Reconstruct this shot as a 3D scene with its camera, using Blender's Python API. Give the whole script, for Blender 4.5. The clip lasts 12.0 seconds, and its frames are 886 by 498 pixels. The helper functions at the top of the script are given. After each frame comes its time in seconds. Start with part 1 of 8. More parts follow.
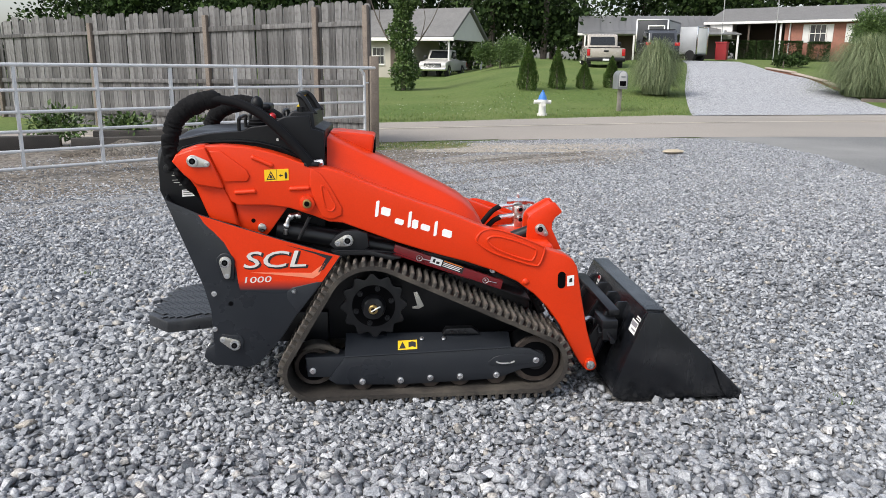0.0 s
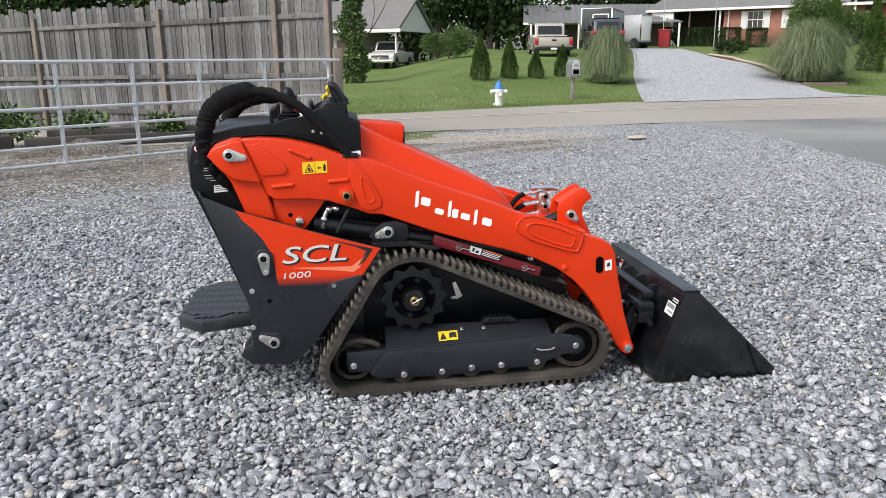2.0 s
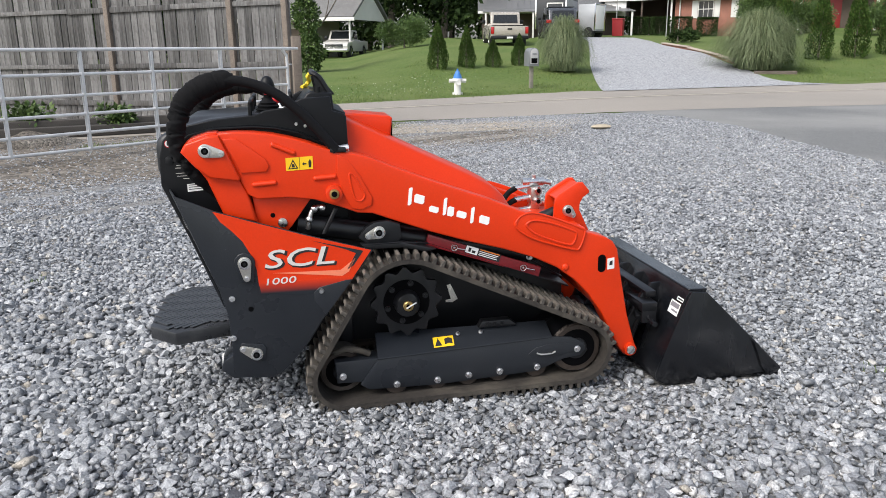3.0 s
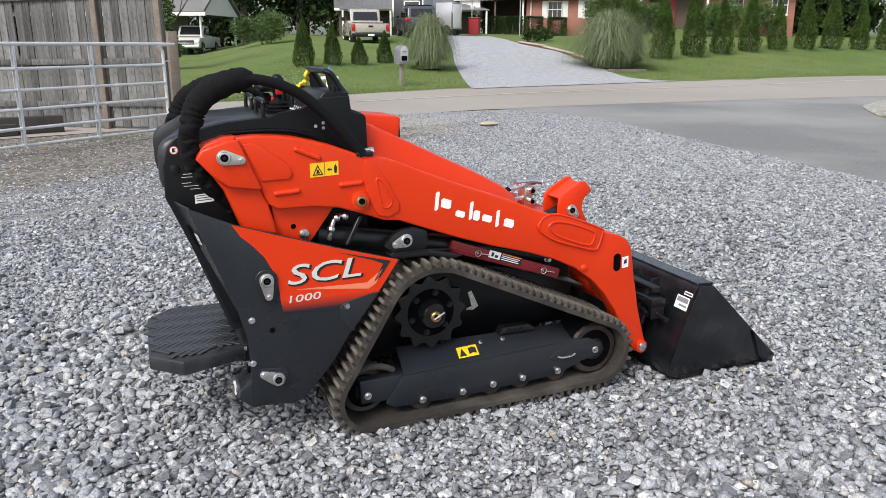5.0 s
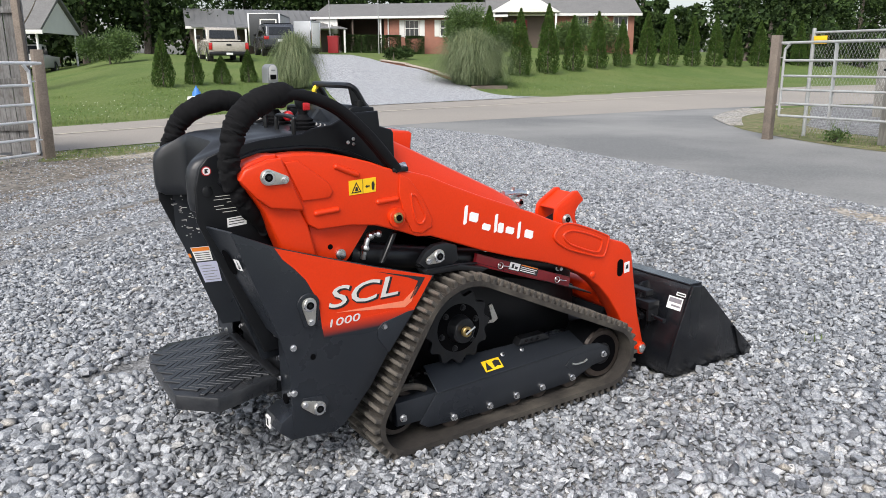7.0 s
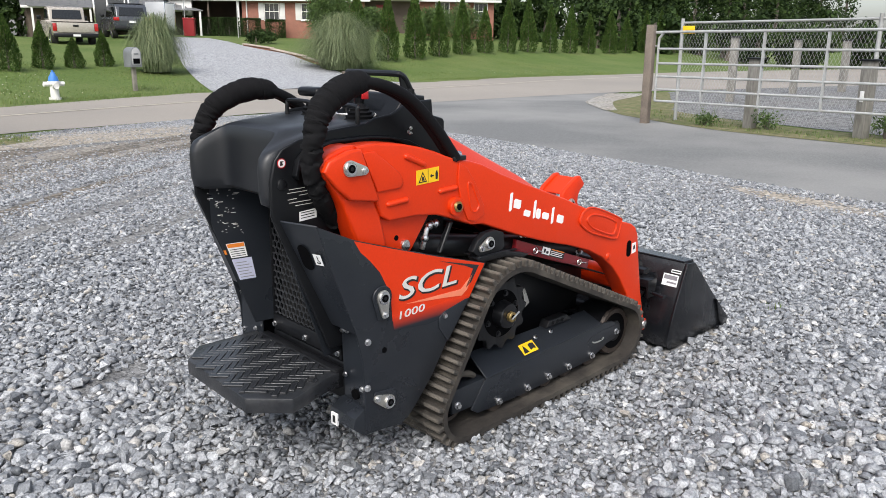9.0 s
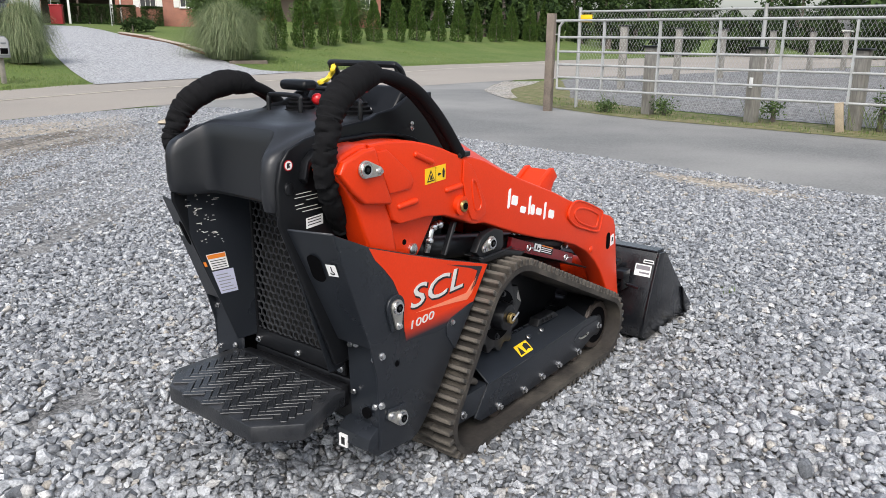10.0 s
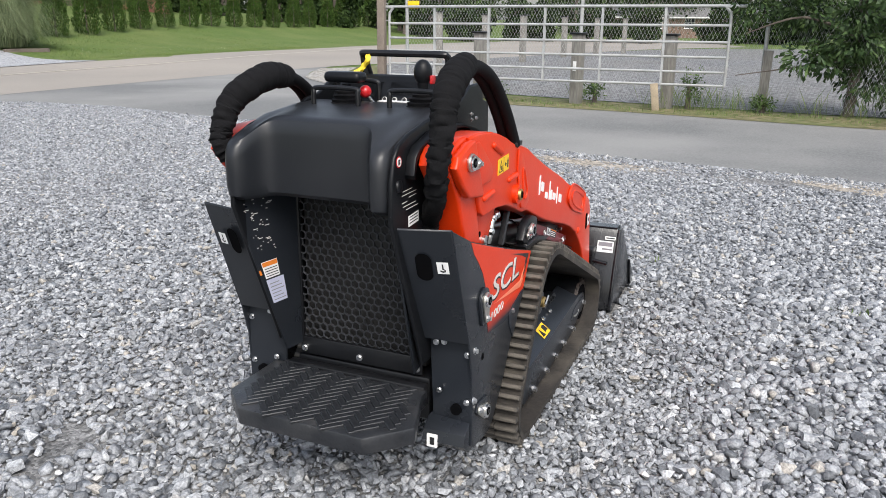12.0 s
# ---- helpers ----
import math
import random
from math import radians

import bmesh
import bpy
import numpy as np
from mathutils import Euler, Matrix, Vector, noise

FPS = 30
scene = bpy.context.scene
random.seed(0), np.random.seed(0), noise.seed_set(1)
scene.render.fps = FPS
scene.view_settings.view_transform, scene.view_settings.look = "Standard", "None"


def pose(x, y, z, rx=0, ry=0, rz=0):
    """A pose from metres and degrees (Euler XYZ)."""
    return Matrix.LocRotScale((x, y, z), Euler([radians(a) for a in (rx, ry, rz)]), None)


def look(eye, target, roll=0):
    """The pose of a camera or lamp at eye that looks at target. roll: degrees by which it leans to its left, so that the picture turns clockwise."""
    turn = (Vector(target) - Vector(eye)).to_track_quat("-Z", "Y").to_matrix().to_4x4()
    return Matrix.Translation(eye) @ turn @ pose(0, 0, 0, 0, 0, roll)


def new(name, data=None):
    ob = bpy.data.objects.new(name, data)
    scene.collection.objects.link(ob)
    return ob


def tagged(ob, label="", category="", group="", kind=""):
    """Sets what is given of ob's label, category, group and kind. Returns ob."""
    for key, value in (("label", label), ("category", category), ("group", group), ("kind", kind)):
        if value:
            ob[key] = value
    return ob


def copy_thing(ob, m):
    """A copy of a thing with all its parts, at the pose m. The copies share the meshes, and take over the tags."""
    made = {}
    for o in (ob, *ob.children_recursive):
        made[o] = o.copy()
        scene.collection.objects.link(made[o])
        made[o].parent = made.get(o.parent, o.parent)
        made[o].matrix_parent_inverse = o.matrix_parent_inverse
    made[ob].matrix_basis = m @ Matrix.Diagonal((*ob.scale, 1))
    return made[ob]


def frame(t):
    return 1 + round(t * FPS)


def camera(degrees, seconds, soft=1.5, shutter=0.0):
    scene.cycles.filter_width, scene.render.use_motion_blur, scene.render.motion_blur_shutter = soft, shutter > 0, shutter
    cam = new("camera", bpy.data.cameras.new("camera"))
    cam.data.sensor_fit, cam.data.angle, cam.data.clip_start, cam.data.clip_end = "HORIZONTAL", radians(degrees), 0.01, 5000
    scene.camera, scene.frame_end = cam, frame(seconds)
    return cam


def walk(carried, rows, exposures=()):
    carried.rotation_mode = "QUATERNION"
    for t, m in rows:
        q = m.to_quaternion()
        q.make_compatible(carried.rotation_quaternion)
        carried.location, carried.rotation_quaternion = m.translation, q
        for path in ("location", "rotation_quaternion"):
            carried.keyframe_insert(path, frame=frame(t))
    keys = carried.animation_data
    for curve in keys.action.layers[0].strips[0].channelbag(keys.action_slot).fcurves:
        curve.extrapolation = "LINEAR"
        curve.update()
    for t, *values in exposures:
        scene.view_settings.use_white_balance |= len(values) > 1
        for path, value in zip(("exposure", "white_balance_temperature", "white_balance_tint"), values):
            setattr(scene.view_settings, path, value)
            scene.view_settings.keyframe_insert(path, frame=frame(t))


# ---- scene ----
cam = camera(60.0, 12.0, soft=0.6)
METRES, EYE, TILT, LEAN, TURN = 3.914, 1.4, 0.0, 0.0, 0.0
ROWS = [
    (0.0, 0.0, 0.0, 0.0, 0.15, -13.41, -0.63),
    (0.5, -0.0023, -0.0157, -0.0005, -0.74, -13.56, -0.38),
    (1.0, -0.0308, -0.0112, -0.0011, -1.79, -13.64, -0.09),
    (1.5, -0.0748, -0.0019, -0.003, -2.9, -13.76, 0.18),
    (2.0, -0.0976, 0.009, -0.0046, -4.05, -13.99, 0.32),
    (2.5, -0.1156, 0.0415, -0.0045, -5.52, -14.39, 0.41),
    (3.0, -0.1322, 0.0682, -0.0073, -7.47, -14.77, 0.32),
    (5.0, -0.2811, 0.1396, -0.008, -18.31, -14.96, -0.1),
    (5.5, -0.3014, 0.1572, -0.0109, -21.58, -15.05, -0.08),
    (6.0, -0.344, 0.1652, -0.0098, -24.55, -14.79, 0.16),
    (6.5, -0.3911, 0.1773, -0.0092, -26.95, -14.21, 0.17),
    (7.0, -0.4195, 0.2071, -0.0123, -29.06, -13.66, 0.16),
    (9.0, -0.561, 0.2998, -0.0098, -39.55, -14.69, -0.37),
    (9.5, -0.5795, 0.3535, -0.0085, -43.48, -15.16, -0.3),
    (10.0, -0.6009, 0.3953, -0.0102, -47.95, -15.44, -0.33),
    (10.5, -0.6496, 0.4367, -0.0068, -52.3, -15.71, -0.29),
    (11.0, -0.6852, 0.4731, -0.0073, -56.09, -15.89, -0.36),
    (11.5, -0.6996, 0.5227, -0.01, -59.48, -16.15, -0.34),
    (12.0, -0.7126, 0.5669, -0.0084, -63.07, -16.36, -0.38),
]
walk(cam, [(t, pose(0, 0, EYE, TILT, LEAN, TURN) @ pose(METRES * x, METRES * y, METRES * z, 90 + pitch, roll, yaw)) for t, x, y, z, yaw, pitch, roll in ROWS],
     exposures=[(0.0, 0.85), (10.5, 0.85), (12.0, 0.92)])

# ---- world, sun ----
world = bpy.data.worlds.new("overcast_sky")
scene.world = world
world.use_nodes = True
wn, wl = world.node_tree.nodes, world.node_tree.links
sky = wn.new("ShaderNodeTexSky")
sky.sky_type, sky.sun_disc = "NISHITA", False
sky.sun_elevation, sky.sun_rotation = radians(48), radians(232)
sky.air_density, sky.dust_density, sky.ozone_density = 1.0, 3.0, 1.0
pale = wn.new("ShaderNodeHueSaturation")
pale.inputs["Saturation"].default_value = 0.55
wl.new(sky.outputs[0], pale.inputs["Color"])
wl.new(pale.outputs[0], wn["Background"].inputs[0])
wn["Background"].inputs[1].default_value = 0.13
sun = new("sun", bpy.data.lights.new("sun", "SUN"))
sun.data.energy, sun.data.angle, sun.data.color = 1.4, radians(30), (1.0, 0.97, 0.93)
sun.matrix_world = look((-7, -5.5, 10), (0, 0, 0))


# ---- materials ----
def mat(name, base, rough=0.5, metal=0.0, var=0.15, scale=8.0, fine=90.0, bump=0.0, stain=None, amount=0.0, coat=0.0, piece=0.0, spec=0.5, rvar=0.08, grain=None):
    """A surface with grain at two scales, an optional stain colour in patches, and fine relief."""
    m = bpy.data.materials.new(name)
    m.use_nodes = True
    n, l = m.node_tree.nodes, m.node_tree.links
    b = n["Principled BSDF"]
    co = n.new("ShaderNodeTexCoord")
    big, small = n.new("ShaderNodeTexNoise"), n.new("ShaderNodeTexNoise")
    for node, s in ((big, scale), (small, fine)):
        node.inputs["Scale"].default_value, node.inputs["Detail"].default_value = s, 6.0
        if grain:
            mp = n.new("ShaderNodeMapping")
            mp.inputs["Scale"].default_value = grain
            l.new(co.outputs["Object"], mp.inputs["Vector"])
            l.new(mp.outputs[0], node.inputs["Vector"])
        else:
            l.new(co.outputs["Object"], node.inputs["Vector"])
    add = n.new("ShaderNodeMath")
    add.operation = "ADD"
    l.new(big.outputs["Fac"], add.inputs[0])
    l.new(small.outputs["Fac"], add.inputs[1])
    if piece:
        info = n.new("ShaderNodeObjectInfo")
        more = n.new("ShaderNodeMath")
        more.operation, more.inputs[1].default_value, more.inputs[2].default_value = "MULTIPLY_ADD", piece, -piece / 2
        l.new(info.outputs["Random"], more.inputs[0])
        both = n.new("ShaderNodeMath")
        l.new(add.outputs[0], both.inputs[0])
        l.new(more.outputs[0], both.inputs[1])
        add = both
    rng = n.new("ShaderNodeMapRange")
    rng.inputs["From Min"].default_value, rng.inputs["From Max"].default_value = 0.6, 1.4
    rng.inputs["To Min"].default_value, rng.inputs["To Max"].default_value = 1 - var, 1 + var
    l.new(add.outputs[0], rng.inputs["Value"])
    mul = n.new("ShaderNodeVectorMath")
    mul.operation = "SCALE"
    mul.inputs[0].default_value = base
    l.new(rng.outputs[0], mul.inputs["Scale"])
    colour = mul.outputs[0]
    if stain:
        patch = n.new("ShaderNodeTexNoise")
        patch.inputs["Scale"].default_value, patch.inputs["Detail"].default_value = scale * 0.6, 8.0
        l.new(co.outputs["Object"], patch.inputs["Vector"])
        ramp = n.new("ShaderNodeMapRange")
        ramp.inputs["From Min"].default_value, ramp.inputs["From Max"].default_value = 0.48, 0.72
        ramp.inputs["To Max"].default_value = amount
        l.new(patch.outputs["Fac"], ramp.inputs["Value"])
        mix = n.new("ShaderNodeMix")
        mix.data_type = "RGBA"
        l.new(ramp.outputs[0], mix.inputs["Factor"])
        l.new(colour, mix.inputs["A"])
        mix.inputs["B"].default_value = (*stain, 1)
        colour = mix.outputs["Result"]
    l.new(colour, b.inputs["Base Color"])
    rr = n.new("ShaderNodeMapRange")
    rr.inputs["From Min"].default_value, rr.inputs["From Max"].default_value = 0.3, 0.7
    rr.inputs["To Min"].default_value, rr.inputs["To Max"].default_value = max(0.02, rough - rvar), min(1.0, rough + rvar)
    l.new(big.outputs["Fac"], rr.inputs["Value"])
    l.new(rr.outputs[0], b.inputs["Roughness"])
    b.inputs["Metallic"].default_value = metal
    b.inputs["Coat Weight"].default_value = coat
    b.inputs["Specular IOR Level"].default_value = spec
    if bump:
        bp = n.new("ShaderNodeBump")
        bp.inputs["Strength"].default_value, bp.inputs["Distance"].default_value = 1.0, bump
        l.new(small.outputs["Fac"], bp.inputs["Height"])
        l.new(bp.outputs[0], b.inputs["Normal"])
    return m


def island_mat(name, stops, rough=0.8, fine=60.0, bump=0.0, spec=0.4, mottle=0.5, thin=0.0):
    """A surface for heaps of small pieces: each loose piece takes its own colour out of the stops."""
    m = bpy.data.materials.new(name)
    m.use_nodes = True
    n, l = m.node_tree.nodes, m.node_tree.links
    b = n["Principled BSDF"]
    geo = n.new("ShaderNodeNewGeometry")
    ramp = n.new("ShaderNodeValToRGB")
    while len(ramp.color_ramp.elements) < len(stops):
        ramp.color_ramp.elements.new(0.5)
    for e, (p, c) in zip(ramp.color_ramp.elements, stops):
        e.position, e.color = p, (*c, 1)
    l.new(geo.outputs["Random Per Island"], ramp.inputs[0])
    co = n.new("ShaderNodeTexCoord")
    no = n.new("ShaderNodeTexNoise")
    no.inputs["Scale"].default_value, no.inputs["Detail"].default_value = fine, 5.0
    l.new(co.outputs["Object"], no.inputs["Vector"])
    rng = n.new("ShaderNodeMapRange")
    rng.inputs["From Min"].default_value, rng.inputs["From Max"].default_value = 0.3, 0.7
    rng.inputs["To Min"].default_value, rng.inputs["To Max"].default_value = 1 - mottle, 1 + mottle
    l.new(no.outputs["Fac"], rng.inputs["Value"])
    mul = n.new("ShaderNodeVectorMath")
    mul.operation = "SCALE"
    l.new(ramp.outputs["Color"], mul.inputs[0])
    l.new(rng.outputs[0], mul.inputs["Scale"])
    l.new(mul.outputs[0], b.inputs["Base Color"])
    b.inputs["Roughness"].default_value = rough
    b.inputs["Specular IOR Level"].default_value = spec
    if thin:
        b.inputs["Transmission Weight"].default_value = 0.0
        b.inputs["Subsurface Weight"].default_value = thin
        b.inputs["Subsurface Radius"].default_value = (0.02, 0.03, 0.01)
    if bump:
        bp = n.new("ShaderNodeBump")
        bp.inputs["Strength"].default_value, bp.inputs["Distance"].default_value = 1.0, bump
        l.new(no.outputs["Fac"], bp.inputs["Height"])
        l.new(bp.outputs[0], b.inputs["Normal"])
    return m


def ground_mat(name, a, b_, c, cell=0.0, broad=0.5, fine=40.0, bump=0.01, rough=0.9):
    """Ground: three colours mixed by a broad and a fine noise, with optional pebble cells (metres)."""
    m = bpy.data.materials.new(name)
    m.use_nodes = True
    n, l = m.node_tree.nodes, m.node_tree.links
    p = n["Principled BSDF"]
    co = n.new("ShaderNodeTexCoord")
    n1, n2 = n.new("ShaderNodeTexNoise"), n.new("ShaderNodeTexNoise")
    for node, s in ((n1, broad), (n2, fine)):
        node.inputs["Scale"].default_value, node.inputs["Detail"].default_value = s, 8.0
        l.new(co.outputs["Object"], node.inputs["Vector"])
    r1, r2 = n.new("ShaderNodeMapRange"), n.new("ShaderNodeMapRange")
    for r, lo, hi in ((r1, 0.38, 0.66), (r2, 0.35, 0.65)):
        r.inputs["From Min"].default_value, r.inputs["From Max"].default_value = lo, hi
    l.new(n1.outputs["Fac"], r1.inputs["Value"])
    l.new(n2.outputs["Fac"], r2.inputs["Value"])
    m1, m2 = n.new("ShaderNodeMix"), n.new("ShaderNodeMix")
    m1.data_type = m2.data_type = "RGBA"
    m1.inputs["A"].default_value, m1.inputs["B"].default_value = (*a, 1), (*b_, 1)
    l.new(r2.outputs[0], m1.inputs["Factor"])
    l.new(m1.outputs["Result"], m2.inputs["A"])
    m2.inputs["B"].default_value = (*c, 1)
    half = n.new("ShaderNodeMath")
    half.operation, half.inputs[1].default_value = "MULTIPLY", 0.6
    l.new(r1.outputs[0], half.inputs[0])
    l.new(half.outputs[0], m2.inputs["Factor"])
    colour, height = m2.outputs["Result"], n2.outputs["Fac"]
    if cell:
        v = n.new("ShaderNodeTexVoronoi")
        v.inputs["Scale"].default_value = 1 / cell
        l.new(co.outputs["Object"], v.inputs["Vector"])
        sep = n.new("ShaderNodeSeparateColor")
        l.new(v.outputs["Color"], sep.inputs[0])
        rr = n.new("ShaderNodeMapRange")
        rr.inputs["To Min"].default_value, rr.inputs["To Max"].default_value = 0.55, 1.5
        l.new(sep.outputs[0], rr.inputs["Value"])
        mul = n.new("ShaderNodeVectorMath")
        mul.operation = "SCALE"
        l.new(colour, mul.inputs[0])
        l.new(rr.outputs[0], mul.inputs["Scale"])
        colour = mul.outputs[0]
        inv = n.new("ShaderNodeMath")
        inv.operation, inv.inputs[0].default_value = "SUBTRACT", 1.0
        l.new(v.outputs["Distance"], inv.inputs[1])
        height = inv.outputs[0]
    l.new(colour, p.inputs["Base Color"])
    p.inputs["Roughness"].default_value = rough
    p.inputs["Specular IOR Level"].default_value = 0.3
    bp = n.new("ShaderNodeBump")
    bp.inputs["Strength"].default_value, bp.inputs["Distance"].default_value = 1.0, bump
    l.new(height, bp.inputs["Height"])
    l.new(bp.outputs[0], p.inputs["Normal"])
    return m


RED = mat("red_paint", (0.65, 0.036, 0.004), 0.34, var=0.07, scale=3, fine=160, coat=0.05, bump=0.0003, stain=(0.36, 0.034, 0.010), amount=0.14, spec=0.30)
CHARCOAL = mat("charcoal_paint", (0.0150, 0.0178, 0.0228), 0.31, var=0.18, scale=4, fine=250, bump=0.0004, stain=(0.045, 0.046, 0.047), amount=0.16, spec=0.45)
COWL = mat("grained_plastic", (0.0115, 0.0130, 0.0160), 0.38, var=0.18, scale=4, fine=400, bump=0.00025, stain=(0.05, 0.05, 0.052), amount=0.2, spec=0.5)
PLASTIC = mat("black_plastic", (0.0058, 0.0064, 0.0078), 0.38, var=0.2, scale=5, fine=500, bump=0.0003, spec=0.24)
BLACK = mat("black_paint", (0.0065, 0.007, 0.0085), 0.36, var=0.2, scale=6, fine=200, stain=(0.035, 0.034, 0.033), amount=0.15, spec=0.4)
# near-black colour painted as the shade inside bores, slots and hollows
HOLLOW_SHADE = mat("hollow_shade", (0.003, 0.003, 0.0035), 0.9, var=0.2, spec=0.03)
SCREEN = mat("dusty_screen", (0.030, 0.032, 0.036), 0.5, var=0.35, scale=6, fine=90, stain=(0.050, 0.049, 0.048), amount=0.4, spec=0.35)
RIM = mat("worn_rim", (0.050, 0.038, 0.031), 0.55, metal=0.3, var=0.4, scale=20)
BRASS = mat("dull_brass", (0.42, 0.30, 0.12), 0.4, metal=0.9, var=0.25, scale=40)
MAT_RUBBER = mat("platform_rubber", (0.0190, 0.0206, 0.0238), 0.32, var=0.35, scale=14, fine=120, bump=0.001, stain=(0.075, 0.074, 0.074), amount=0.5)
BELT = mat("belt_rubber", (0.026, 0.022, 0.0185), 0.8, var=0.5, scale=9, fine=60, bump=0.002, stain=(0.16, 0.14, 0.11), amount=0.45)
RUBBER = mat("dusty_rubber", (0.046, 0.041, 0.035), 0.8, var=0.45, scale=14, fine=80, bump=0.002, stain=(0.26, 0.23, 0.19), amount=0.7, piece=0.7)
BUCKET = mat("bucket_paint", (0.0060, 0.0068, 0.0088), 0.24, var=0.35, scale=7, fine=120, bump=0.0005, stain=(0.060, 0.060, 0.062), amount=0.34, grain=(1.0, 1.0, 0.16))
CLOTH = mat("woven_sleeve", (0.0062, 0.0062, 0.0070), 0.9, var=0.35, scale=20, fine=300, bump=0.002, spec=0.18)
HOSE = mat("rubber_hose", (0.006, 0.006, 0.007), 0.75, var=0.2, fine=200, bump=0.001, spec=0.15)
ZINC = mat("zinc_plate", (0.62, 0.60, 0.55), 0.32, metal=0.95, var=0.15, scale=30, fine=200)
STEEL = mat("bright_steel", (0.72, 0.72, 0.72), 0.28, metal=1.0, var=0.15, scale=30)
YELLOW = mat("yellow_label", (0.85, 0.52, 0.01), 0.4, var=0.05)
WHITE = mat("white_label", (0.80, 0.80, 0.79), 0.45, var=0.05, scale=20)
LETTER = mat("white_letters", (0.86, 0.85, 0.83), 0.4, var=0.03)
SILVER = mat("silver_letters", (0.62, 0.60, 0.57), 0.4, var=0.05)
PALE = mat("pale_red_stripe", (0.80, 0.22, 0.12), 0.4, var=0.08)
PRINT = mat("black_print", (0.012, 0.012, 0.013), 0.5, var=0.05)
MAROON = mat("dark_red_paint", (0.16, 0.006, 0.010), 0.35, var=0.2, coat=0.2)
ORANGE = mat("orange_label", (0.75, 0.22, 0.03), 0.45, var=0.05)
KNOB = mat("red_knob", (0.45, 0.010, 0.014), 0.3, var=0.05, coat=0.3)
STRAP = mat("yellow_strap", (0.75, 0.55, 0.03), 0.6, var=0.1)
GALV = mat("galvanised_steel", (0.66, 0.67, 0.68), 0.42, metal=0.25, var=0.12, scale=6, fine=60, stain=(0.40, 0.39, 0.38), amount=0.3)
GALV_OLD = mat("weathered_galvanised", (0.40, 0.41, 0.41), 0.5, metal=0.25, var=0.2, scale=6, fine=60, stain=(0.25, 0.22, 0.19), amount=0.4)


# ---- mesh helpers ----
def part(name, bm, material, parent=None, label="", smooth=True, kind=""):
    """Links a bmesh as one mesh object under a thing or a part."""
    bmesh.ops.recalc_face_normals(bm, faces=bm.faces)
    me = bpy.data.meshes.new(name)
    bm.to_mesh(me)
    bm.free()
    me.materials.append(material)
    if smooth:
        me.shade_smooth()
        me.set_sharp_from_angle(angle=radians(32))
    ob = new(name, me)
    if parent is not None:
        ob.parent = parent
    return tagged(ob, label=label, kind=kind)


def thing(name, m, label, category, group=""):
    ob = new(name)
    ob.empty_display_size = 0.2
    ob.matrix_world = m
    return tagged(ob, label=label, category=category, group=group)


def soften(bm, width, segments=2):
    edges = [e for e in bm.edges if len(e.link_faces) == 2 and e.calc_face_angle(0) > 0.45]
    if width and edges:
        bmesh.ops.bevel(bm, geom=edges, offset=width, segments=segments, affect="EDGES", profile=0.5, clamp_overlap=True)
    return bm


def box(x0, x1, y0, y1, z0, z1, bevel=0.0, bm=None, m=None, segments=2):
    own = bmesh.new()
    bmesh.ops.create_cube(own, size=1)
    for v in own.verts:
        v.co = Vector((x0 + (v.co.x + 0.5) * (x1 - x0), y0 + (v.co.y + 0.5) * (y1 - y0), z0 + (v.co.z + 0.5) * (z1 - z0)))
    soften(own, bevel, segments)
    if m is not None:
        own.transform(m)
    return join(bm, own)


def join(bm, own):
    if bm is None:
        return own
    me = bpy.data.meshes.new("join")
    own.to_mesh(me)
    own.free()
    bm.from_mesh(me)
    bpy.data.meshes.remove(me)
    return bm


def plate(outline, v0, v1, bevel=0.004, bm=None, m=None, segments=2):
    """A plate cut to an outline in (u, w), between v0 and v1."""
    own = bmesh.new()
    a = [own.verts.new((u, v0, w)) for u, w in outline]
    b = [own.verts.new((u, v1, w)) for u, w in outline]
    own.faces.new(a)
    own.faces.new(b[::-1])
    k = len(outline)
    for i in range(k):
        own.faces.new((a[i], b[i], b[(i + 1) % k], a[(i + 1) % k]))
    bmesh.ops.recalc_face_normals(own, faces=own.faces)
    if bevel:
        rim = [e for e in own.edges if abs(e.verts[0].co.y - e.verts[1].co.y) < 1e-6]
        bmesh.ops.bevel(own, geom=rim, offset=bevel, segments=segments, affect="EDGES", profile=0.5, clamp_overlap=True)
    bmesh.ops.triangulate(own, faces=[f for f in own.faces if len(f.verts) > 4])
    if m is not None:
        own.transform(m)
    return join(bm, own)


def prism(quad, depth, bevel=0.003, bm=None):
    """A plate on any four or more corners in space, thickened along its normal."""
    own = bmesh.new()
    pts = [Vector(p) for p in quad]
    nrm = (pts[1] - pts[0]).cross(pts[2] - pts[1]).normalized()
    a = [own.verts.new(p) for p in pts]
    b = [own.verts.new(p + nrm * depth) for p in pts]
    own.faces.new(a)
    own.faces.new(b[::-1])
    k = len(pts)
    for i in range(k):
        own.faces.new((a[i], b[i], b[(i + 1) % k], a[(i + 1) % k]))
    bmesh.ops.recalc_face_normals(own, faces=own.faces)
    soften(own, bevel, 1)
    return join(bm, own)


def turn(p0, p1):
    p0, p1 = Vector(p0), Vector(p1)
    return Matrix.Translation(p0) @ (p1 - p0).to_track_quat("Z", "Y").to_matrix().to_4x4()


def rod(p0, p1, r, r2=None, seg=12, bevel=0.0, bm=None):
    own = bmesh.new()
    length = (Vector(p1) - Vector(p0)).length
    bmesh.ops.create_cone(own, cap_ends=True, segments=seg, radius1=r, radius2=r if r2 is None else r2, depth=length)
    own.transform(turn(p0, p1) @ Matrix.Translation((0, 0, length / 2)))
    if bevel:
        soften(own, bevel, 1)
    return join(bm, own)


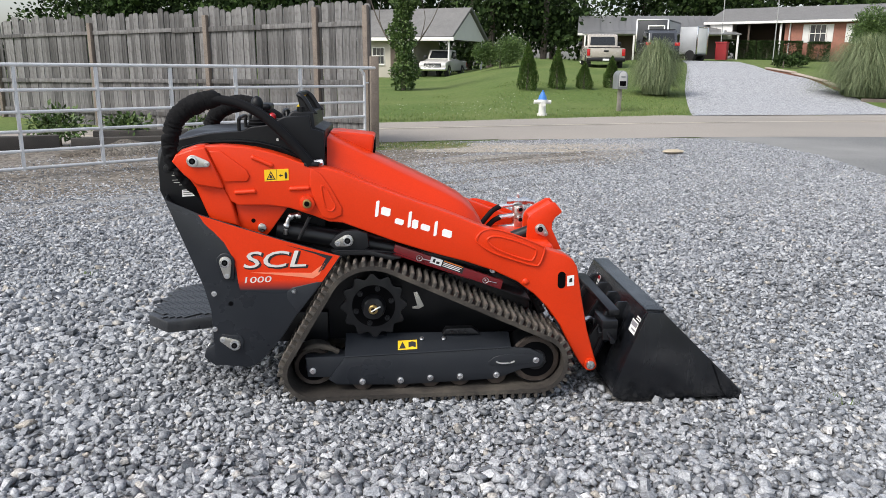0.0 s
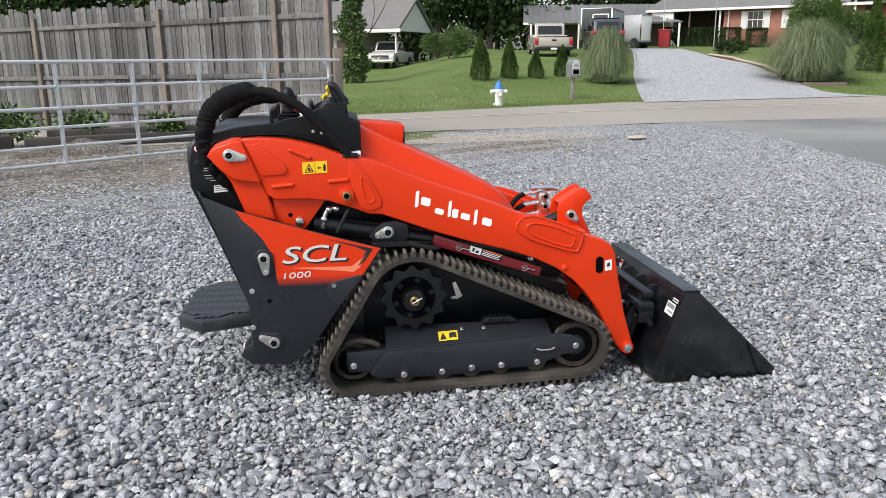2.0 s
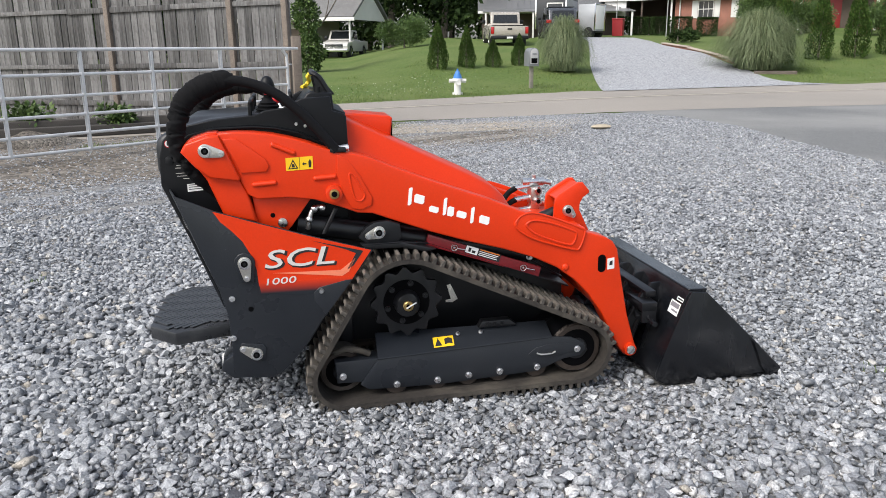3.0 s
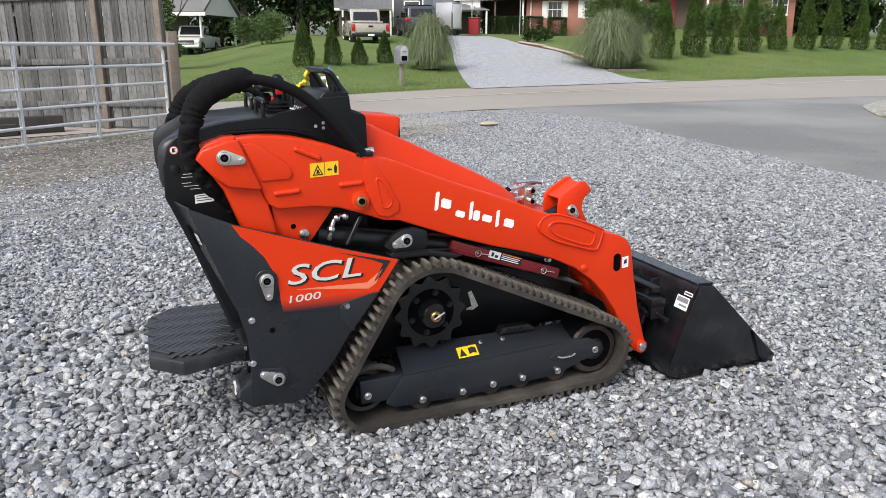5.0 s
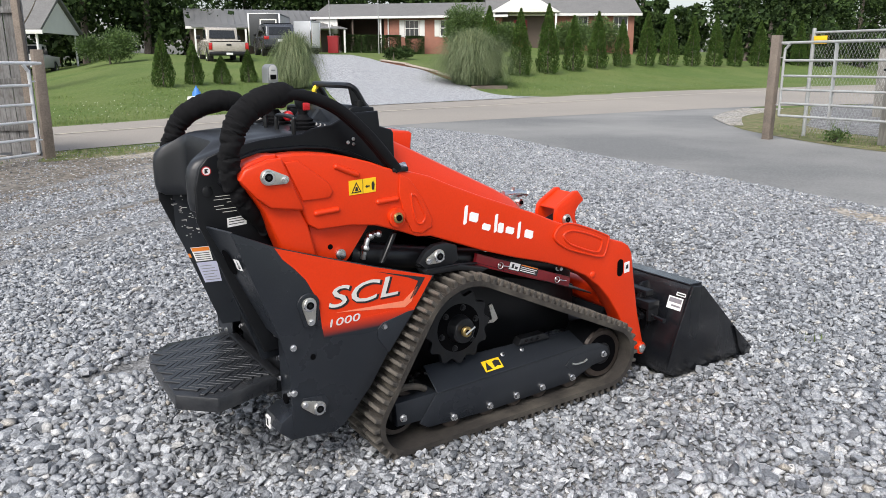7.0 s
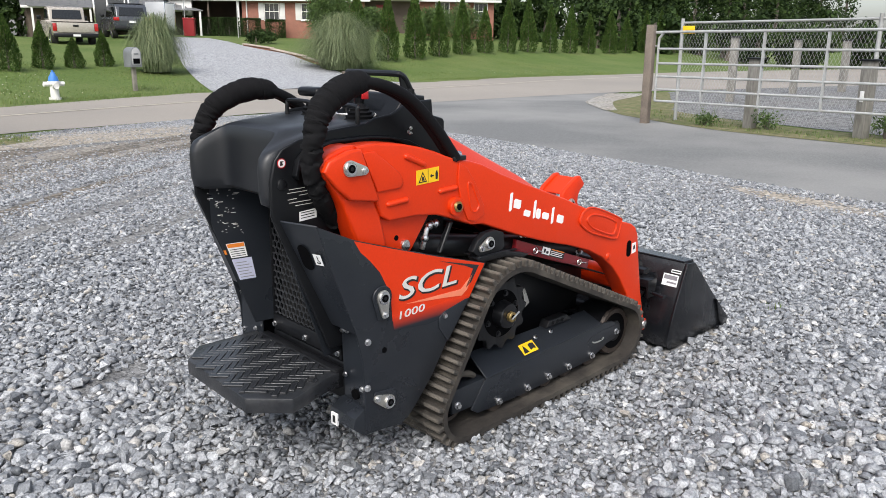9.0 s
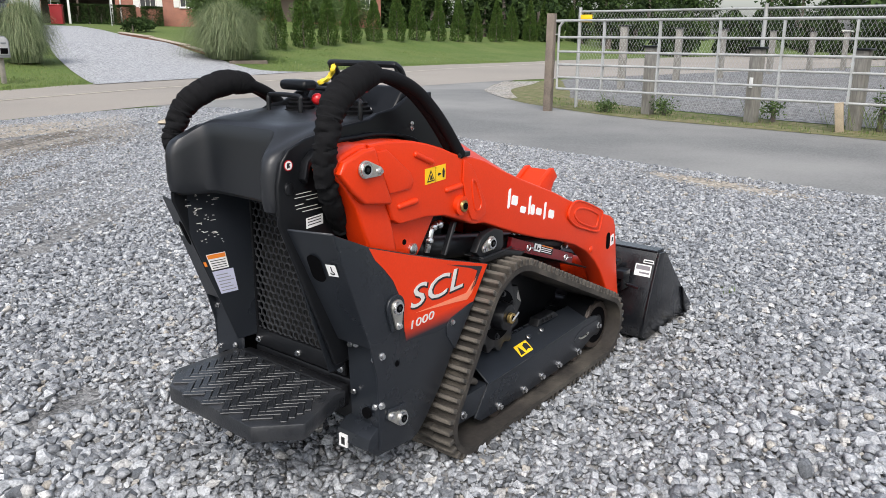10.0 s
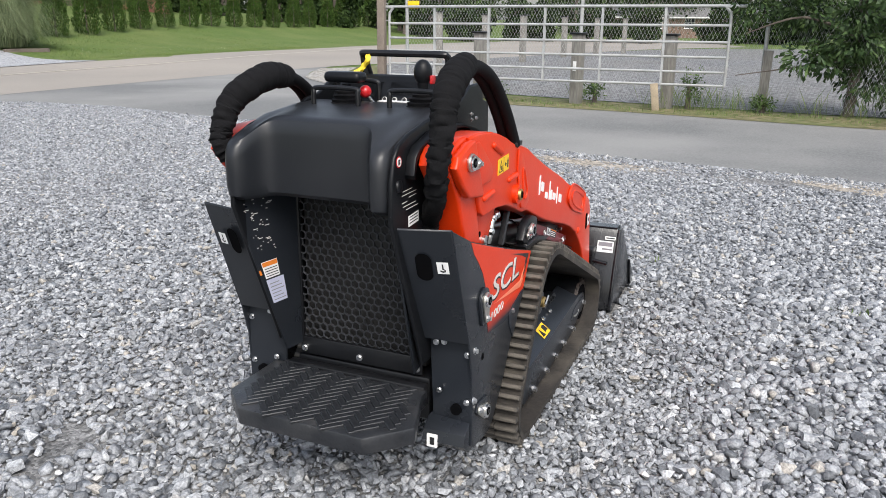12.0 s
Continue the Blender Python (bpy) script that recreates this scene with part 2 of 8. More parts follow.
def ball(c, r, bm=None, scale=(1, 1, 1), seg=12):
    own = bmesh.new()
    bmesh.ops.create_uvsphere(own, u_segments=seg, v_segments=max(6, seg * 2 // 3), radius=r)
    own.transform(Matrix.Translation(c) @ Matrix.Diagonal((*scale, 1)))
    return join(bm, own)


def smooth_path(points, steps=8, closed=False):
    pts = [Vector(p) for p in points]
    k = len(pts)
    out = []
    for i in range(k if closed else k - 1):
        p0, p1 = pts[(i - 1) % k] if closed or i else pts[0], pts[i]
        p2 = pts[(i + 1) % k]
        p3 = pts[(i + 2) % k] if closed or i + 2 < k else pts[-1]
        for j in range(steps):
            t = j / steps
            out.append(0.5 * (2 * p1 + (p2 - p0) * t + (2 * p0 - 5 * p1 + 4 * p2 - p3) * t * t + (3 * p1 - p0 - 3 * p2 + p3) * t ** 3))
    if not closed:
        out.append(pts[-1])
    return out


def tube(path, radius, seg=10, bm=None, ripple=None):
    """A pipe along a path; radius may be a number or a function of the step; ripple(i, a) scales it round the ring."""
    own = bmesh.new()
    rings, side = [], None
    for i, p in enumerate(path):
        d = (path[min(i + 1, len(path) - 1)] - path[max(i - 1, 0)]).normalized()
        if side is None:
            side = d.orthogonal().normalized()
        side = (side - d * side.dot(d)).normalized()
        up = d.cross(side)
        r = radius(i) if callable(radius) else radius
        ring = []
        for j in range(seg):
            a = 2 * math.pi * j / seg
            q = r * (ripple(i, a) if ripple else 1)
            ring.append(own.verts.new(p + (side * math.cos(a) + up * math.sin(a)) * q))
        rings.append(ring)
    for a, b in zip(rings, rings[1:]):
        for j in range(seg):
            own.faces.new((a[j], a[(j + 1) % seg], b[(j + 1) % seg], b[j]))
    own.faces.new(rings[0][::-1])
    own.faces.new(rings[-1])
    return join(bm, own)


def fast_mesh(name, verts, tris, material, parent=None, flat=True):
    """A mesh object from arrays of places and triangles."""
    me = bpy.data.meshes.new(name)
    verts, tris = np.asarray(verts, np.float32), np.asarray(tris, np.int32)
    me.vertices.add(len(verts))
    me.vertices.foreach_set("co", verts.ravel())
    me.loops.add(tris.size)
    me.loops.foreach_set("vertex_index", tris.ravel())
    me.polygons.add(len(tris))
    me.polygons.foreach_set("loop_start", np.arange(0, tris.size, 3, dtype=np.int32))
    me.polygons.foreach_set("loop_total", np.full(len(tris), 3, np.int32))
    me.update(calc_edges=True)
    if flat:
        me.shade_flat()
    me.materials.append(material)
    ob = new(name, me)
    if parent is not None:
        ob.parent = parent
    return ob


def lettering(text, size, material, m, parent, name="lettering", shear=0.0, stretch=1.0, depth=0.001, bold=0.0):
    cu = bpy.data.curves.new(name, "FONT")
    cu.body, cu.size, cu.shear, cu.extrude, cu.resolution_u, cu.offset = text, size, shear, depth, 3, bold
    tmp = new(name, cu)
    me = bpy.data.meshes.new_from_object(tmp.evaluated_get(bpy.context.evaluated_depsgraph_get()))
    bpy.data.objects.remove(tmp)
    me.transform(m @ Matrix.Diagonal((stretch, 1, 1, 1)))
    me.materials.clear()
    me.materials.append(material)
    ob = new(name, me)
    ob.parent = parent
    return ob


# ---- lie of the land ----
FAR_X = [-60, -20, -1.6, 1.8, 5.3, 7.9, 13.2, 24, 40, 90]
FAR_Y = [2, 11, 19.6, 21.4, 23.3, 24.4, 25.8, 28.2, 29.8, 33]
NEAR_X = [-60, -20, -1.2, 1.3, 3.7, 5.5, 9.0, 18.0, 25, 37, 46, 54, 90]
NEAR_Y = [-5, 6.5, 14.5, 15.3, 15.9, 16.4, 16.9, 17.3, 16.0, 14.0, 12.0, 8.0, -8]


def land(x, y):
    """Height of the ground: level yard and road, then a lawn that climbs behind the road."""
    s = y - float(np.interp(x, FAR_X, FAR_Y))
    up = float(np.interp(s, [0, 1, 3, 6.6, 9, 16, 25, 40, 120], [0, 0.05, 0.2, 0.62, 1.02, 1.6, 2.05, 2.3, 3.5]))
    side = x / max(y, 1.0)
    return up * float(np.interp(side, [-0.03, 0.03, 0.10, 0.20, 0.27, 0.535, 0.62, 0.8, 1.1], [0.25, 0.40, 0.92, 0.84, 1.0, 1.0, 1.38, 1.30, 1.0]))


def strip(name, one, two, cols, lift, material, label, steps=6, category=""):
    """A sheet between two edges, laid over the land."""
    a, b = smooth_path([(x, y, 0) for x, y in one], steps), smooth_path([(x, y, 0) for x, y in two], steps)
    rows = []
    bm = bmesh.new()
    for p, q in zip(a, b):
        row = []
        for j in range(cols + 1):
            r = p.lerp(q, j / cols)
            row.append(bm.verts.new((r.x, r.y, land(r.x, r.y) + lift)))
        rows.append(row)
    for p, q in zip(rows, rows[1:]):
        for j in range(cols):
            bm.faces.new((p[j], p[j + 1], q[j + 1], q[j]))
    return tagged(part(name, bm, material), label=label, kind="structure", category=category)


# ---- ground, yard, road ----
GRASS = ground_mat("mown_grass", (0.066, 0.110, 0.023), (0.112, 0.165, 0.040), (0.15, 0.18, 0.058), broad=0.35, fine=9.0, bump=0.06)
FINES = ground_mat("gravel_fines", (0.108, 0.110, 0.113), (0.235, 0.237, 0.238), (0.245, 0.235, 0.217), cell=0.012, broad=0.35, fine=30, bump=0.004)
ASPHALT = ground_mat("weathered_asphalt", (0.135, 0.137, 0.136), (0.195, 0.197, 0.194), (0.315, 0.31, 0.296), broad=0.34, fine=45, bump=0.004, rough=0.8)
OLD_ROAD = ground_mat("tan_road", (0.29, 0.262, 0.228), (0.345, 0.315, 0.28), (0.25, 0.232, 0.208), broad=0.15, fine=60, bump=0.004, rough=0.85)
DRIVE = ground_mat("blue_grey_gravel", (0.27, 0.277, 0.290), (0.37, 0.378, 0.392), (0.33, 0.335, 0.345), cell=0.035, broad=0.4, fine=9, bump=0.008)
DIRT = ground_mat("bare_earth", (0.105, 0.090, 0.072), (0.185, 0.162, 0.135), (0.18, 0.17, 0.155), cell=0.05, broad=0.9, fine=20, bump=0.02)
TAN_EARTH = ground_mat("packed_tan_earth", (0.185, 0.172, 0.155), (0.275, 0.255, 0.228), (0.255, 0.228, 0.185), cell=0.03, broad=0.7, fine=16, bump=0.012)
LINE = mat("worn_line_paint", (0.52, 0.47, 0.38), 0.7, var=0.3, scale=3)
KERB = mat("pale_concrete", (0.42, 0.39, 0.35), 0.85, var=0.2, scale=5, bump=0.003)

bm = bmesh.new()
xs = sorted(set([-400, -220, -120, -80, 80, 120, 220, 400] + list(range(-60, 61, 3))))
ys = sorted(set([-300, -150, -70, -30, -12, 85, 100, 120, 170, 250, 420] + list(range(-4, 75, 2))))
gv = [[bm.verts.new((x, y, land(x, y) - 0.018)) for x in xs] for y in ys]
for a, b in zip(gv, gv[1:]):
    for j in range(len(xs) - 1):
        bm.faces.new((a[j], a[j + 1], b[j + 1], b[j]))
tagged(part("ground", bm, GRASS), label="mown green lawn climbing behind the road", kind="structure")

EDGE = [(5.0, -14), (5.1, -4), (5.2, 1.7), (5.45, 4.2), (5.65, 6.1), (5.9, 8.4), (6.15, 11.2), (6.4, 13.0), (6.2, 15.0), (5.6, 16.15), (3.7, 15.9), (1.3, 15.2), (-1.2, 14.4), (-8, 11.5), (-14, 9.0)]
WEST = [(-26, -14), (-26, -8), (-24, -3), (-22, 0), (-20, 2), (-18, 4), (-17, 6), (-16, 7), (-15.5, 7.6), (-15, 8), (-14.8, 8.2), (-14.6, 8.4), (-14.4, 8.6), (-14.2, 8.8), (-14.1, 8.9)]
strip("gravel_yard", EDGE, WEST, 30, -0.012, FINES, "grey crushed gravel yard with bare worn patches")
strip("road", list(zip(NEAR_X, NEAR_Y))[1:-1], [(-20, 11), (-1.6, 19.6), (1.8, 21.4), (5.3, 23.3), (7.9, 24.4), (13.2, 25.8), (24, 28.2), (32, 29.0), (46, 29.0), (66, 26.2), (84, 20)], 8, -0.006, OLD_ROAD, "tan-grey worn country road", 5)
EAST = [(9.2, -14), (9.3, -4), (9.5, 1.6), (9.9, 4.8), (10.0, 6.2), (10.2, 8.7), (11.2, 11.2), (11.9, 12.3), (12.9, 13.6), (13.8, 14.6), (14.5, 15.1), (16, 16.0), (18.0, 17.0)]
strip("side_lane", [(x - 0.07, y) for x, y in EDGE[:10]] + [(5.0, 17.0), (5.0, 17.6), (5.0, 18.2)], [(x + 0.06, y) for x, y in EAST[:10]] + [(15.0, 15.45), (16.6, 16.4), (19, 17.4)], 10, -0.0098, ASPHALT, "smooth grey asphalt lane joining the road", 5)
mid = [((a + c) / 2, float(np.interp((a + c) / 2, FAR_X, FAR_Y)) * 0.5 + float(np.interp((a + c) / 2, [-20, -1.2, 1.3, 3.7, 5.5, 9.0, 18.0, 24, 40], [6.5, 14.5, 15.3, 15.9, 16.4, 17.2, 18.6, 20.6, 23.6])) * 0.5) for a, c in zip(range(-18, 38, 4), range(-14, 42, 4))]
strip("road_line", [(x, y + 0.5) for x, y in mid], [(x, y + 0.62) for x, y in mid], 1, 0.002, LINE, "faded pale line along the road", 3)
DRIVE_L = [(7.6, 23.8), (8.0, 25.4), (9.5, 31.0), (11.2, 36.5), (13.0, 42.5), (14.2, 47.5)]
DRIVE_R = [(17.2, 26.4), (15.7, 27.6), (16.2, 31.0), (16.4, 35.0), (16.3, 40.0), (17.6, 47.5)]
strip("driveway", DRIVE_L, DRIVE_R, 6, 0.012, DRIVE, "blue-grey gravel driveway up to the house", 6)
LOT_A = [(11.2, -14), (11.2, 0), (11.4, 4), (12.0, 8), (13.2, 11.5), (16, 14.2), (19.5, 16.4)]
LOT_B = [(52, -14), (52, 0), (50, 6), (47, 10.5), (41, 13.0), (34, 14.6), (26, 16.2)]
strip("paved_lot", LOT_A, LOT_B, 12, -0.0085, ground_mat("lot_gravel", (0.13, 0.132, 0.136), (0.21, 0.213, 0.218), (0.18, 0.175, 0.165), cell=0.07, broad=0.25, fine=5, bump=0.02), "grey stony lot behind the wire fence", 5)
strip("bare_earth", [(0.2, 14.6), (-1.4, 13.9), (-2.2, 13.3), (-3.5, 11.6), (-5.5, 9.7), (-8.5, 7.8)], [(0.9, 13.4), (-0.5, 11.6), (-1.8, 10.2), (-3.6, 8.7), (-5.6, 7.4), (-8.0, 6.2)], 6, -0.0103, DIRT, "strip of bare trodden earth before the gate", 6)
for k, (o, w) in enumerate([(0.0, 0.35), (1.15, 0.30), (2.2, 0.22)]):
    run = [(-6.0 - o * 0.3, 6.9 - o), (-4.0, 8.0 - o), (-2.2, 9.2 - o), (-0.4, 10.7 - o * 0.9), (1.2, 12.0 - o * 0.8), (2.6, 12.9 - o * 0.6)]
    strip("wheel_track", run, [(x - w * 0.55, y + w * (0.7 + 0.6 * ((i * 7 + k) % 3) / 2)) for i, (x, y) in enumerate(run)], 3, -0.0094 + 0.0004 * k, DIRT, "faint wheel track of packed earth across the yard", 5)
strip("packed_earth", [(3.6, 13.9), (2.0, 13.0), (0.6, 12.6), (-0.6, 11.5)], [(3.2, 12.3), (1.8, 11.3), (0.4, 10.4), (-0.9, 9.6)], 6, -0.0107, TAN_EARTH, "tan-grey packed earth with faint wheel marks", 6)
strip("verge_earth", [(-1.2, 14.9), (-2.4, 14.0), (-5.0, 13.2), (-12, 13.2)], [(-2.2, 13.4), (-3.5, 11.6), (-5.5, 9.7), (-8.5, 7.8)], 6, -0.0112, DIRT, "weedy earth strip under the gate", 6)

TAN = ground_mat("tan_fines", (0.27, 0.235, 0.185), (0.36, 0.32, 0.265), (0.30, 0.285, 0.265), cell=0.03, broad=0.8, fine=20, bump=0.01)
MOSS = ground_mat("mossy_earth", (0.085, 0.095, 0.032), (0.24, 0.20, 0.12), (0.10, 0.135, 0.038), broad=1.6, fine=7, bump=0.02)
strip("worn_patch", [(-0.8, 14.2), (0.8, 14.6), (2.6, 14.9), (4.2, 15.2)], [(-0.4, 12.9), (0.9, 13.0), (2.4, 13.3), (3.9, 14.0)], 5, -0.0080, TAN, "tan worn patch of fine gravel by the road", 6)
for one, two in (([(4.98, 3.5), (5.15, 4.4), (5.2, 5.3)], [(4.85, 3.6), (4.6, 4.4), (5.05, 5.3)]), ([(4.92, 0.9), (5.02, 1.7), (5.0, 2.5)], [(4.75, 1.0), (4.5, 1.7), (4.85, 2.5)])):
    strip("worn_edge", one, two, 4, -0.0095, TAN, "tan worn patch of fines beside the lane", 5)
strip("pale_gravel", [(12.0, 12.5), (12.9, 13.62), (13.8, 14.62), (14.5, 15.12), (16, 16.02), (17.6, 16.9)], [(12.3, 12.4), (13.3, 13.3), (14.4, 14.2), (15.3, 14.7), (17.0, 15.4), (18.6, 16.2)], 3, 0.002, ground_mat("spilled_gravel", (0.25, 0.24, 0.22), (0.38, 0.36, 0.33), (0.28, 0.25, 0.20), cell=0.05, broad=0.9, fine=14, bump=0.02), "pale spilled gravel at the lane corner", 5)
strip("verge", EAST[1:12], [(10.9, -4), (11.0, 1.6), (11.3, 4.8), (11.5, 6.2), (11.9, 8.7), (13.2, 11.4), (14.2, 12.2), (15.4, 13.0), (17.0, 14.2), (19.0, 15.6), (20.0, 16.4)], 6, -0.004, MOSS, "mossy earth verge beside the lane", 6)


# ---- fence and gates ----
BOARD = mat("weathered_boards", (0.130, 0.128, 0.126), 0.85, var=0.75, scale=16, fine=70, bump=0.006, stain=(0.07, 0.062, 0.055), amount=0.7, piece=0.6, grain=(1.0, 1.0, 0.06))
GREYPOST = mat("grey_weathered_post", (0.235, 0.225, 0.205), 0.88, var=0.5, scale=5, fine=50, bump=0.005, stain=(0.10, 0.09, 0.075), amount=0.5, grain=(1.0, 1.0, 0.1))
POSTWOOD = mat("grey_brown_post", (0.17, 0.14, 0.115), 0.85, var=0.4, scale=4, fine=50, bump=0.004)


def gate(name, start, end, z0, z1, material, label, uprights, flip=1):
    """A tubular farm gate: six rails with rounded top corners and doubled flat stays."""
    a, b = Vector((*start, 0)), Vector((*end, 0))
    length = (b - a).length
    ob = thing(name, Matrix.Translation(a) @ Matrix.Rotation(math.atan2(b.y - a.y, b.x - a.x), 4, "Z"), label, "gate")
    h = z1 - z0
    r = 0.024
    frame_path = [(0, 0, z0), (0, 0, z1 - 0.22), (0.03, 0, z1 - 0.09), (0.10, 0, z1 - 0.02), (0.22, 0, z1), (length - 0.22, 0, z1), (length - 0.10, 0, z1 - 0.02), (length - 0.03, 0, z1 - 0.09), (length, 0, z1 - 0.22), (length, 0, z0)]
    part("frame_tube", tube(smooth_path(frame_path, 5), r, 12), material, ob)
    for k in (0, 0.17, 0.36, 0.55, 0.76):
        part("rail", rod((0, 0, z0 + h * k), (length, 0, z0 + h * k), 0.021, seg=10), material, ob)
    for t in uprights:
        x = length * t
        bm2 = box(x - 0.016, x + 0.016, -0.030, -0.024, z0 - 0.02, z1 - 0.02, 0.0)
        box(x - 0.016, x + 0.016, 0.024, 0.030, z0 - 0.02, z1 - 0.02, 0.0, bm2)
        part("stay", bm2, material, ob, smooth=False)
    for k in (0.15, 0.80):
        part("hinge", rod((-0.09, 0, z0 + h * k), (0.0, 0, z0 + h * k), 0.012, seg=8), material, ob)
    return ob


gate("farm_gate", (-1.36, 13.25), (-5.75, 9.00), 0.10, 1.36, GALV, "long galvanised tube farm gate standing ajar before a board fence", [0.209, 0.394, 0.557, 0.721, 0.88])
gate("farm_gate", (10.32, 10.02), (10.62, 3.90), 0.42, 1.67, GALV_OLD, "long grey galvanised farm gate propped on a wooden block", [0.155, 0.33, 0.50, 0.665, 0.835])


def square_post(name, x, y, z0, z1, half, material, label, cap=False, lean=0.0):
    ob = thing(name, pose(x, y, z0, lean, lean * 0.5, random.uniform(-20, 20)), label, "post")
    bm2 = box(-half, half, -half, half, -0.1, z1 - z0, 0.006)
    part("shaft", bm2, material, ob)
    if cap:
        part("cap", box(-half * 1.35, half * 1.35, -half * 1.35, half * 1.35, z1 - z0, z1 - z0 + 0.035, 0.008), BLACK, ob, "dark flat cap")
    return ob


square_post("gate_post", -1.22, 13.55, 0, 1.55, 0.07, POSTWOOD, "rough square wooden gate post")
square_post("gate_post", 10.25, 10.16, 0, 1.80, 0.072, POSTWOOD, "rough square wooden gate post", lean=0.3)
prop = thing("prop_block", pose(10.45, 4.93, 0.0, -8, 0, 10), "short pale wooden prop under a gate", "block")
part("block", box(-0.05, 0.05, -0.06, 0.06, -0.02, 0.44, 0.006), mat("pale_timber", (0.33, 0.27, 0.19), 0.8, var=0.3, scale=6, bump=0.003), prop)

FENCE_A, FENCE_B = Vector((-1.30, 14.05, 0)), Vector((-14.0, 21.0, 0))
fence = thing("board_fence", Matrix.Translation(FENCE_A) @ Matrix.Rotation(math.atan2(FENCE_B.y - FENCE_A.y, FENCE_B.x - FENCE_A.x), 4, "Z") @ Matrix.Rotation(radians(0.8), 4, "Y"), "tall weathered grey dog-eared board fence", "fence")
FL = (FENCE_B - FENCE_A).length


def fence_top(x):
    return 2.52 - 0.010 * x + 0.03 * math.sin(x * 0.8)


for k in (0.42, 1.10, 2.12):
    x = 0.0
    while x < FL:
        w = min(2.44, FL - x)
        part("fence_rail", box(x, x + w - 0.01, 0.022, 0.062, k - 0.045 + random.uniform(-0.015, 0.015), k + 0.045, 0.004), BOARD, fence)
        x += 2.44
for i, x in enumerate([0.05, 1.16, 3.9, 7.39, 10.9, 14.3]):
    part("fence_post", box(x - 0.05, x + 0.05, 0.02, 0.11, -0.2, fence_top(x) - 0.10, 0.006), POSTWOOD, fence)
board_sets = []
for k in range(5):
    w, h = 0.131 + 0.004 * k, 2.46 + 0.022 * ((k * 3) % 5)
    board_sets.append(plate([(0, 0.03), (w, 0.03), (w, h - 0.035), (w - 0.03, h), (0.03, h), (0, h - 0.035)], 0, -0.019, 0.002, segments=1))
meshes = []
for bm2 in board_sets:
    me = bpy.data.meshes.new("board")
    bm2.to_mesh(me)
    bm2.free()
    me.materials.append(BOARD)
    meshes.append(me)
x = 0.0
while x < FL:
    k = random.randrange(5)
    ob = new("board", meshes[k])
    ob.parent = fence
    ob.matrix_basis = pose(x, 0.02 + random.uniform(-0.004, 0.004), random.uniform(-0.03, 0.02), random.uniform(-0.3, 0.3), random.uniform(-0.5, 0.5), random.uniform(-1.5, 1.5))
    x += 0.131 + 0.004 * k + random.uniform(0.004, 0.012)


# ---- the loader ----
FADE = mat("decal_fade", (0.65, 0.038, 0.007), 0.40, var=0.07, scale=3, fine=160, spec=0.28)
fn_, fl_ = FADE.node_tree.nodes, FADE.node_tree.links
co_, sep_, ramp_, grainy = fn_.new("ShaderNodeTexCoord"), fn_.new("ShaderNodeSeparateXYZ"), fn_.new("ShaderNodeMapRange"), fn_.new("ShaderNodeMix")
fl_.new(co_.outputs["Object"], sep_.inputs[0])
fl_.new(sep_.outputs["Z"], ramp_.inputs["Value"])
ramp_.inputs["From Min"].default_value, ramp_.inputs["From Max"].default_value = 0.486, 0.530
grainy.data_type = "RGBA"
grainy.inputs[6].default_value = (0.0150, 0.0178, 0.0228, 1)
fl_.new(ramp_.outputs[0], grainy.inputs[0])
fl_.new(fn_["Principled BSDF"].inputs["Base Color"].links[0].from_socket, grainy.inputs[7])
fl_.new(grainy.outputs[2], fn_["Principled BSDF"].inputs["Base Color"])
loader = thing("compact_loader", pose(-0.2191, 3.4831, 0, 0, 0, 3.6),
               "red and charcoal stand-on tracked loader parked on gravel, bucket lowered", "loader")
SIDES = (("right", -1), ("left", 1))


def forward(quad):
    """The corners in such an order that a plate on them thickens towards the front."""
    a, b, c = (Vector(p) for p in quad[:3])
    return quad if (b - a).cross(c - b).x > 0 else quad[::-1]


ARM = [(-0.764, 1.080), (-0.700, 1.083), (-0.640, 1.080), (-0.580, 1.073), (-0.515, 1.059), (-0.449, 1.040), (-0.400, 1.021), (-0.345, 1.003),
       (-0.288, 0.994), (-0.225, 0.976), (-0.134, 0.936), (0.004, 0.882), (0.240, 0.798), (0.337, 0.757), (0.484, 0.704), (0.583, 0.665), (0.658, 0.643),
       (0.715, 0.626), (0.750, 0.606), (0.772, 0.572), (0.795, 0.449), (0.829, 0.292), (0.866, 0.172), (0.878, 0.140), (0.872, 0.115), (0.850, 0.103),
       (0.826, 0.110), (0.798, 0.146), (0.758, 0.216), (0.710, 0.310), (0.648, 0.395), (0.591, 0.453), (0.514, 0.510), (0.414, 0.558), (0.291, 0.599),
       (0.146, 0.638), (0.003, 0.683), (-0.138, 0.735), (-0.220, 0.766), (-0.276, 0.771), (-0.345, 0.798), (-0.435, 0.828), (-0.525, 0.839),
       (-0.600, 0.838), (-0.640, 0.838), (-0.670, 0.857), (-0.703, 0.931), (-0.734, 1.006)]
LINK = [(-0.892, 1.020), (-0.880, 1.045), (-0.855, 1.064), (-0.799, 1.082), (-0.764, 1.083), (-0.734, 1.008), (-0.703, 0.932), (-0.670, 0.858), (-0.642, 0.750),
        (-0.760, 0.780), (-0.810, 0.912), (-0.844, 0.962)]
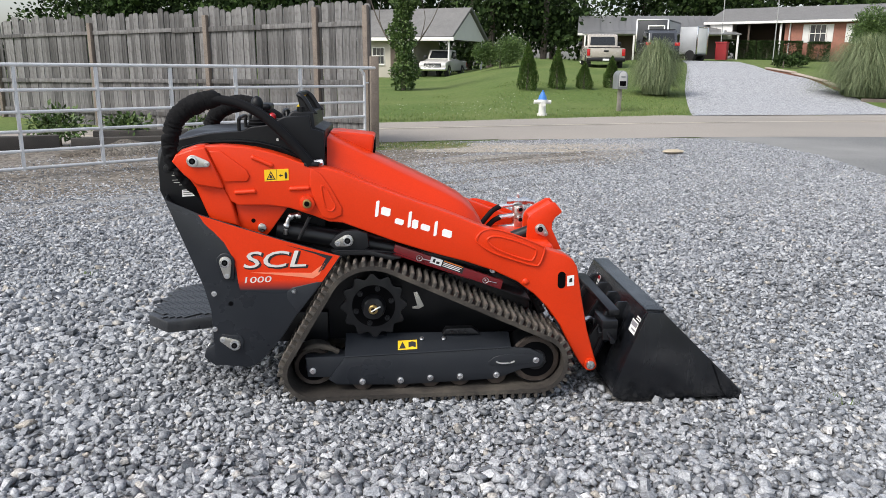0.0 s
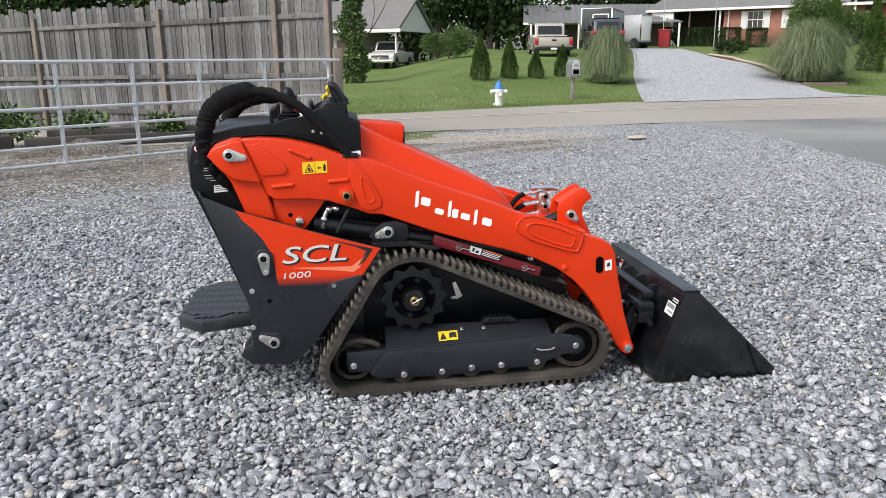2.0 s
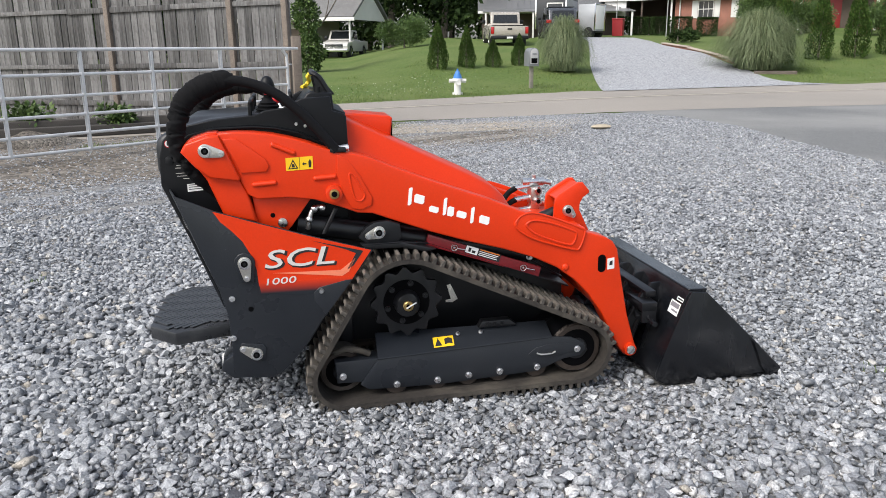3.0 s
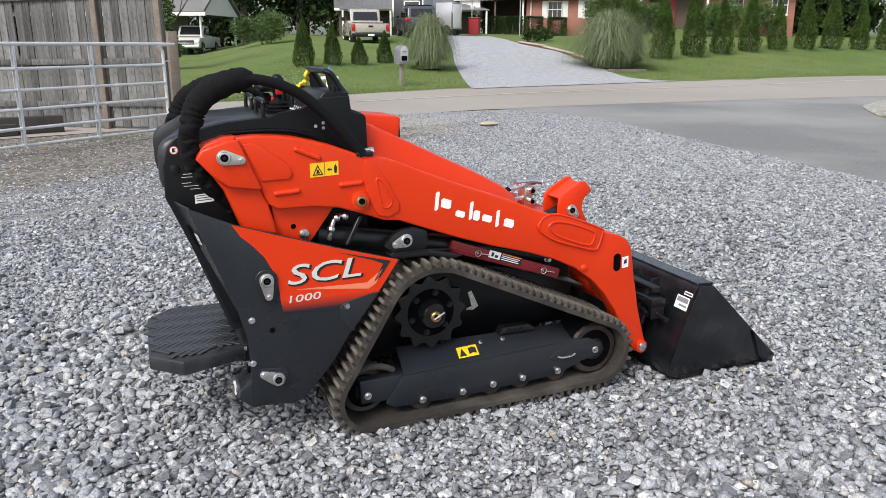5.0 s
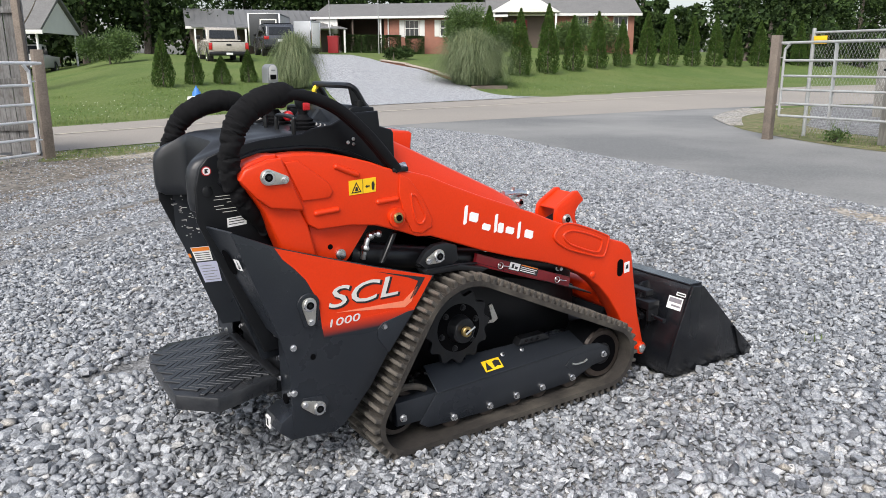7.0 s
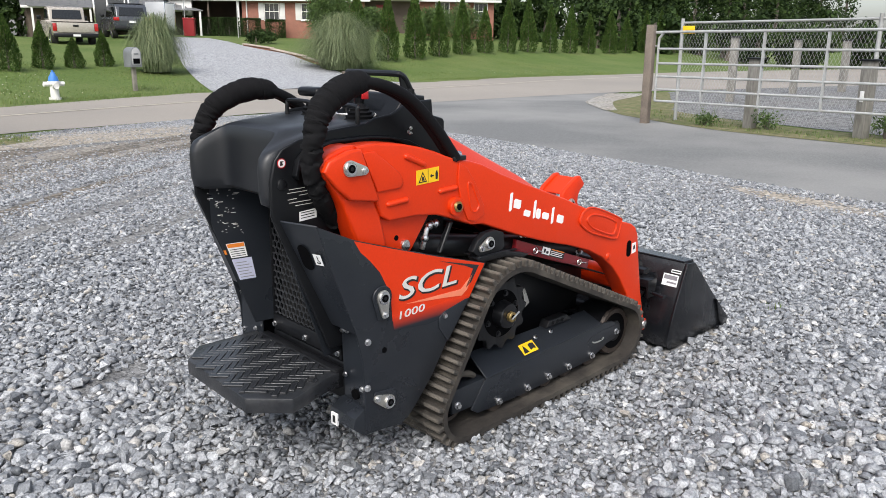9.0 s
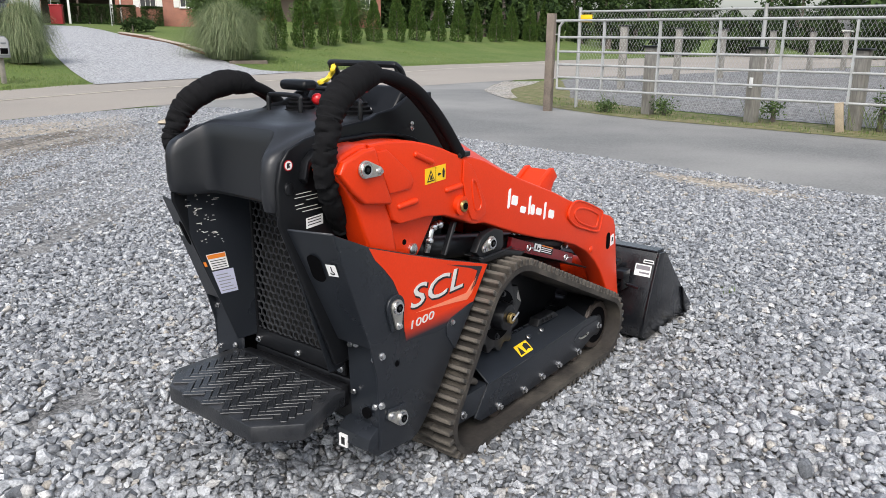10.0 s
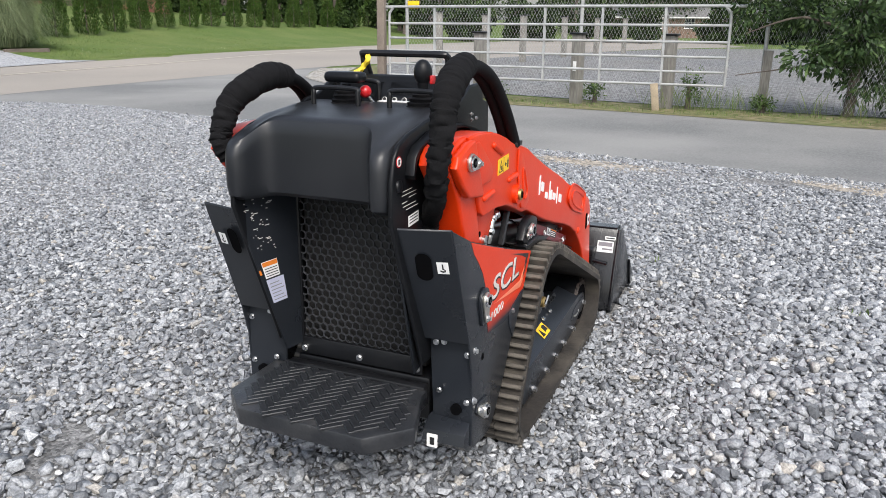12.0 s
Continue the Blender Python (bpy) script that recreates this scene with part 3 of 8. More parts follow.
PANEL = [(-0.928, 0.868), (-0.792, 0.806), (-0.640, 0.756), (-0.462, 0.700), (-0.225, 0.630), (-0.283, 0.548), (-0.356, 0.461), (-0.417, 0.377),
         (-0.480, 0.279), (-0.554, 0.194), (-0.590, 0.160), (-0.622, 0.146), (-0.745, 0.158), (-0.765, 0.175), (-0.766, 0.293), (-0.770, 0.404), (-0.795, 0.505)]
RED_PATCH = [(-0.797, 0.8045), (-0.640, 0.7525), (-0.462, 0.6965), (-0.233, 0.631), (-0.309, 0.519), (-0.378, 0.512), (-0.505, 0.503), (-0.652, 0.517),
             (-0.657, 0.580), (-0.669, 0.628), (-0.700, 0.688), (-0.737, 0.731), (-0.773, 0.765)]



def bolt(at, r, axis, parent, length=0.012, name="bolt", material=None):
    """A hexagon head on a washer."""
    a = Vector(at)
    d = Vector(axis).normalized()
    bm = rod(a, a + d * length * 0.3, r * 1.35, seg=14)
    rod(a + d * length * 0.3, a + d * length, r, r * 0.92, seg=6, bm=bm)
    return part(name, bm, material or STEEL, parent, "bright zinc-plated bolt head" if material is None else "", smooth=False)


def hitch_pin(at, tail, s, parent, out):
    """A round pin end held by a pear-shaped keeper with one small bolt."""
    (u, w), (u2, w2), v = at, tail, s * out
    d = Vector((u2 - u, 0, w2 - w))
    n = Vector((-d.z, 0, d.x)).normalized()
    d.normalize()
    c, e = Vector((u, v, w)), Vector((u2, v, w2))
    ring = [c + (d * math.cos(a) + n * math.sin(a)) * 0.0245 for a in np.linspace(math.pi * 0.42, math.pi * 1.58, 11)]
    ring += [e + (d * math.cos(a) + n * math.sin(a)) * 0.013 for a in np.linspace(-math.pi * 0.42, math.pi * 0.42, 7)]
    keeper = part("pin_keeper", plate([(p.x, p.z) for p in ring], v, v + s * 0.006, 0.001), ZINC, parent, "zinc-plated pin keeper")
    bm = rod(c + Vector((0, s * -0.02, 0)), c + Vector((0, s * 0.013, 0)), 0.0205, seg=20, bevel=0.002)
    pin = part("pin", bm, STEEL, keeper, "bright steel pin end")
    part("pin_bore", rod(c + Vector((0, s * 0.0125, 0)), c + Vector((0, s * 0.0142, 0)), 0.0125, seg=16), HOLLOW_SHADE, keeper)
    part("pin_core", rod(c + Vector((0, s * 0.0135, 0)), c + Vector((0, s * 0.0150, 0)), 0.0062, seg=6), BLACK, keeper)
    bolt(e + Vector((0, s * 0.006, 0)), 0.0075, (0, s, 0), keeper, 0.009)
    return keeper


def bead(outline, v, parent, r=0.0045):
    """A raised pressed line running round an outline on the arm's face."""
    pts = smooth_path([(u, v, w) for u, w in outline + outline[:2]], 5)
    return part("pressed_bead", tube(pts, r, 8), RED, parent)


def pad(outline, v, s, height, parent, name, material, bevel=0.006, label=""):
    return part(name, plate(outline, v, v + s * height, bevel, segments=3), material, parent, label)


# lift arms, links and side panels, one of each on either side
for side_name, s in SIDES:
    arm = part("lift_arm", plate(ARM, s * 0.285, s * 0.367, 0.007, segments=3), RED, loader, "glossy red steel lift arm")
    link = part("rear_link", plate(LINK, s * 0.275, s * 0.360, 0.010, segments=3), RED, loader, "red rear lift link")
    # pressed pads and ribs on the arm
    boss = [(-0.890, 1.018), (-0.873, 1.047), (-0.80, 1.072), (-0.757, 1.074), (-0.722, 0.990), (-0.691, 0.918), (-0.697, 0.908), (-0.800, 0.925), (-0.846, 0.965)]
    pad(boss, s * 0.360, s, 0.026, link, "boss_plate", RED, 0.009)
    pad([(-0.745, 1.060), (-0.700, 1.062), (-0.600, 0.985), (-0.588, 0.958), (-0.600, 0.938), (-0.690, 0.936)], s * 0.367, s, 0.007, arm, "pressed_panel", RED, 0.006)
    for (a, b) in (((-0.572, 1.034), (-0.500, 1.003)), ((-0.645, 0.892), (-0.573, 0.897)), ((-0.425, 0.907), (-0.357, 0.911))):
        d = Vector((b[0] - a[0], 0, b[1] - a[1])).normalized()
        bm = rod((a[0], s * 0.367, a[1]), (b[0], s * 0.367, b[1]), 0.0095, seg=12)
        ball((a[0], s * 0.367, a[1]), 0.0095, bm)
        ball((b[0], s * 0.367, b[1]), 0.0095, bm)
        part("pressed_rib", bm, RED, arm)
    ear = [(-0.345, 0.993), (-0.305, 0.972), (-0.265, 0.915), (-0.220, 0.830), (-0.222, 0.800), (-0.262, 0.782), (-0.300, 0.792), (-0.330, 0.85), (-0.350, 0.93)]
    pad(ear, s * 0.367, s, 0.006, arm, "pressed_panel", RED, 0.005)
    bead([(-0.302, 0.920), (-0.285, 0.915), (-0.262, 0.870), (-0.248, 0.838), (-0.262, 0.818), (-0.284, 0.826), (-0.296, 0.870)], s * 0.3725, arm, 0.0042)
    front = [(0.335, 0.690), (0.352, 0.727), (0.400, 0.742), (0.48, 0.722), (0.615, 0.668), (0.628, 0.648), (0.610, 0.590), (0.585, 0.580), (0.50, 0.604), (0.40, 0.640)]
    pad(front, s * 0.367, s, 0.006, arm, "pressed_panel", RED, 0.006)
    bead([(0.382, 0.690), (0.395, 0.706), (0.43, 0.708), (0.50, 0.690), (0.575, 0.660), (0.590, 0.645), (0.582, 0.615), (0.562, 0.604), (0.50, 0.622), (0.42, 0.655)], s * 0.3725, arm, 0.0050)
    bead([(0.337, 0.690), (0.353, 0.725), (0.400, 0.740), (0.48, 0.720), (0.613, 0.667), (0.626, 0.648), (0.609, 0.592), (0.585, 0.582), (0.50, 0.606), (0.40, 0.642)], s * 0.3715, arm, 0.0045)
    part("rivet", ball((0.551, s * 0.367, 0.509), 0.015, scale=(1, 0.5, 1)), RED, arm)
    slot = [(0.706 + 0.017 * math.cos(a), 0.516 + (0.020 if math.sin(a) > 0 else -0.020) + 0.017 * math.sin(a)) for a in np.linspace(0, 2 * math.pi, 18, endpoint=False)]
    part("slot", plate(slot, s * 0.355, s * 0.3685, 0), HOLLOW_SHADE, arm)
    sq = part("hook_label", plate([(0.731, 0.488), (0.761, 0.492), (0.759, 0.538), (0.729, 0.534)], s * 0.367, s * 0.3685, 0), WHITE, arm, "small white label with a black mark")
    part("mark", plate([(0.738, 0.506), (0.752, 0.508), (0.751, 0.526), (0.740, 0.522)], s * 0.3685, s * 0.3692, 0), PRINT, sq)
    # pins of the arm
    hitch_pin((-0.805, 1.022), (-0.752, 1.011), s, link, 0.388)
    bm = rod((-0.361, s * 0.36, 0.850), (-0.361, s * 0.384, 0.850), 0.031, seg=20, bevel=0.004)
    sleeve = part("arm_boss", bm, RED, arm)
    part("pin", rod((-0.361, s * 0.38, 0.850), (-0.361, s * 0.392, 0.850), 0.018, seg=18, bevel=0.003), BRASS, sleeve, "dull brass pin")
    part("pin_bore", rod((-0.361, s * 0.391, 0.850), (-0.361, s * 0.3935, 0.850), 0.011, seg=14), HOLLOW_SHADE, sleeve)
    bm = rod((0.848, s * 0.25, 0.135), (0.848, s * 0.384, 0.135), 0.027, seg=20, bevel=0.004)
    part("arm_foot_boss", bm, RED, arm)
    part("pin", rod((0.848, s * 0.38, 0.135), (0.848, s * 0.391, 0.135), 0.019, seg=18, bevel=0.003), STEEL, arm, "bright steel pin end")
    # yellow pictogram label
    yl = part("warning_label", plate([(-0.530, 0.938), (-0.433, 0.943), (-0.433, 0.990), (-0.530, 0.985)], s * 0.367, s * 0.3685, 0), YELLOW, arm, "yellow warning label with black pictograms")
    part("pictogram", plate([(-0.522, 0.944), (-0.486, 0.946), (-0.504, 0.980)], s * 0.3685, s * 0.3693, 0), PRINT, yl)
    part("pictogram_core", plate([(-0.516, 0.948), (-0.492, 0.9495), (-0.504, 0.972)], s * 0.3693, s * 0.3700, 0), YELLOW, yl)
    part("pictogram_hand", plate([(-0.510, 0.951), (-0.497, 0.951), (-0.501, 0.963), (-0.507, 0.965)], s * 0.3700, s * 0.3706, 0), PRINT, yl)
    part("arrow", plate([(-0.472, 0.962), (-0.465, 0.969), (-0.465, 0.965), (-0.456, 0.965), (-0.456, 0.961), (-0.465, 0.960), (-0.465, 0.956)], s * 0.3685, s * 0.3693, 0), PRINT, yl)
    part("figure", plate([(-0.448, 0.950), (-0.440, 0.950), (-0.438, 0.968), (-0.443, 0.980), (-0.449, 0.970)], s * 0.3685, s * 0.3693, 0), PRINT, yl)
    part("divider", plate([(-0.4815, 0.941), (-0.4800, 0.941), (-0.4800, 0.987), (-0.4815, 0.987)], s * 0.3685, s * 0.3691, 0), PRINT, yl)
    # maker's word as six plain white shapes
    base = Vector((-0.087, 0, 0.793))
    along, up = Vector((0.331, 0, -0.112)).normalized(), Vector((0.10, 0, 0.995)).normalized()
    def on_arm(x, y):
        p = base + along * x + up * y
        return p.x, p.z

    def word_shape(pts):
        part("word_shape", plate([on_arm(x, y) for x, y in pts], s * 0.367, s * 0.3685, 0), LETTER, arm, "plain white shape of the maker's word")

    def word_block(x0, x1, y0, y1):
        word_shape([(x0, y0), (x1 - 0.008, y0), (x1, y0 + 0.008), (x1, y1), (x0 + 0.008, y1), (x0, y1 - 0.008)])
    for x0, x1, y0, y1 in ((0.000, 0.014, 0, 0.070), (0.024, 0.064, 0.018, 0.052), (0.086, 0.124, 0, 0.024), (0.142, 0.155, 0, 0.070), (0.160, 0.186, 0.004, 0.042), (0.198, 0.238, 0.010, 0.036), (0.256, 0.269, 0, 0.066), (0.292, 0.334, 0.012, 0.044)):
        word_block(x0, x1, y0, y1)

    # side panel with its rear flange
    panel = part("side_panel", plate(PANEL, s * 0.383, s * 0.390, 0.003), CHARCOAL, loader, "charcoal steel side panel with a red decal")
    flange = [(-0.928, s * 0.388, 0.868), (-0.962, s * 0.246, 0.866), (-0.786, s * 0.230, 0.500), (-0.795, s * 0.388, 0.505)]
    part("rear_flange", prism(forward(flange), 0.007), CHARCOAL, panel)
    lower = [(-0.766, s * 0.388, 0.500), (-0.752, s * 0.248, 0.500), (-0.752, s * 0.262, 0.18), (-0.766, s * 0.388, 0.170)]
    part("lower_plate", prism(forward(lower), 0.007), CHARCOAL, panel)
    part("foot_bracket", plate([(-0.803, 0.222), (-0.768, 0.246), (-0.640, 0.246), (-0.640, 0.150), (-0.768, 0.152), (-0.812, 0.190)], s * 0.250, s * 0.384, 0.005), CHARCOAL, panel, "sloping charcoal foot bracket")
    fu = (Vector(flange[3]) - Vector(flange[0])).normalized()
    fv = (Vector(flange[1]) - Vector(flange[0])).normalized()
    fn = fu.cross(fv).normalized() * (1 if (fu.cross(fv)).x < 0 else -1)
    mid = Vector((-0.897, s * 0.30, 0.762))
    mid -= fn * fn.dot(mid - Vector(flange[0]))
    ring = [mid + fn * 0.0005 + fu * ((0.022 if math.cos(a) > 0 else -0.022) + 0.022 * math.cos(a)) + fv * 0.022 * math.sin(a) for a in np.linspace(0, 2 * math.pi, 20, endpoint=False)]
    hole = bmesh.new()
    hole.faces.new([hole.verts.new(p + fn * 0.002) for p in ring])
    part("slot", hole, HOLLOW_SHADE, panel)
    lab = bmesh.new()
    q = mid - fv * 0.050
    lab.faces.new([lab.verts.new(q + fn * 0.003 + fu * a + fv * b) for a, b in ((-0.019, -0.0155), (0.019, -0.0155), (0.019, 0.0155), (-0.019, 0.0155))])
    lab = part("hook_label", lab, WHITE, panel, "small white label with a black hook mark")
    mk = bmesh.new()
    mk.faces.new([mk.verts.new(q + fn * 0.0036 + fu * a + fv * b) for a, b in ((-0.013, -0.002), (0.002, -0.002), (0.005, -0.007), (0.012, -0.007), (0.0145, 0.001), (0.011, 0.008), (0.006, 0.007), (0.009, 0.002), (0.009, -0.003), (0.006, -0.003), (0.004, 0.002), (-0.013, 0.002))])
    part("mark", mk, PRINT, lab)
    part("slot", rod((-0.757, s * 0.340, 0.283), (-0.772, s * 0.340, 0.283), 0.017, seg=16), HOLLOW_SHADE, panel)
    lb = part("hook_label", box(-0.8155, -0.809, min(s * 0.268, s * 0.300), max(s * 0.268, s * 0.300), 0.172, 0.212), WHITE, panel, "small white label with a black mark")
    part("mark", box(-0.8165, -0.8155, min(s * 0.278, s * 0.292), max(s * 0.278, s * 0.292), 0.180, 0.204), PRINT, lb)
    # decal, letters, fasteners of the panel
    decal = part("red_decal", plate(RED_PATCH, s * 0.390, s * 0.3908, 0), RED, panel, "red decal with silver letters")
    part("decal_fade", plate([(-0.6535, 0.536), (-0.505, 0.528), (-0.378, 0.535), (-0.302, 0.530), (-0.309, 0.519), (-0.345, 0.482), (-0.505, 0.470), (-0.646, 0.486)], s * 0.390, s * 0.3912, 0), FADE, decal, "printed fade from red to charcoal")
    part("decal_stripe", plate([(-0.600, 0.563), (-0.350, 0.560), (-0.292, 0.604), (-0.318, 0.553), (-0.345, 0.536), (-0.40, 0.543)], s * 0.3908, s * 0.3915, 0), PALE, decal, "pale red stripe")
    part("decal_chevron", plate([(-0.455, 0.680), (-0.300, 0.640), (-0.262, 0.630), (-0.300, 0.575), (-0.325, 0.560), (-0.290, 0.622), (-0.330, 0.640)], s * 0.3908, s * 0.3915, 0), CHARCOAL, decal, "charcoal chevron")
    flip = -s
    m = Matrix.Translation((-0.635 if s < 0 else -0.36, s * 0.3916, 0.582)) @ Euler((radians(90), radians(-1.5 * flip), 0 if s < 0 else radians(180))).to_matrix().to_4x4()
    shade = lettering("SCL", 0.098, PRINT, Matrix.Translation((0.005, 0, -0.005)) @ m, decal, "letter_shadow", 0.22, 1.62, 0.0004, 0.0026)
    lettering("SCL", 0.098, SILVER, Matrix.Translation((0, s * 0.001, 0)) @ m, decal, "lettering", 0.22, 1.62, 0.0006, 0.0004)
    m2 = Matrix.Translation((-0.637 if s < 0 else -0.50, s * 0.3920, 0.517)) @ Euler((radians(90), radians(-2.5 * flip), 0 if s < 0 else radians(180))).to_matrix().to_4x4()
    lettering("1000", 0.036, SILVER, m2, decal, "lettering", 0.15, 1.68, 0.0006, 0.0002)
    arch = [(-0.698 + 0.038 * math.cos(a), 0.609 + 0.038 * math.sin(a)) for a in np.linspace(0, math.pi, 10)] + [(-0.715, 0.535), (-0.668, 0.535)]
    pad(arch, s * 0.390, s, 0.010, panel, "pin_boss", CHARCOAL, 0.003)
    hitch_pin((-0.698, 0.609), (-0.693, 0.552), s, panel, 0.400)
    boss2 = [(-0.640, 0.270), (-0.652, 0.288), (-0.730, 0.296), (-0.742, 0.270), (-0.730, 0.255), (-0.670, 0.220), (-0.645, 0.225)]
    pad(boss2, s * 0.390, s, 0.006, panel, "pin_boss", CHARCOAL, 0.002)
    hitch_pin((-0.678, 0.250), (-0.726, 0.274), s, panel, 0.396)
    for u, w in ((-0.425, 0.482), (-0.753, 0.472), (-0.758, 0.318)):
        bolt((u, s * 0.390, w), 0.0085, (0, s, 0), panel, 0.010)
    for v, w in ((0.275, 0.485), (0.300, 0.490), (0.285, 0.335), (0.372, 0.46), (0.372, 0.31)):
        bolt((-0.764, s * v, w), 0.007, (-1, 0, 0), panel, 0.009)
    part("slot", rod((-0.687, s * 0.386, 0.428), (-0.687, s * 0.3915, 0.428), 0.010, seg=12), HOLLOW_SHADE, panel)
    patch = [(-0.395, 0.505), (-0.330, 0.520), (-0.306, 0.5205), (-0.410, 0.385), (-0.452, 0.445), (-0.452, 0.478), (-0.430, 0.497)]
    pad(patch, s * 0.390, s, 0.003, panel, "corner_plate", CHARCOAL, 0.002)
    # bracket with its pin above the track, inner red plate, lift cylinder, locking bar
    br = [(-0.275, 0.675), (-0.250, 0.712), (-0.215, 0.733), (-0.165, 0.738), (-0.118, 0.722), (-0.112, 0.668), (-0.135, 0.646), (-0.240, 0.646)]
    frame_ear = part("frame_bracket", plate(br, s * 0.345, s * 0.375, 0.006), BLACK, loader, "black frame bracket with a pin")
    hitch_pin((-0.200, 0.695), (-0.240, 0.683), s, frame_ear, 0.378)
    inner = [(-0.660, 0.860), (-0.440, 0.835), (-0.520, 0.725), (-0.545, 0.700), (-0.640, 0.700)]
    ip = part("inner_plate", plate(inner, s * 0.300, s * 0.335, 0.004), RED, loader, "red inner linkage plate")
    part("pin", rod((-0.553, s * 0.330, 0.742), (-0.553, s * 0.345, 0.742), 0.018, seg=16, bevel=0.003), STEEL, ip)
    part("slot", rod((-0.588, s * 0.330, 0.770), (-0.588, s * 0.336, 0.770), 0.009, seg=12), HOLLOW_SHADE, ip)
    bm = rod((-0.50, s * 0.27, 0.722), (0.42, s * 0.27, 0.560), 0.042, seg=20, bevel=0.004)
    rod((-0.10, s * 0.27, 0.651), (-0.13, s * 0.27, 0.657), 0.047, seg=20, bm=bm)
    cyl = part("lift_cylinder", bm, BLACK, loader, "black hydraulic lift cylinder")
    rod_bm = rod((0.41, s * 0.27, 0.561), (0.62, s * 0.27, 0.525), 0.020, seg=16)
    part("piston_rod", rod_bm, STEEL, cyl, "bright chrome piston rod")
    bm = tube(smooth_path([(-0.462, s * 0.318, 0.708), (-0.455, s * 0.322, 0.745), (-0.445, s * 0.322, 0.775), (-0.425, s * 0.318, 0.790), (-0.400, s * 0.31, 0.788)]), 0.0095)
    for c in ((-0.455, 0.745), (-0.435, 0.785), (-0.405, 0.788)):
        ball((c[0], s * 0.322, c[1]), 0.015, bm, seg=8)
    part("hydraulic_fitting", bm, STEEL, cyl, "bright steel hydraulic elbow fitting")
    part("hose_guard", prism([(-0.412, s * 0.33, 0.690), (-0.398, s * 0.33, 0.690), (-0.345, s * 0.33, 0.790), (-0.362, s * 0.33, 0.790)], 0.02), BLACK, loader, "black flat guard bar")
    lock = part("locking_bar", plate([(-0.004, 0.668), (0.459, 0.506), (0.450, 0.466), (-0.014, 0.624)], s * 0.318, s * 0.338, 0.003), MAROON, loader, "dark red lift lock bar with a small label")
    al = Vector((0.463, 0, -0.162)).normalized()
    st = Vector((0.215, 0, 0.578))
    nn = Vector((-al.z, 0, al.x))
    lbl = part("warning_label", plate([((st + al * a + nn * b).x, (st + al * a + nn * b).z) for a, b in ((-0.075, -0.016), (0.075, -0.016), (0.075, 0.016), (-0.075, 0.016))], s * 0.338, s * 0.339, 0), PRINT, lock, "black and white printed warning label")
    for a0, a1, b0, b1, mt in ((-0.073, -0.022, -0.014, 0.014, WHITE), (-0.016, 0.070, 0.010, 0.014, ORANGE), (-0.016, 0.066, 0.003, 0.006, WHITE), (-0.016, 0.060, -0.004, -0.001, WHITE), (-0.016, 0.064, -0.011, -0.008, WHITE), (-0.062, -0.052, -0.008, 0.008, PRINT), (-0.046, -0.032, -0.009, 0.001, PRINT)):
        off = 0.3397 if mt is not PRINT else 0.3404
        part("print_bar", plate([((st + al * a + nn * b).x, (st + al * a + nn * b).z) for a, b in ((a0, b0), (a1, b0), (a1, b1), (a0, b1))], s * 0.338, s * off, 0), mt, lbl)
    for t in (0.115, 0.415):
        c = Vector((-0.01, 0, 0.647)) + al * t
        bm = rod((c.x, s * 0.338, c.z), (c.x, s * 0.343, c.z), 0.004, seg=10)
        rod((c.x + 0.012, s * 0.344, c.z - 0.003), (c.x + 0.048, s * 0.344, c.z - 0.012), 0.0022, seg=8, bm=bm)
        for k in range(14):
            a, b = 2 * math.pi * k / 14, 2 * math.pi * (k + 1) / 14
            rod((c.x + 0.012 * math.cos(a), s * 0.345, c.z + 0.012 * math.sin(a)), (c.x + 0.012 * math.cos(b), s * 0.345, c.z + 0.012 * math.sin(b)), 0.0019, seg=6, bm=bm)
        part("lock_pin", bm, STEEL, lock, "bright steel lock pin")
    for u, w in ((0.055, 0.672), (0.415, 0.545)):
        bolt((u, s * 0.30, w), 0.009, (0, s, 0), loader, 0.03)
    # chassis side that shows dark behind the arm
    part("chassis_side", plate([(-0.60, 0.70), (-0.28, 0.70), (-0.02, 0.66), (0.46, 0.50), (0.60, 0.42), (0.60, 0.30), (0.40, 0.20), (-0.55, 0.20)], s * 0.17, s * 0.200, 0.004), BLACK, loader, "black steel chassis side")
    part("chassis_fender", prism([(-0.25, s * 0.385, 0.648), (-0.12, s * 0.385, 0.650), (0.00, s * 0.34, 0.628), (0.58, s * 0.34, 0.415), (0.58, s * 0.19, 0.415), (0.00, s * 0.19, 0.628), (-0.25, s * 0.19, 0.648)], 0.008), BLACK, loader, "black fender plate above the track")
    step = [(-0.27, 0.652), (-0.12, 0.654), (-0.02, 0.630), (0.02, 0.618), (-0.02, 0.608), (-0.11, 0.630), (-0.25, 0.632)]
    part("frame_flange", plate(step, s * 0.34, s * 0.382, 0.004), BLACK, loader, "black frame flange")

# cross tube between the arms at their foot
part("cross_tube", rod((0.74, -0.285, 0.36), (0.74, 0.285, 0.36), 0.05, seg=24, bevel=0.004), RED, loader, "red cross tube between the arms")
part("front_guard", box(0.42, 0.60, -0.19, 0.19, 0.22, 0.50, 0.02), BLACK, loader, "black front chassis guard")

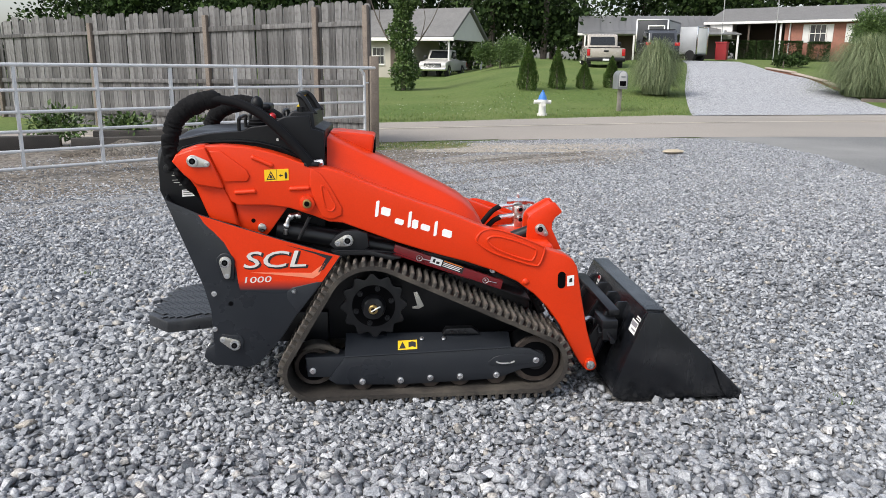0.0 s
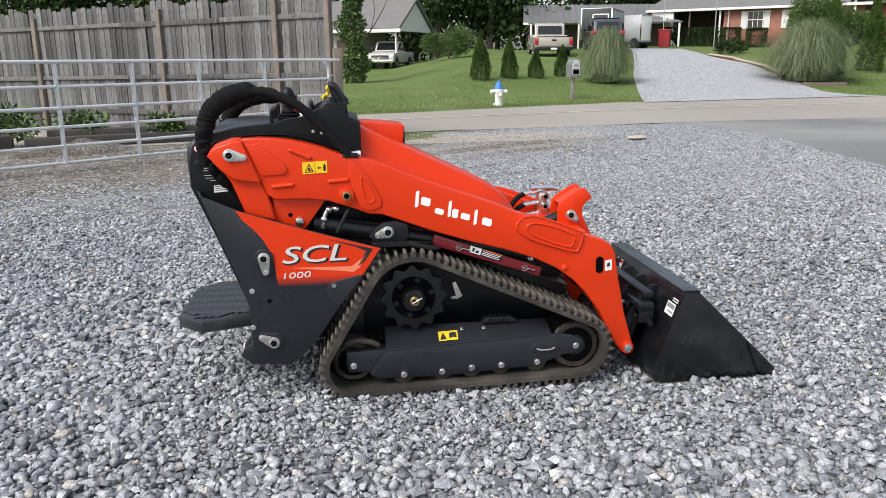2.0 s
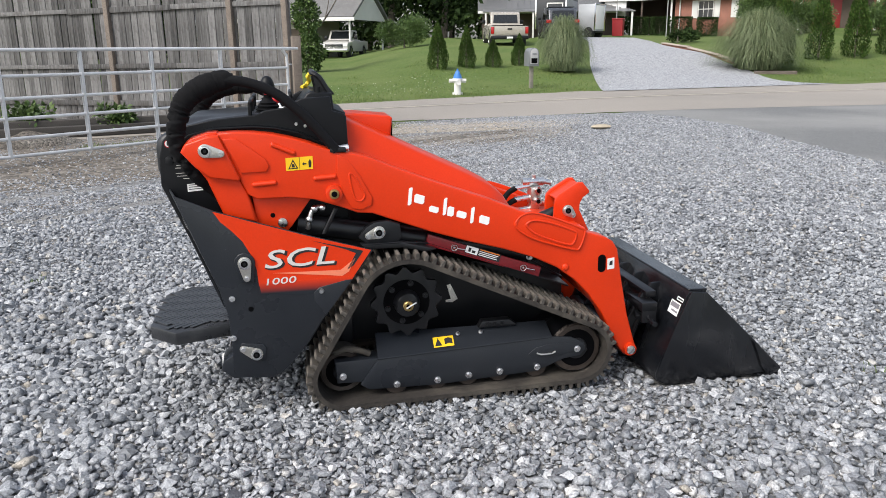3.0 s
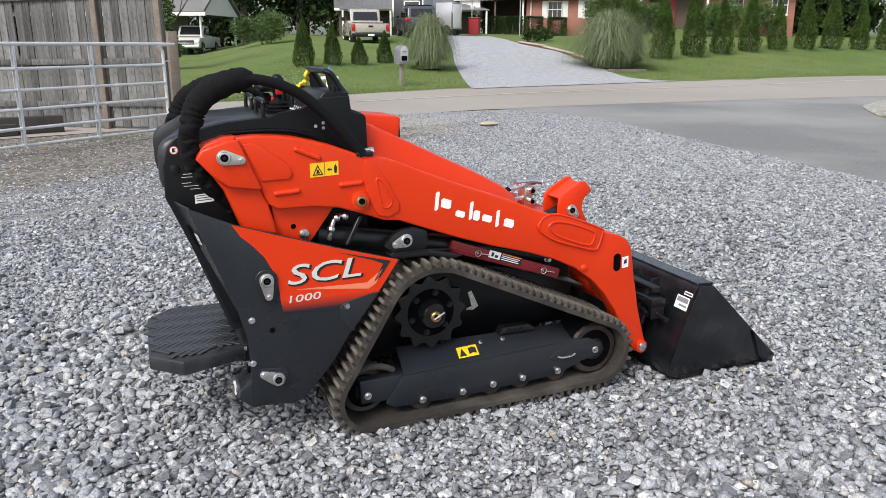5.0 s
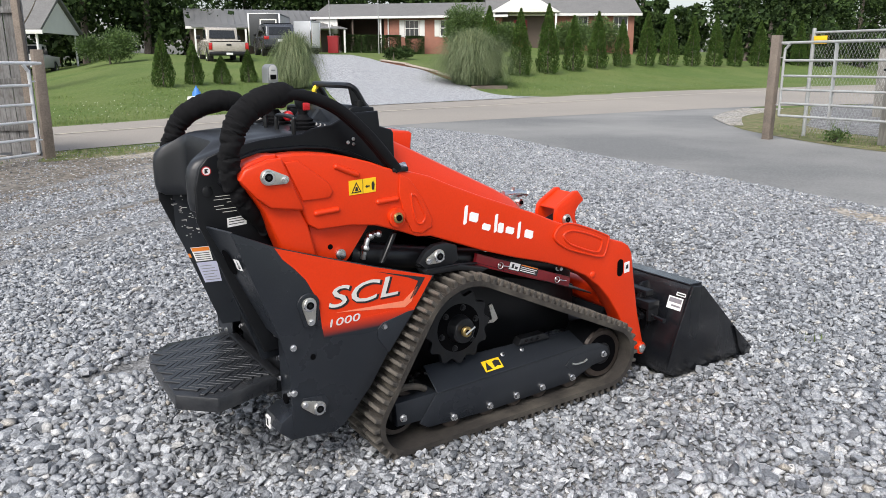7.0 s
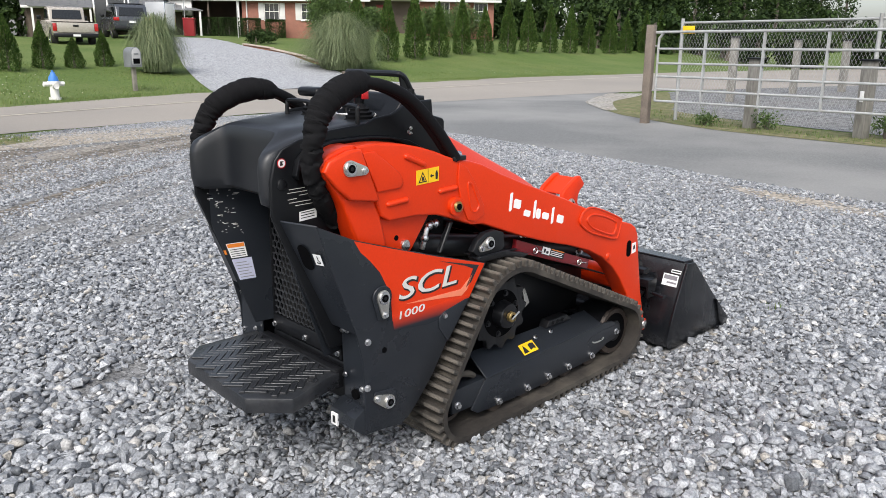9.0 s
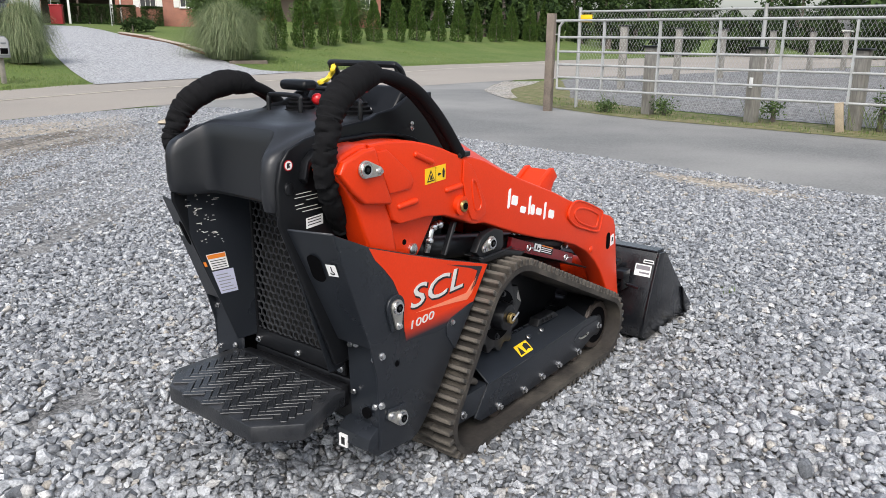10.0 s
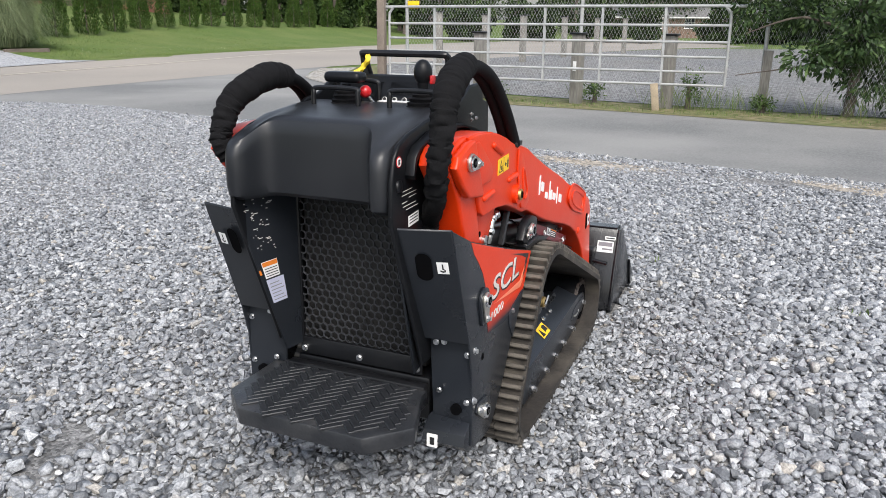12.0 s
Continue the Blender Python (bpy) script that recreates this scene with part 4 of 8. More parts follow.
# ---- main body: side covers, rear cowl, screen, deck, console ----
COVER = [(-0.985, 0.880), (-0.984, 0.984), (-0.968, 1.045), (-0.941, 1.076), (-0.883, 1.098), (-0.770, 1.119), (-0.633, 1.131), (-0.600, 1.146), (-0.530, 1.156),
         (-0.460, 1.190), (-0.356, 1.195), (-0.350, 1.142), (-0.306, 1.130), (-0.298, 1.120), (-0.293, 0.985), (-0.30, 0.72), (-0.60, 0.66), (-0.745, 0.42), (-0.800, 0.42), (-0.815, 0.46)]
for side_name, s in SIDES:
    cover = part("side_cover", plate(COVER, s * 0.236, s * 0.250, 0.006, segments=3), PLASTIC, loader, "black plastic side cover with small labels")
    arch = [(-0.905, 0.985), (-0.893, 1.030), (-0.865, 1.054), (-0.770, 1.080), (-0.634, 1.084), (-0.560, 1.078), (-0.470, 1.058), (-0.385, 1.018), (-0.340, 0.995), (-0.30, 0.985)]
    rim = [(u - 0.010, w + 0.012) for u, w in arch]
    part("arch_rim", plate(arch + rim[::-1], s * 0.250, s * 0.278, 0.004), PLASTIC, cover, "raised black arch above the lift arm")
    part("recess_wall", prism([(-0.986, s * 0.249, 0.905), (-0.728, s * 0.212, 0.905), (-0.728, s * 0.212, 0.385), (-0.800, s * 0.2223, 0.385)][::-s], 0.006), CHARCOAL, cover, "charcoal recess wall beside the screen")
    for u, w in ((-0.485, 1.068), (-0.452, 1.075), (-0.452, 1.058)):
        bolt((u, s * 0.278 if w == 1.068 else s * 0.25, w + 0.03), 0.0045, (0, s, 0), cover, 0.006)
    # labels on the cover
    wl_ = part("data_label", plate([(-0.893, 0.855), (-0.832, 0.860), (-0.832, 0.889), (-0.893, 0.884)], s * 0.250, s * 0.2512, 0), WHITE, cover, "small white printed label")
    for i in range(3):
        part("print_bar", plate([(-0.888, 0.863 + i * 0.008), (-0.840, 0.866 + i * 0.008), (-0.840, 0.8685 + i * 0.008), (-0.888, 0.8655 + i * 0.008)], s * 0.2512, s * 0.2518, 0), PRINT, wl_)
    for i, (a, b) in enumerate(((-0.905, -0.835), (-0.925, -0.850), (-0.930, -0.900), (-0.890, -0.845), (-0.930, -0.845), (-0.925, -0.870))):
        part("print_bar", plate([(a, 0.904 + i * 0.010), (b, 0.9055 + i * 0.010), (b, 0.9073 + i * 0.010), (a, 0.9058 + i * 0.010)], s * 0.250, s * 0.2508, 0), SILVER, cover, "faint pale printed line")
    rl = part("round_label", rod((-0.946, s * 0.25, 1.035), (-0.946, s * 0.2512, 1.035), 0.0145, seg=20), KNOB, cover, "small round pictogram label")
    part("mark", rod((-0.946, s * 0.2512, 1.035), (-0.946, s * 0.2518, 1.035), 0.0118, seg=20), WHITE, rl)
    part("mark", plate([(-0.952, 1.028), (-0.941, 1.030), (-0.945, 1.037), (-0.939, 1.041), (-0.951, 1.042)], s * 0.2518, s * 0.2524, 0), PRINT, rl)
    part("plug", rod((-0.948, s * 0.245, 0.974), (-0.948, s * 0.256, 0.974), 0.016, seg=16, bevel=0.003), BLACK, cover)

# rear cowl with its hollowed back
bm = bmesh.new()
COWL_EDGE = [(-0.80, 0.900), (-0.965, 0.898), (-0.990, 0.912), (-0.996, 0.94), (-0.996, 1.015), (-0.991, 1.042), (-0.978, 1.060), (-0.952, 1.074), (-0.90, 1.093), (-0.80, 1.118), (-0.64, 1.134), (-0.55, 1.138)]
COWL_MID = [(-0.80, 0.900), (-0.880, 0.900), (-0.894, 0.912), (-0.898, 0.94), (-0.899, 1.070), (-0.897, 1.098), (-0.891, 1.113), (-0.879, 1.121), (-0.858, 1.1245), (-0.78, 1.129), (-0.64, 1.134), (-0.55, 1.138)]
NV, grid = 64, []
for i in range(NV + 1):
    v = -0.236 + 0.498 * i / NV
    k = math.exp(-(abs(v - 0.012) / 0.186) ** 13)
    edge = min(1.0, max(0.0, (min(v + 0.236, 0.262 - v)) / 0.030))
    round_ = 0.030 * (1 - math.sqrt(max(0.0, 1 - (1 - edge) ** 2)))
    row = []
    for (u, w), (uc, wc) in zip(COWL_EDGE, COWL_MID):
        shift = round_ if u < -0.86 else 0.0
        row.append(bm.verts.new((u + (uc - u) * k + shift, v, w + (wc - w) * k - (0.35 * round_ if w > 1.0 else 0))))
    grid.append(row)
for a, b in zip(grid, grid[1:]):
    for j in range(len(a) - 1):
        bm.faces.new((a[j], b[j], b[j + 1], a[j + 1]))
bm.faces.new(grid[0])
bm.faces.new(grid[-1][::-1])
part("rear_cowl", bm, COWL, loader, "black moulded plastic rear cowl with a hollowed back")

# honeycomb screen over the radiator
bm = bmesh.new()
pitch, wall = 0.0262, 0.0038
R_OUT, R_IN = pitch / math.sqrt(3), (pitch - wall * 1.0) / math.sqrt(3)
screen_rows = 0
z = 0.425
odd = 0
while z < 0.90:
    y = -0.198 + (pitch / 2 if odd else 0)
    while y < 0.200:
        ring_o, ring_i, back_i = [], [], []
        for a in range(6):
            ang = radians(60 * a + 30)
            ring_o.append(bm.verts.new((-0.727, y + R_OUT * math.cos(ang), z + R_OUT * math.sin(ang))))
            ring_i.append(bm.verts.new((-0.727, y + R_IN * math.cos(ang), z + R_IN * math.sin(ang))))
            back_i.append(bm.verts.new((-0.721, y + R_IN * math.cos(ang), z + R_IN * math.sin(ang))))
        for a in range(6):
            b = (a + 1) % 6
            bm.faces.new((ring_o[a], ring_o[b], ring_i[b], ring_i[a]))
            bm.faces.new((ring_i[a], ring_i[b], back_i[b], back_i[a]))
        y += pitch
    z += pitch * math.sqrt(3) / 2
    odd ^= 1
screen = part("radiator_screen", bm, SCREEN, loader, "dusty black honeycomb perforated radiator screen", smooth=False)
bm = box(-0.731, -0.719, -0.214, 0.214, 0.350, 0.408, 0.003)
box(-0.731, -0.719, -0.214, -0.200, 0.40, 0.90, 0.002, bm)
box(-0.731, -0.719, 0.200, 0.214, 0.40, 0.90, 0.002, bm)
part("screen_frame", bm, BLACK, screen)
for v in (-0.197, 0.0, 0.197):
    bolt((-0.731, v, 0.370), 0.008, (-1, 0, 0), screen, 0.010)
part("radiator", box(-0.69, -0.66, -0.21, 0.21, 0.36, 0.90, 0.004), mat("dusty_fins", (0.014, 0.013, 0.0125), 0.7, var=0.4, scale=5, fine=60, grain=(1.0, 0.2, 3.0)), loader, "dark radiator core")
part("body_floor", box(-0.72, -0.30, -0.235, 0.235, 0.20, 0.34, 0.01), BLACK, loader, "black chassis tub")
bm = box(-0.775, -0.74, -0.24, 0.24, 0.265, 0.335, 0.006)
part("rear_crossmember", bm, BLACK, loader, "black rear crossmember")
# labels on the left recess wall
def on_pillar(s0, s1, w0, w1, lift, material, parent, name, label=""):
    """A printed patch on the wall, between shares s0..s1 of its depth and heights w0..w1."""
    def at(share, w):
        rear = -0.986 + (0.905 - w) / 0.52 * 0.186
        u = rear + share * (-0.728 - rear)
        p = Vector((u, 0.249 - 0.1434 * (u + 0.986), w))
        return p + Vector((-0.14, -0.99, 0)) * lift
    quad = bmesh.new()
    quad.faces.new([quad.verts.new(at(a, w)) for a, w in ((s0, w0), (s1, w0), (s1, w1), (s0, w1))])
    return part(name, quad, material, parent, label)


pillar_labels = bpy.data.objects["side_cover.001"]
wlab = on_pillar(0.10, 0.46, 0.640, 0.694, 0.0075, WHITE, pillar_labels, "warning_label", "white warning label with an orange heading")
on_pillar(0.11, 0.45, 0.678, 0.692, 0.008, ORANGE, wlab, "print_heading")
for i in range(4):
    on_pillar(0.13, 0.43, 0.645 + i * 0.008, 0.6475 + i * 0.008, 0.008, PRINT, wlab, "print_bar")
LILAC = mat("lilac_label", (0.50, 0.52, 0.66), 0.45, var=0.06, scale=20)
slab = on_pillar(0.09, 0.54, 0.556, 0.635, 0.0075, LILAC, pillar_labels, "data_label", "pale lilac printed data label")
GREYPRINT = mat("grey_print", (0.25, 0.25, 0.27), 0.5)
for i in range(6):
    on_pillar(0.14, 0.50 - 0.05 * (i % 3), 0.564 + i * 0.011, 0.567 + i * 0.011, 0.008, GREYPRINT, slab, "print_bar")
for i in range(44):
    s0 = random.uniform(0.10, 0.5)
    w0 = 0.725 + 0.0038 * i + (0.012 if i > 14 else 0)
    on_pillar(s0, s0 + random.choice((0.015, 0.03, 0.03, 0.08)), w0, w0 + 0.0024, 0.0075, SILVER, pillar_labels, "print_bar")
on_pillar(0.0, 0.05, 0.656, 0.672, 0.0075, ORANGE, pillar_labels, "round_label")

# deck and console
part("deck", box(-0.60, -0.30, -0.234, 0.234, 1.085, 1.126, 0.004), PLASTIC, loader, "black control deck")
con = [(-0.505, 1.120), (-0.440, 1.205), (-0.425, 1.212), (-0.346, 1.204), (-0.340, 1.146), (-0.298, 1.130), (-0.292, 1.06), (-0.50, 1.06)]
console = part("console", plate(con, -0.205, 0.205, 0.010, segments=3), PLASTIC, loader, "black console with gauges and a grab bar")
cd = (Vector((-0.440, 0, 1.205)) - Vector((-0.505, 0, 1.120))).normalized()
cn = Vector((-cd.z, 0, cd.x))
c0 = Vector((-0.505, 0, 1.120))


def on_console(v0, v1, d0, d1, lift, material, name, label=""):
    quad = [c0 + cd * d + Vector((0, v, 0)) + cn * 0.0 for v, d in ((v0, d0), (v1, d0), (v1, d1), (v0, d1))]
    return part(name, prism(quad, lift, 0.001), material, console, label)


on_console(0.045, 0.185, 0.020, 0.088, 0.004, BLACK, "gauge_panel", "glossy black gauge panel")
on_console(-0.130, 0.020, 0.040, 0.092, 0.004, BLACK, "display", "dark display screen")
sw = on_console(-0.130, 0.040, 0.010, 0.032, 0.005, BLACK, "switch_row")
for i in range(5):
    c = c0 + cd * 0.021 + cn * 0.005 + Vector((0, -0.115 + i * 0.034, 0))
    part("button", rod(c, c + cn * 0.004, 0.0085, seg=14), SILVER, sw, "pale ringed push button")
    part("button_cap", rod(c + cn * 0.004, c + cn * 0.006, 0.0058, seg=12), PRINT, sw)
for i in range(4):
    on_console(0.065 + 0.026 * i, 0.078 + 0.026 * i, 0.035, 0.050, 0.006, SILVER if i == 1 else PRINT, "gauge_lamp")
bar = smooth_path([(-0.350, -0.148, 1.195), (-0.385, -0.148, 1.255), (-0.405, -0.146, 1.272), (-0.412, -0.128, 1.276), (-0.412, 0.0, 1.276), (-0.412, 0.128, 1.276), (-0.405, 0.146, 1.272), (-0.385, 0.148, 1.255), (-0.350, 0.148, 1.195)], 6)
part("grab_bar", tube(bar, 0.011, 10), BLACK, console, "black tubular grab bar")
for v in (-0.152, 0.144):
    part("bar_bracket", prism([(-0.330, v, 1.195), (-0.400, v, 1.195), (-0.418, v, 1.277), (-0.398, v, 1.279)], 0.008), BLACK, console)
strap = smooth_path([(-0.412, 0.120, 1.275), (-0.425, 0.118, 1.255), (-0.42, 0.135, 1.235), (-0.44, 0.150, 1.215), (-0.45, 0.165, 1.21)], 5)
part("yellow_strap", tube(strap, 0.008, 8, ripple=lambda i, a: 1 + 0.3 * math.sin(3 * a + i)), STRAP, console, "yellow tie strap")
lamp = part("key_switch", rod((-0.40, -0.19, 1.19), (-0.40, -0.19, 1.225), 0.013, seg=12, bevel=0.002), BLACK, console)
# joysticks, palm rests, guard hoops
for v, tilt, red in ((0.105, 0.0, True), (-0.150, 0.02, False)):
    base_u = -0.585
    bm = bmesh.new()
    prof = [(0.052, 1.126), (0.052, 1.134), (0.044, 1.138), (0.047, 1.146), (0.038, 1.150), (0.041, 1.158), (0.031, 1.163), (0.033, 1.170), (0.022, 1.176), (0.012, 1.190)]
    rings = [[bm.verts.new((base_u + r * math.cos(a), v + r * math.sin(a), w)) for a in np.linspace(0, 2 * math.pi, 18, endpoint=False)] for r, w in prof]
    for a, b in zip(rings, rings[1:]):
        for j in range(18):
            bm.faces.new((a[j], a[(j + 1) % 18], b[(j + 1) % 18], b[j]))
    bm.faces.new(rings[-1])
    stick = part("joystick", bm, HOSE, loader, "black joystick with a pleated rubber boot")
    if red:
        part("palm_grip", box(base_u - 0.035, base_u + 0.025, v - 0.062, v + 0.062, 1.196, 1.228, 0.014, segments=3), PLASTIC, stick, "wide black palm grip")
    else:
        bm = ball((base_u, v, 1.232), 0.030, scale=(0.9, 0.9, 1.25), seg=16)
        rod((base_u, v, 1.18), (base_u, v, 1.22), 0.014, 0.020, seg=12, bm=bm)
        part("stick_grip", bm, PLASTIC, stick, "black pear-shaped stick grip")
        part("trigger", box(base_u - 0.012, base_u + 0.012, v - 0.036, v - 0.026, 1.200, 1.225, 0.003), KNOB, stick, "red trigger")
    hoop = smooth_path([(base_u - 0.065, v - 0.075, 1.120), (base_u - 0.065, v - 0.075, 1.165), (base_u - 0.062, v - 0.062, 1.182), (base_u - 0.062, v + 0.062, 1.182), (base_u - 0.065, v + 0.075, 1.165), (base_u - 0.065, v + 0.075, 1.120)], 6)
    part("guard_hoop", tube(hoop, 0.0075, 10), BLACK, loader, "black tubular guard hoop")
hoop = smooth_path([(-0.50, 0.04, 1.12), (-0.50, 0.04, 1.175), (-0.502, 0.055, 1.195), (-0.502, 0.175, 1.195), (-0.50, 0.19, 1.175), (-0.50, 0.19, 1.12)], 6)
part("guard_hoop", tube(hoop, 0.0075, 10), BLACK, loader, "black tubular guard hoop")
lever = part("throttle_lever", rod((-0.53, 0.03, 1.12), (-0.552, 0.052, 1.158), 0.005, seg=10), STEEL, loader, "slim lever with a red knob")
part("knob", ball((-0.556, 0.056, 1.168), 0.019, seg=16), KNOB, lever, "round red knob")
part("deck_labels", box(-0.548, -0.512, -0.11, 0.02, 1.139, 1.1405), WHITE, loader, "white printed strip on the deck")

# ---- hood between the arms ----
bm = bmesh.new()
PROFILE = [(-0.292, 1.100, 0.205), (-0.20, 1.058, 0.205), (-0.10, 1.010, 0.204), (0.00, 0.962, 0.203), (0.10, 0.915, 0.202), (0.20, 0.868, 0.200), (0.29, 0.820, 0.197), (0.345, 0.775, 0.190), (0.385, 0.715, 0.180), (0.40, 0.66, 0.178)]
rows = []
for u, w, half in PROFILE:
    row = []
    for v, d in ((-half - 0.012, -0.22), (-half - 0.008, -0.092), (-half - 0.001, -0.080), (-half + 0.036, -0.010), (-half + 0.048, -0.001), (0, 0.008), (half - 0.048, -0.001), (half - 0.036, -0.010), (half + 0.001, -0.080), (half + 0.008, -0.092), (half + 0.012, -0.22)):
        row.append(bm.verts.new((u, v, max(0.50, w + d))))
    rows.append(row)
for a, b in zip(rows, rows[1:]):
    for j in range(len(a) - 1):
        bm.faces.new((a[j], b[j], b[j + 1], a[j + 1]))
bm.faces.new(rows[-1])
bm.faces.new(rows[0][::-1])
hood = part("hood", bm, RED, loader, "glossy red sloping engine hood")
scoop = [(-0.290, 1.112), (-0.250, 1.112), (-0.105, 1.098), (-0.094, 1.090), (-0.105, 1.000), (-0.290, 1.05)]
part("hood_scoop", plate(scoop, -0.030, 0.165, 0.010, segments=3), RED, hood, "raised red box on the hood")
part("scoop_grille", box(-0.1035, -0.0935, -0.015, 0.150, 1.015, 1.075, 0.003), HOLLOW_SHADE, hood)

# ---- front bracket, valve block ----
BR = [(0.600, 0.588), (0.602, 0.700), (0.606, 0.728), (0.624, 0.748), (0.668, 0.775), (0.706, 0.797), (0.727, 0.798), (0.759, 0.760), (0.757, 0.751), (0.731, 0.732), (0.717, 0.707), (0.716, 0.677), (0.765, 0.577)]
for s in (-1, 1):
    bk = part("tilt_bracket", plate(BR, s * 0.052, s * 0.072, 0.003), RED, loader, "red upright tilt bracket")
    hitch_pin((0.660, 0.678), (0.685, 0.656), s, bk, 0.074)
part("bracket_bridge", prism([(0.612, -0.0522, 0.728), (0.612, 0.0522, 0.728), (0.716, 0.0522, 0.792), (0.716, -0.0522, 0.792)], 0.008), RED, loader, "red bridge plate between the brackets")
tc = part("tilt_cylinder", rod((0.40, 0.0, 0.565), (0.668, 0.0, 0.668), 0.030, seg=20, bevel=0.004), BLACK, loader, "black hydraulic tilt cylinder")
VALVE = Vector((0.062, 0.285, -0.052))
valve = part("valve_block", box(0.582, 0.627, 0.207, 0.275, 0.623, 0.733, 0.006), ZINC, loader, "zinc hydraulic coupler block with fittings")
for p0, p1, r in (((0.485, -0.045, 0.806), (0.59, -0.045, 0.806), 0.019), ((0.59, -0.045, 0.806), (0.625, -0.045, 0.800), 0.012), ((0.545, -0.045, 0.81), (0.545, -0.045, 0.835), 0.010)):
    part("coupler", rod(Vector(p0) + VALVE, Vector(p1) + VALVE, r, seg=14, bevel=0.003), STEEL, valve, "bright steel quick coupler")
for w in (0.772, 0.722):
    part("port", rod(Vector((0.548, -0.076, w)) + VALVE, Vector((0.548, -0.105, w)) + VALVE, 0.018, seg=16, bevel=0.003), STEEL, valve)
    part("port_bore", rod(Vector((0.548, -0.104, w)) + VALVE, Vector((0.548, -0.107, w)) + VALVE, 0.010, seg=12), HOLLOW_SHADE, valve)
for w in (0.79, 0.735, 0.68):
    fit_ = part("hose_fitting", rod(Vector((0.45, -0.05, w - 0.01)) + VALVE, Vector((0.52, -0.05, w)) + VALVE, 0.011, seg=12, bevel=0.002), STEEL, valve, "steel hose fitting")
    part("short_hose", tube(smooth_path([Vector(q) + VALVE for q in ((0.455, -0.05, w - 0.01), (0.42, -0.05, w - 0.03), (0.385, -0.075, w - 0.06), (0.345, -0.11, w - 0.10))], 5), 0.013, 10), HOSE, fit_, "black hydraulic hose")
part("bracket_base", box(0.42, 0.70, -0.20, 0.285, 0.545, 0.628, 0.01), RED, loader, "red cross plate under the couplers")

# ---- hoses with woven sleeves ----
hose_right = [(-0.775, -0.262, 0.845), (-0.862, -0.312, 0.945), (-0.901, -0.340, 1.035), (-0.897, -0.346, 1.117), (-0.875, -0.345, 1.176), (-0.837, -0.342, 1.218), (-0.792, -0.340, 1.243), (-0.726, -0.338, 1.261), (-0.639, -0.337, 1.250), (-0.553, -0.338, 1.214), (-0.479, -0.340, 1.156), (-0.414, -0.342, 1.088), (-0.345, -0.342, 1.005)]
hose_left = [(-0.880, 0.280, 0.985), (-0.904, 0.305, 1.005), (-0.915, 0.318, 1.045), (-0.902, 0.322, 1.095), (-0.868, 0.312, 1.152), (-0.820, 0.290, 1.192), (-0.750, 0.272, 1.217), (-0.680, 0.262, 1.213), (-0.600, 0.265, 1.183), (-0.540, 0.272, 1.143), (-0.480, 0.285, 1.085), (-0.400, 0.31, 1.03), (-0.345, 0.33, 1.005)]
FOLDS = [(f, random.uniform(0, 6.28), a) for f, a in ((0.95, 0.8), (1.27, 0.7), (0.61, 0.7), (0.23, 0.6), (1.6, 0.5), (2.4, 0.45))]


def flat_tube(path, half_side, half_up, seg=18, folds=0.0):
    """A flattened pipe, wider across v than in its own plane, with irregular folds."""
    own = bmesh.new()
    rings = []
    for i, p in enumerate(path):
        d = (path[min(i + 1, len(path) - 1)] - path[max(i - 1, 0)]).normalized()
        across = Vector((0, 1, 0))
        across = (across - d * across.dot(d)).normalized()
        up_ = d.cross(across)
        along_ = i / len(path)
        fade = folds * float(np.interp(along_, [0, 0.30, 0.48, 0.62, 1.0], [1.15, 1.1, 0.75, 0.40, 0.28]))
        swell = float(np.interp(along_, [0, 0.2, 0.42, 0.6, 0.8, 0.95, 1.0], [0.74, 0.78, 0.90, 1.08, 1.14, 1.0, 0.66]))
        slip = i + 3.0 * math.sin(0.23 * i + 1.0) + 1.6 * math.sin(0.61 * i)
        ring = []
        for j in range(seg):
            a = 2 * math.pi * j / seg
            q = swell
            for f, ph, am in FOLDS:
                q += fade * 0.105 * am * (1.7 * abs(math.sin(0.30 * f * slip + ph + 1.5 * math.sin(a + ph) + 0.6 * math.sin(2 * a + 2 * ph))) - 1.0)
            ring.append(own.verts.new(p + across * (half_side * q * math.cos(a)) + up_ * (half_up * q * math.sin(a))))
        rings.append(ring)
    for a, b in zip(rings, rings[1:]):
        for j in range(seg):
            own.faces.new((a[j], a[(j + 1) % seg], b[(j + 1) % seg], b[j]))
    own.faces.new(rings[0][::-1])
    own.faces.new(rings[-1])
    return own


for s, pts in ((-1, hose_right), (1, hose_left)):
    path = smooth_path(pts, 20)
    cut = int(len(path) * 0.615)
    hose = part("hose_sleeve", flat_tube(path[:cut], 0.034, 0.035, 28, folds=1.0), CLOTH, loader, "wrinkled black woven hose sleeve")
    for off in (-0.0155, 0.0155):
        line = [p + Vector((0, off, 0.0)) for p in path[cut - 8:]]
        part("hydraulic_hose", tube(line, 0.0175, 12), HOSE, hose, "black hydraulic hose")
    part("hose_clamp", box(-0.37, -0.31, min(s * 0.30, s * 0.372), max(s * 0.30, s * 0.372), 1.000, 1.016, 0.004), BLACK, loader, "black hose clamp plate")
    part("hose_end", rod((-0.340, s * 0.325, 1.006), (-0.300, s * 0.325, 1.012), 0.013, seg=12, bevel=0.002), STEEL, loader, "bright hose end fitting")

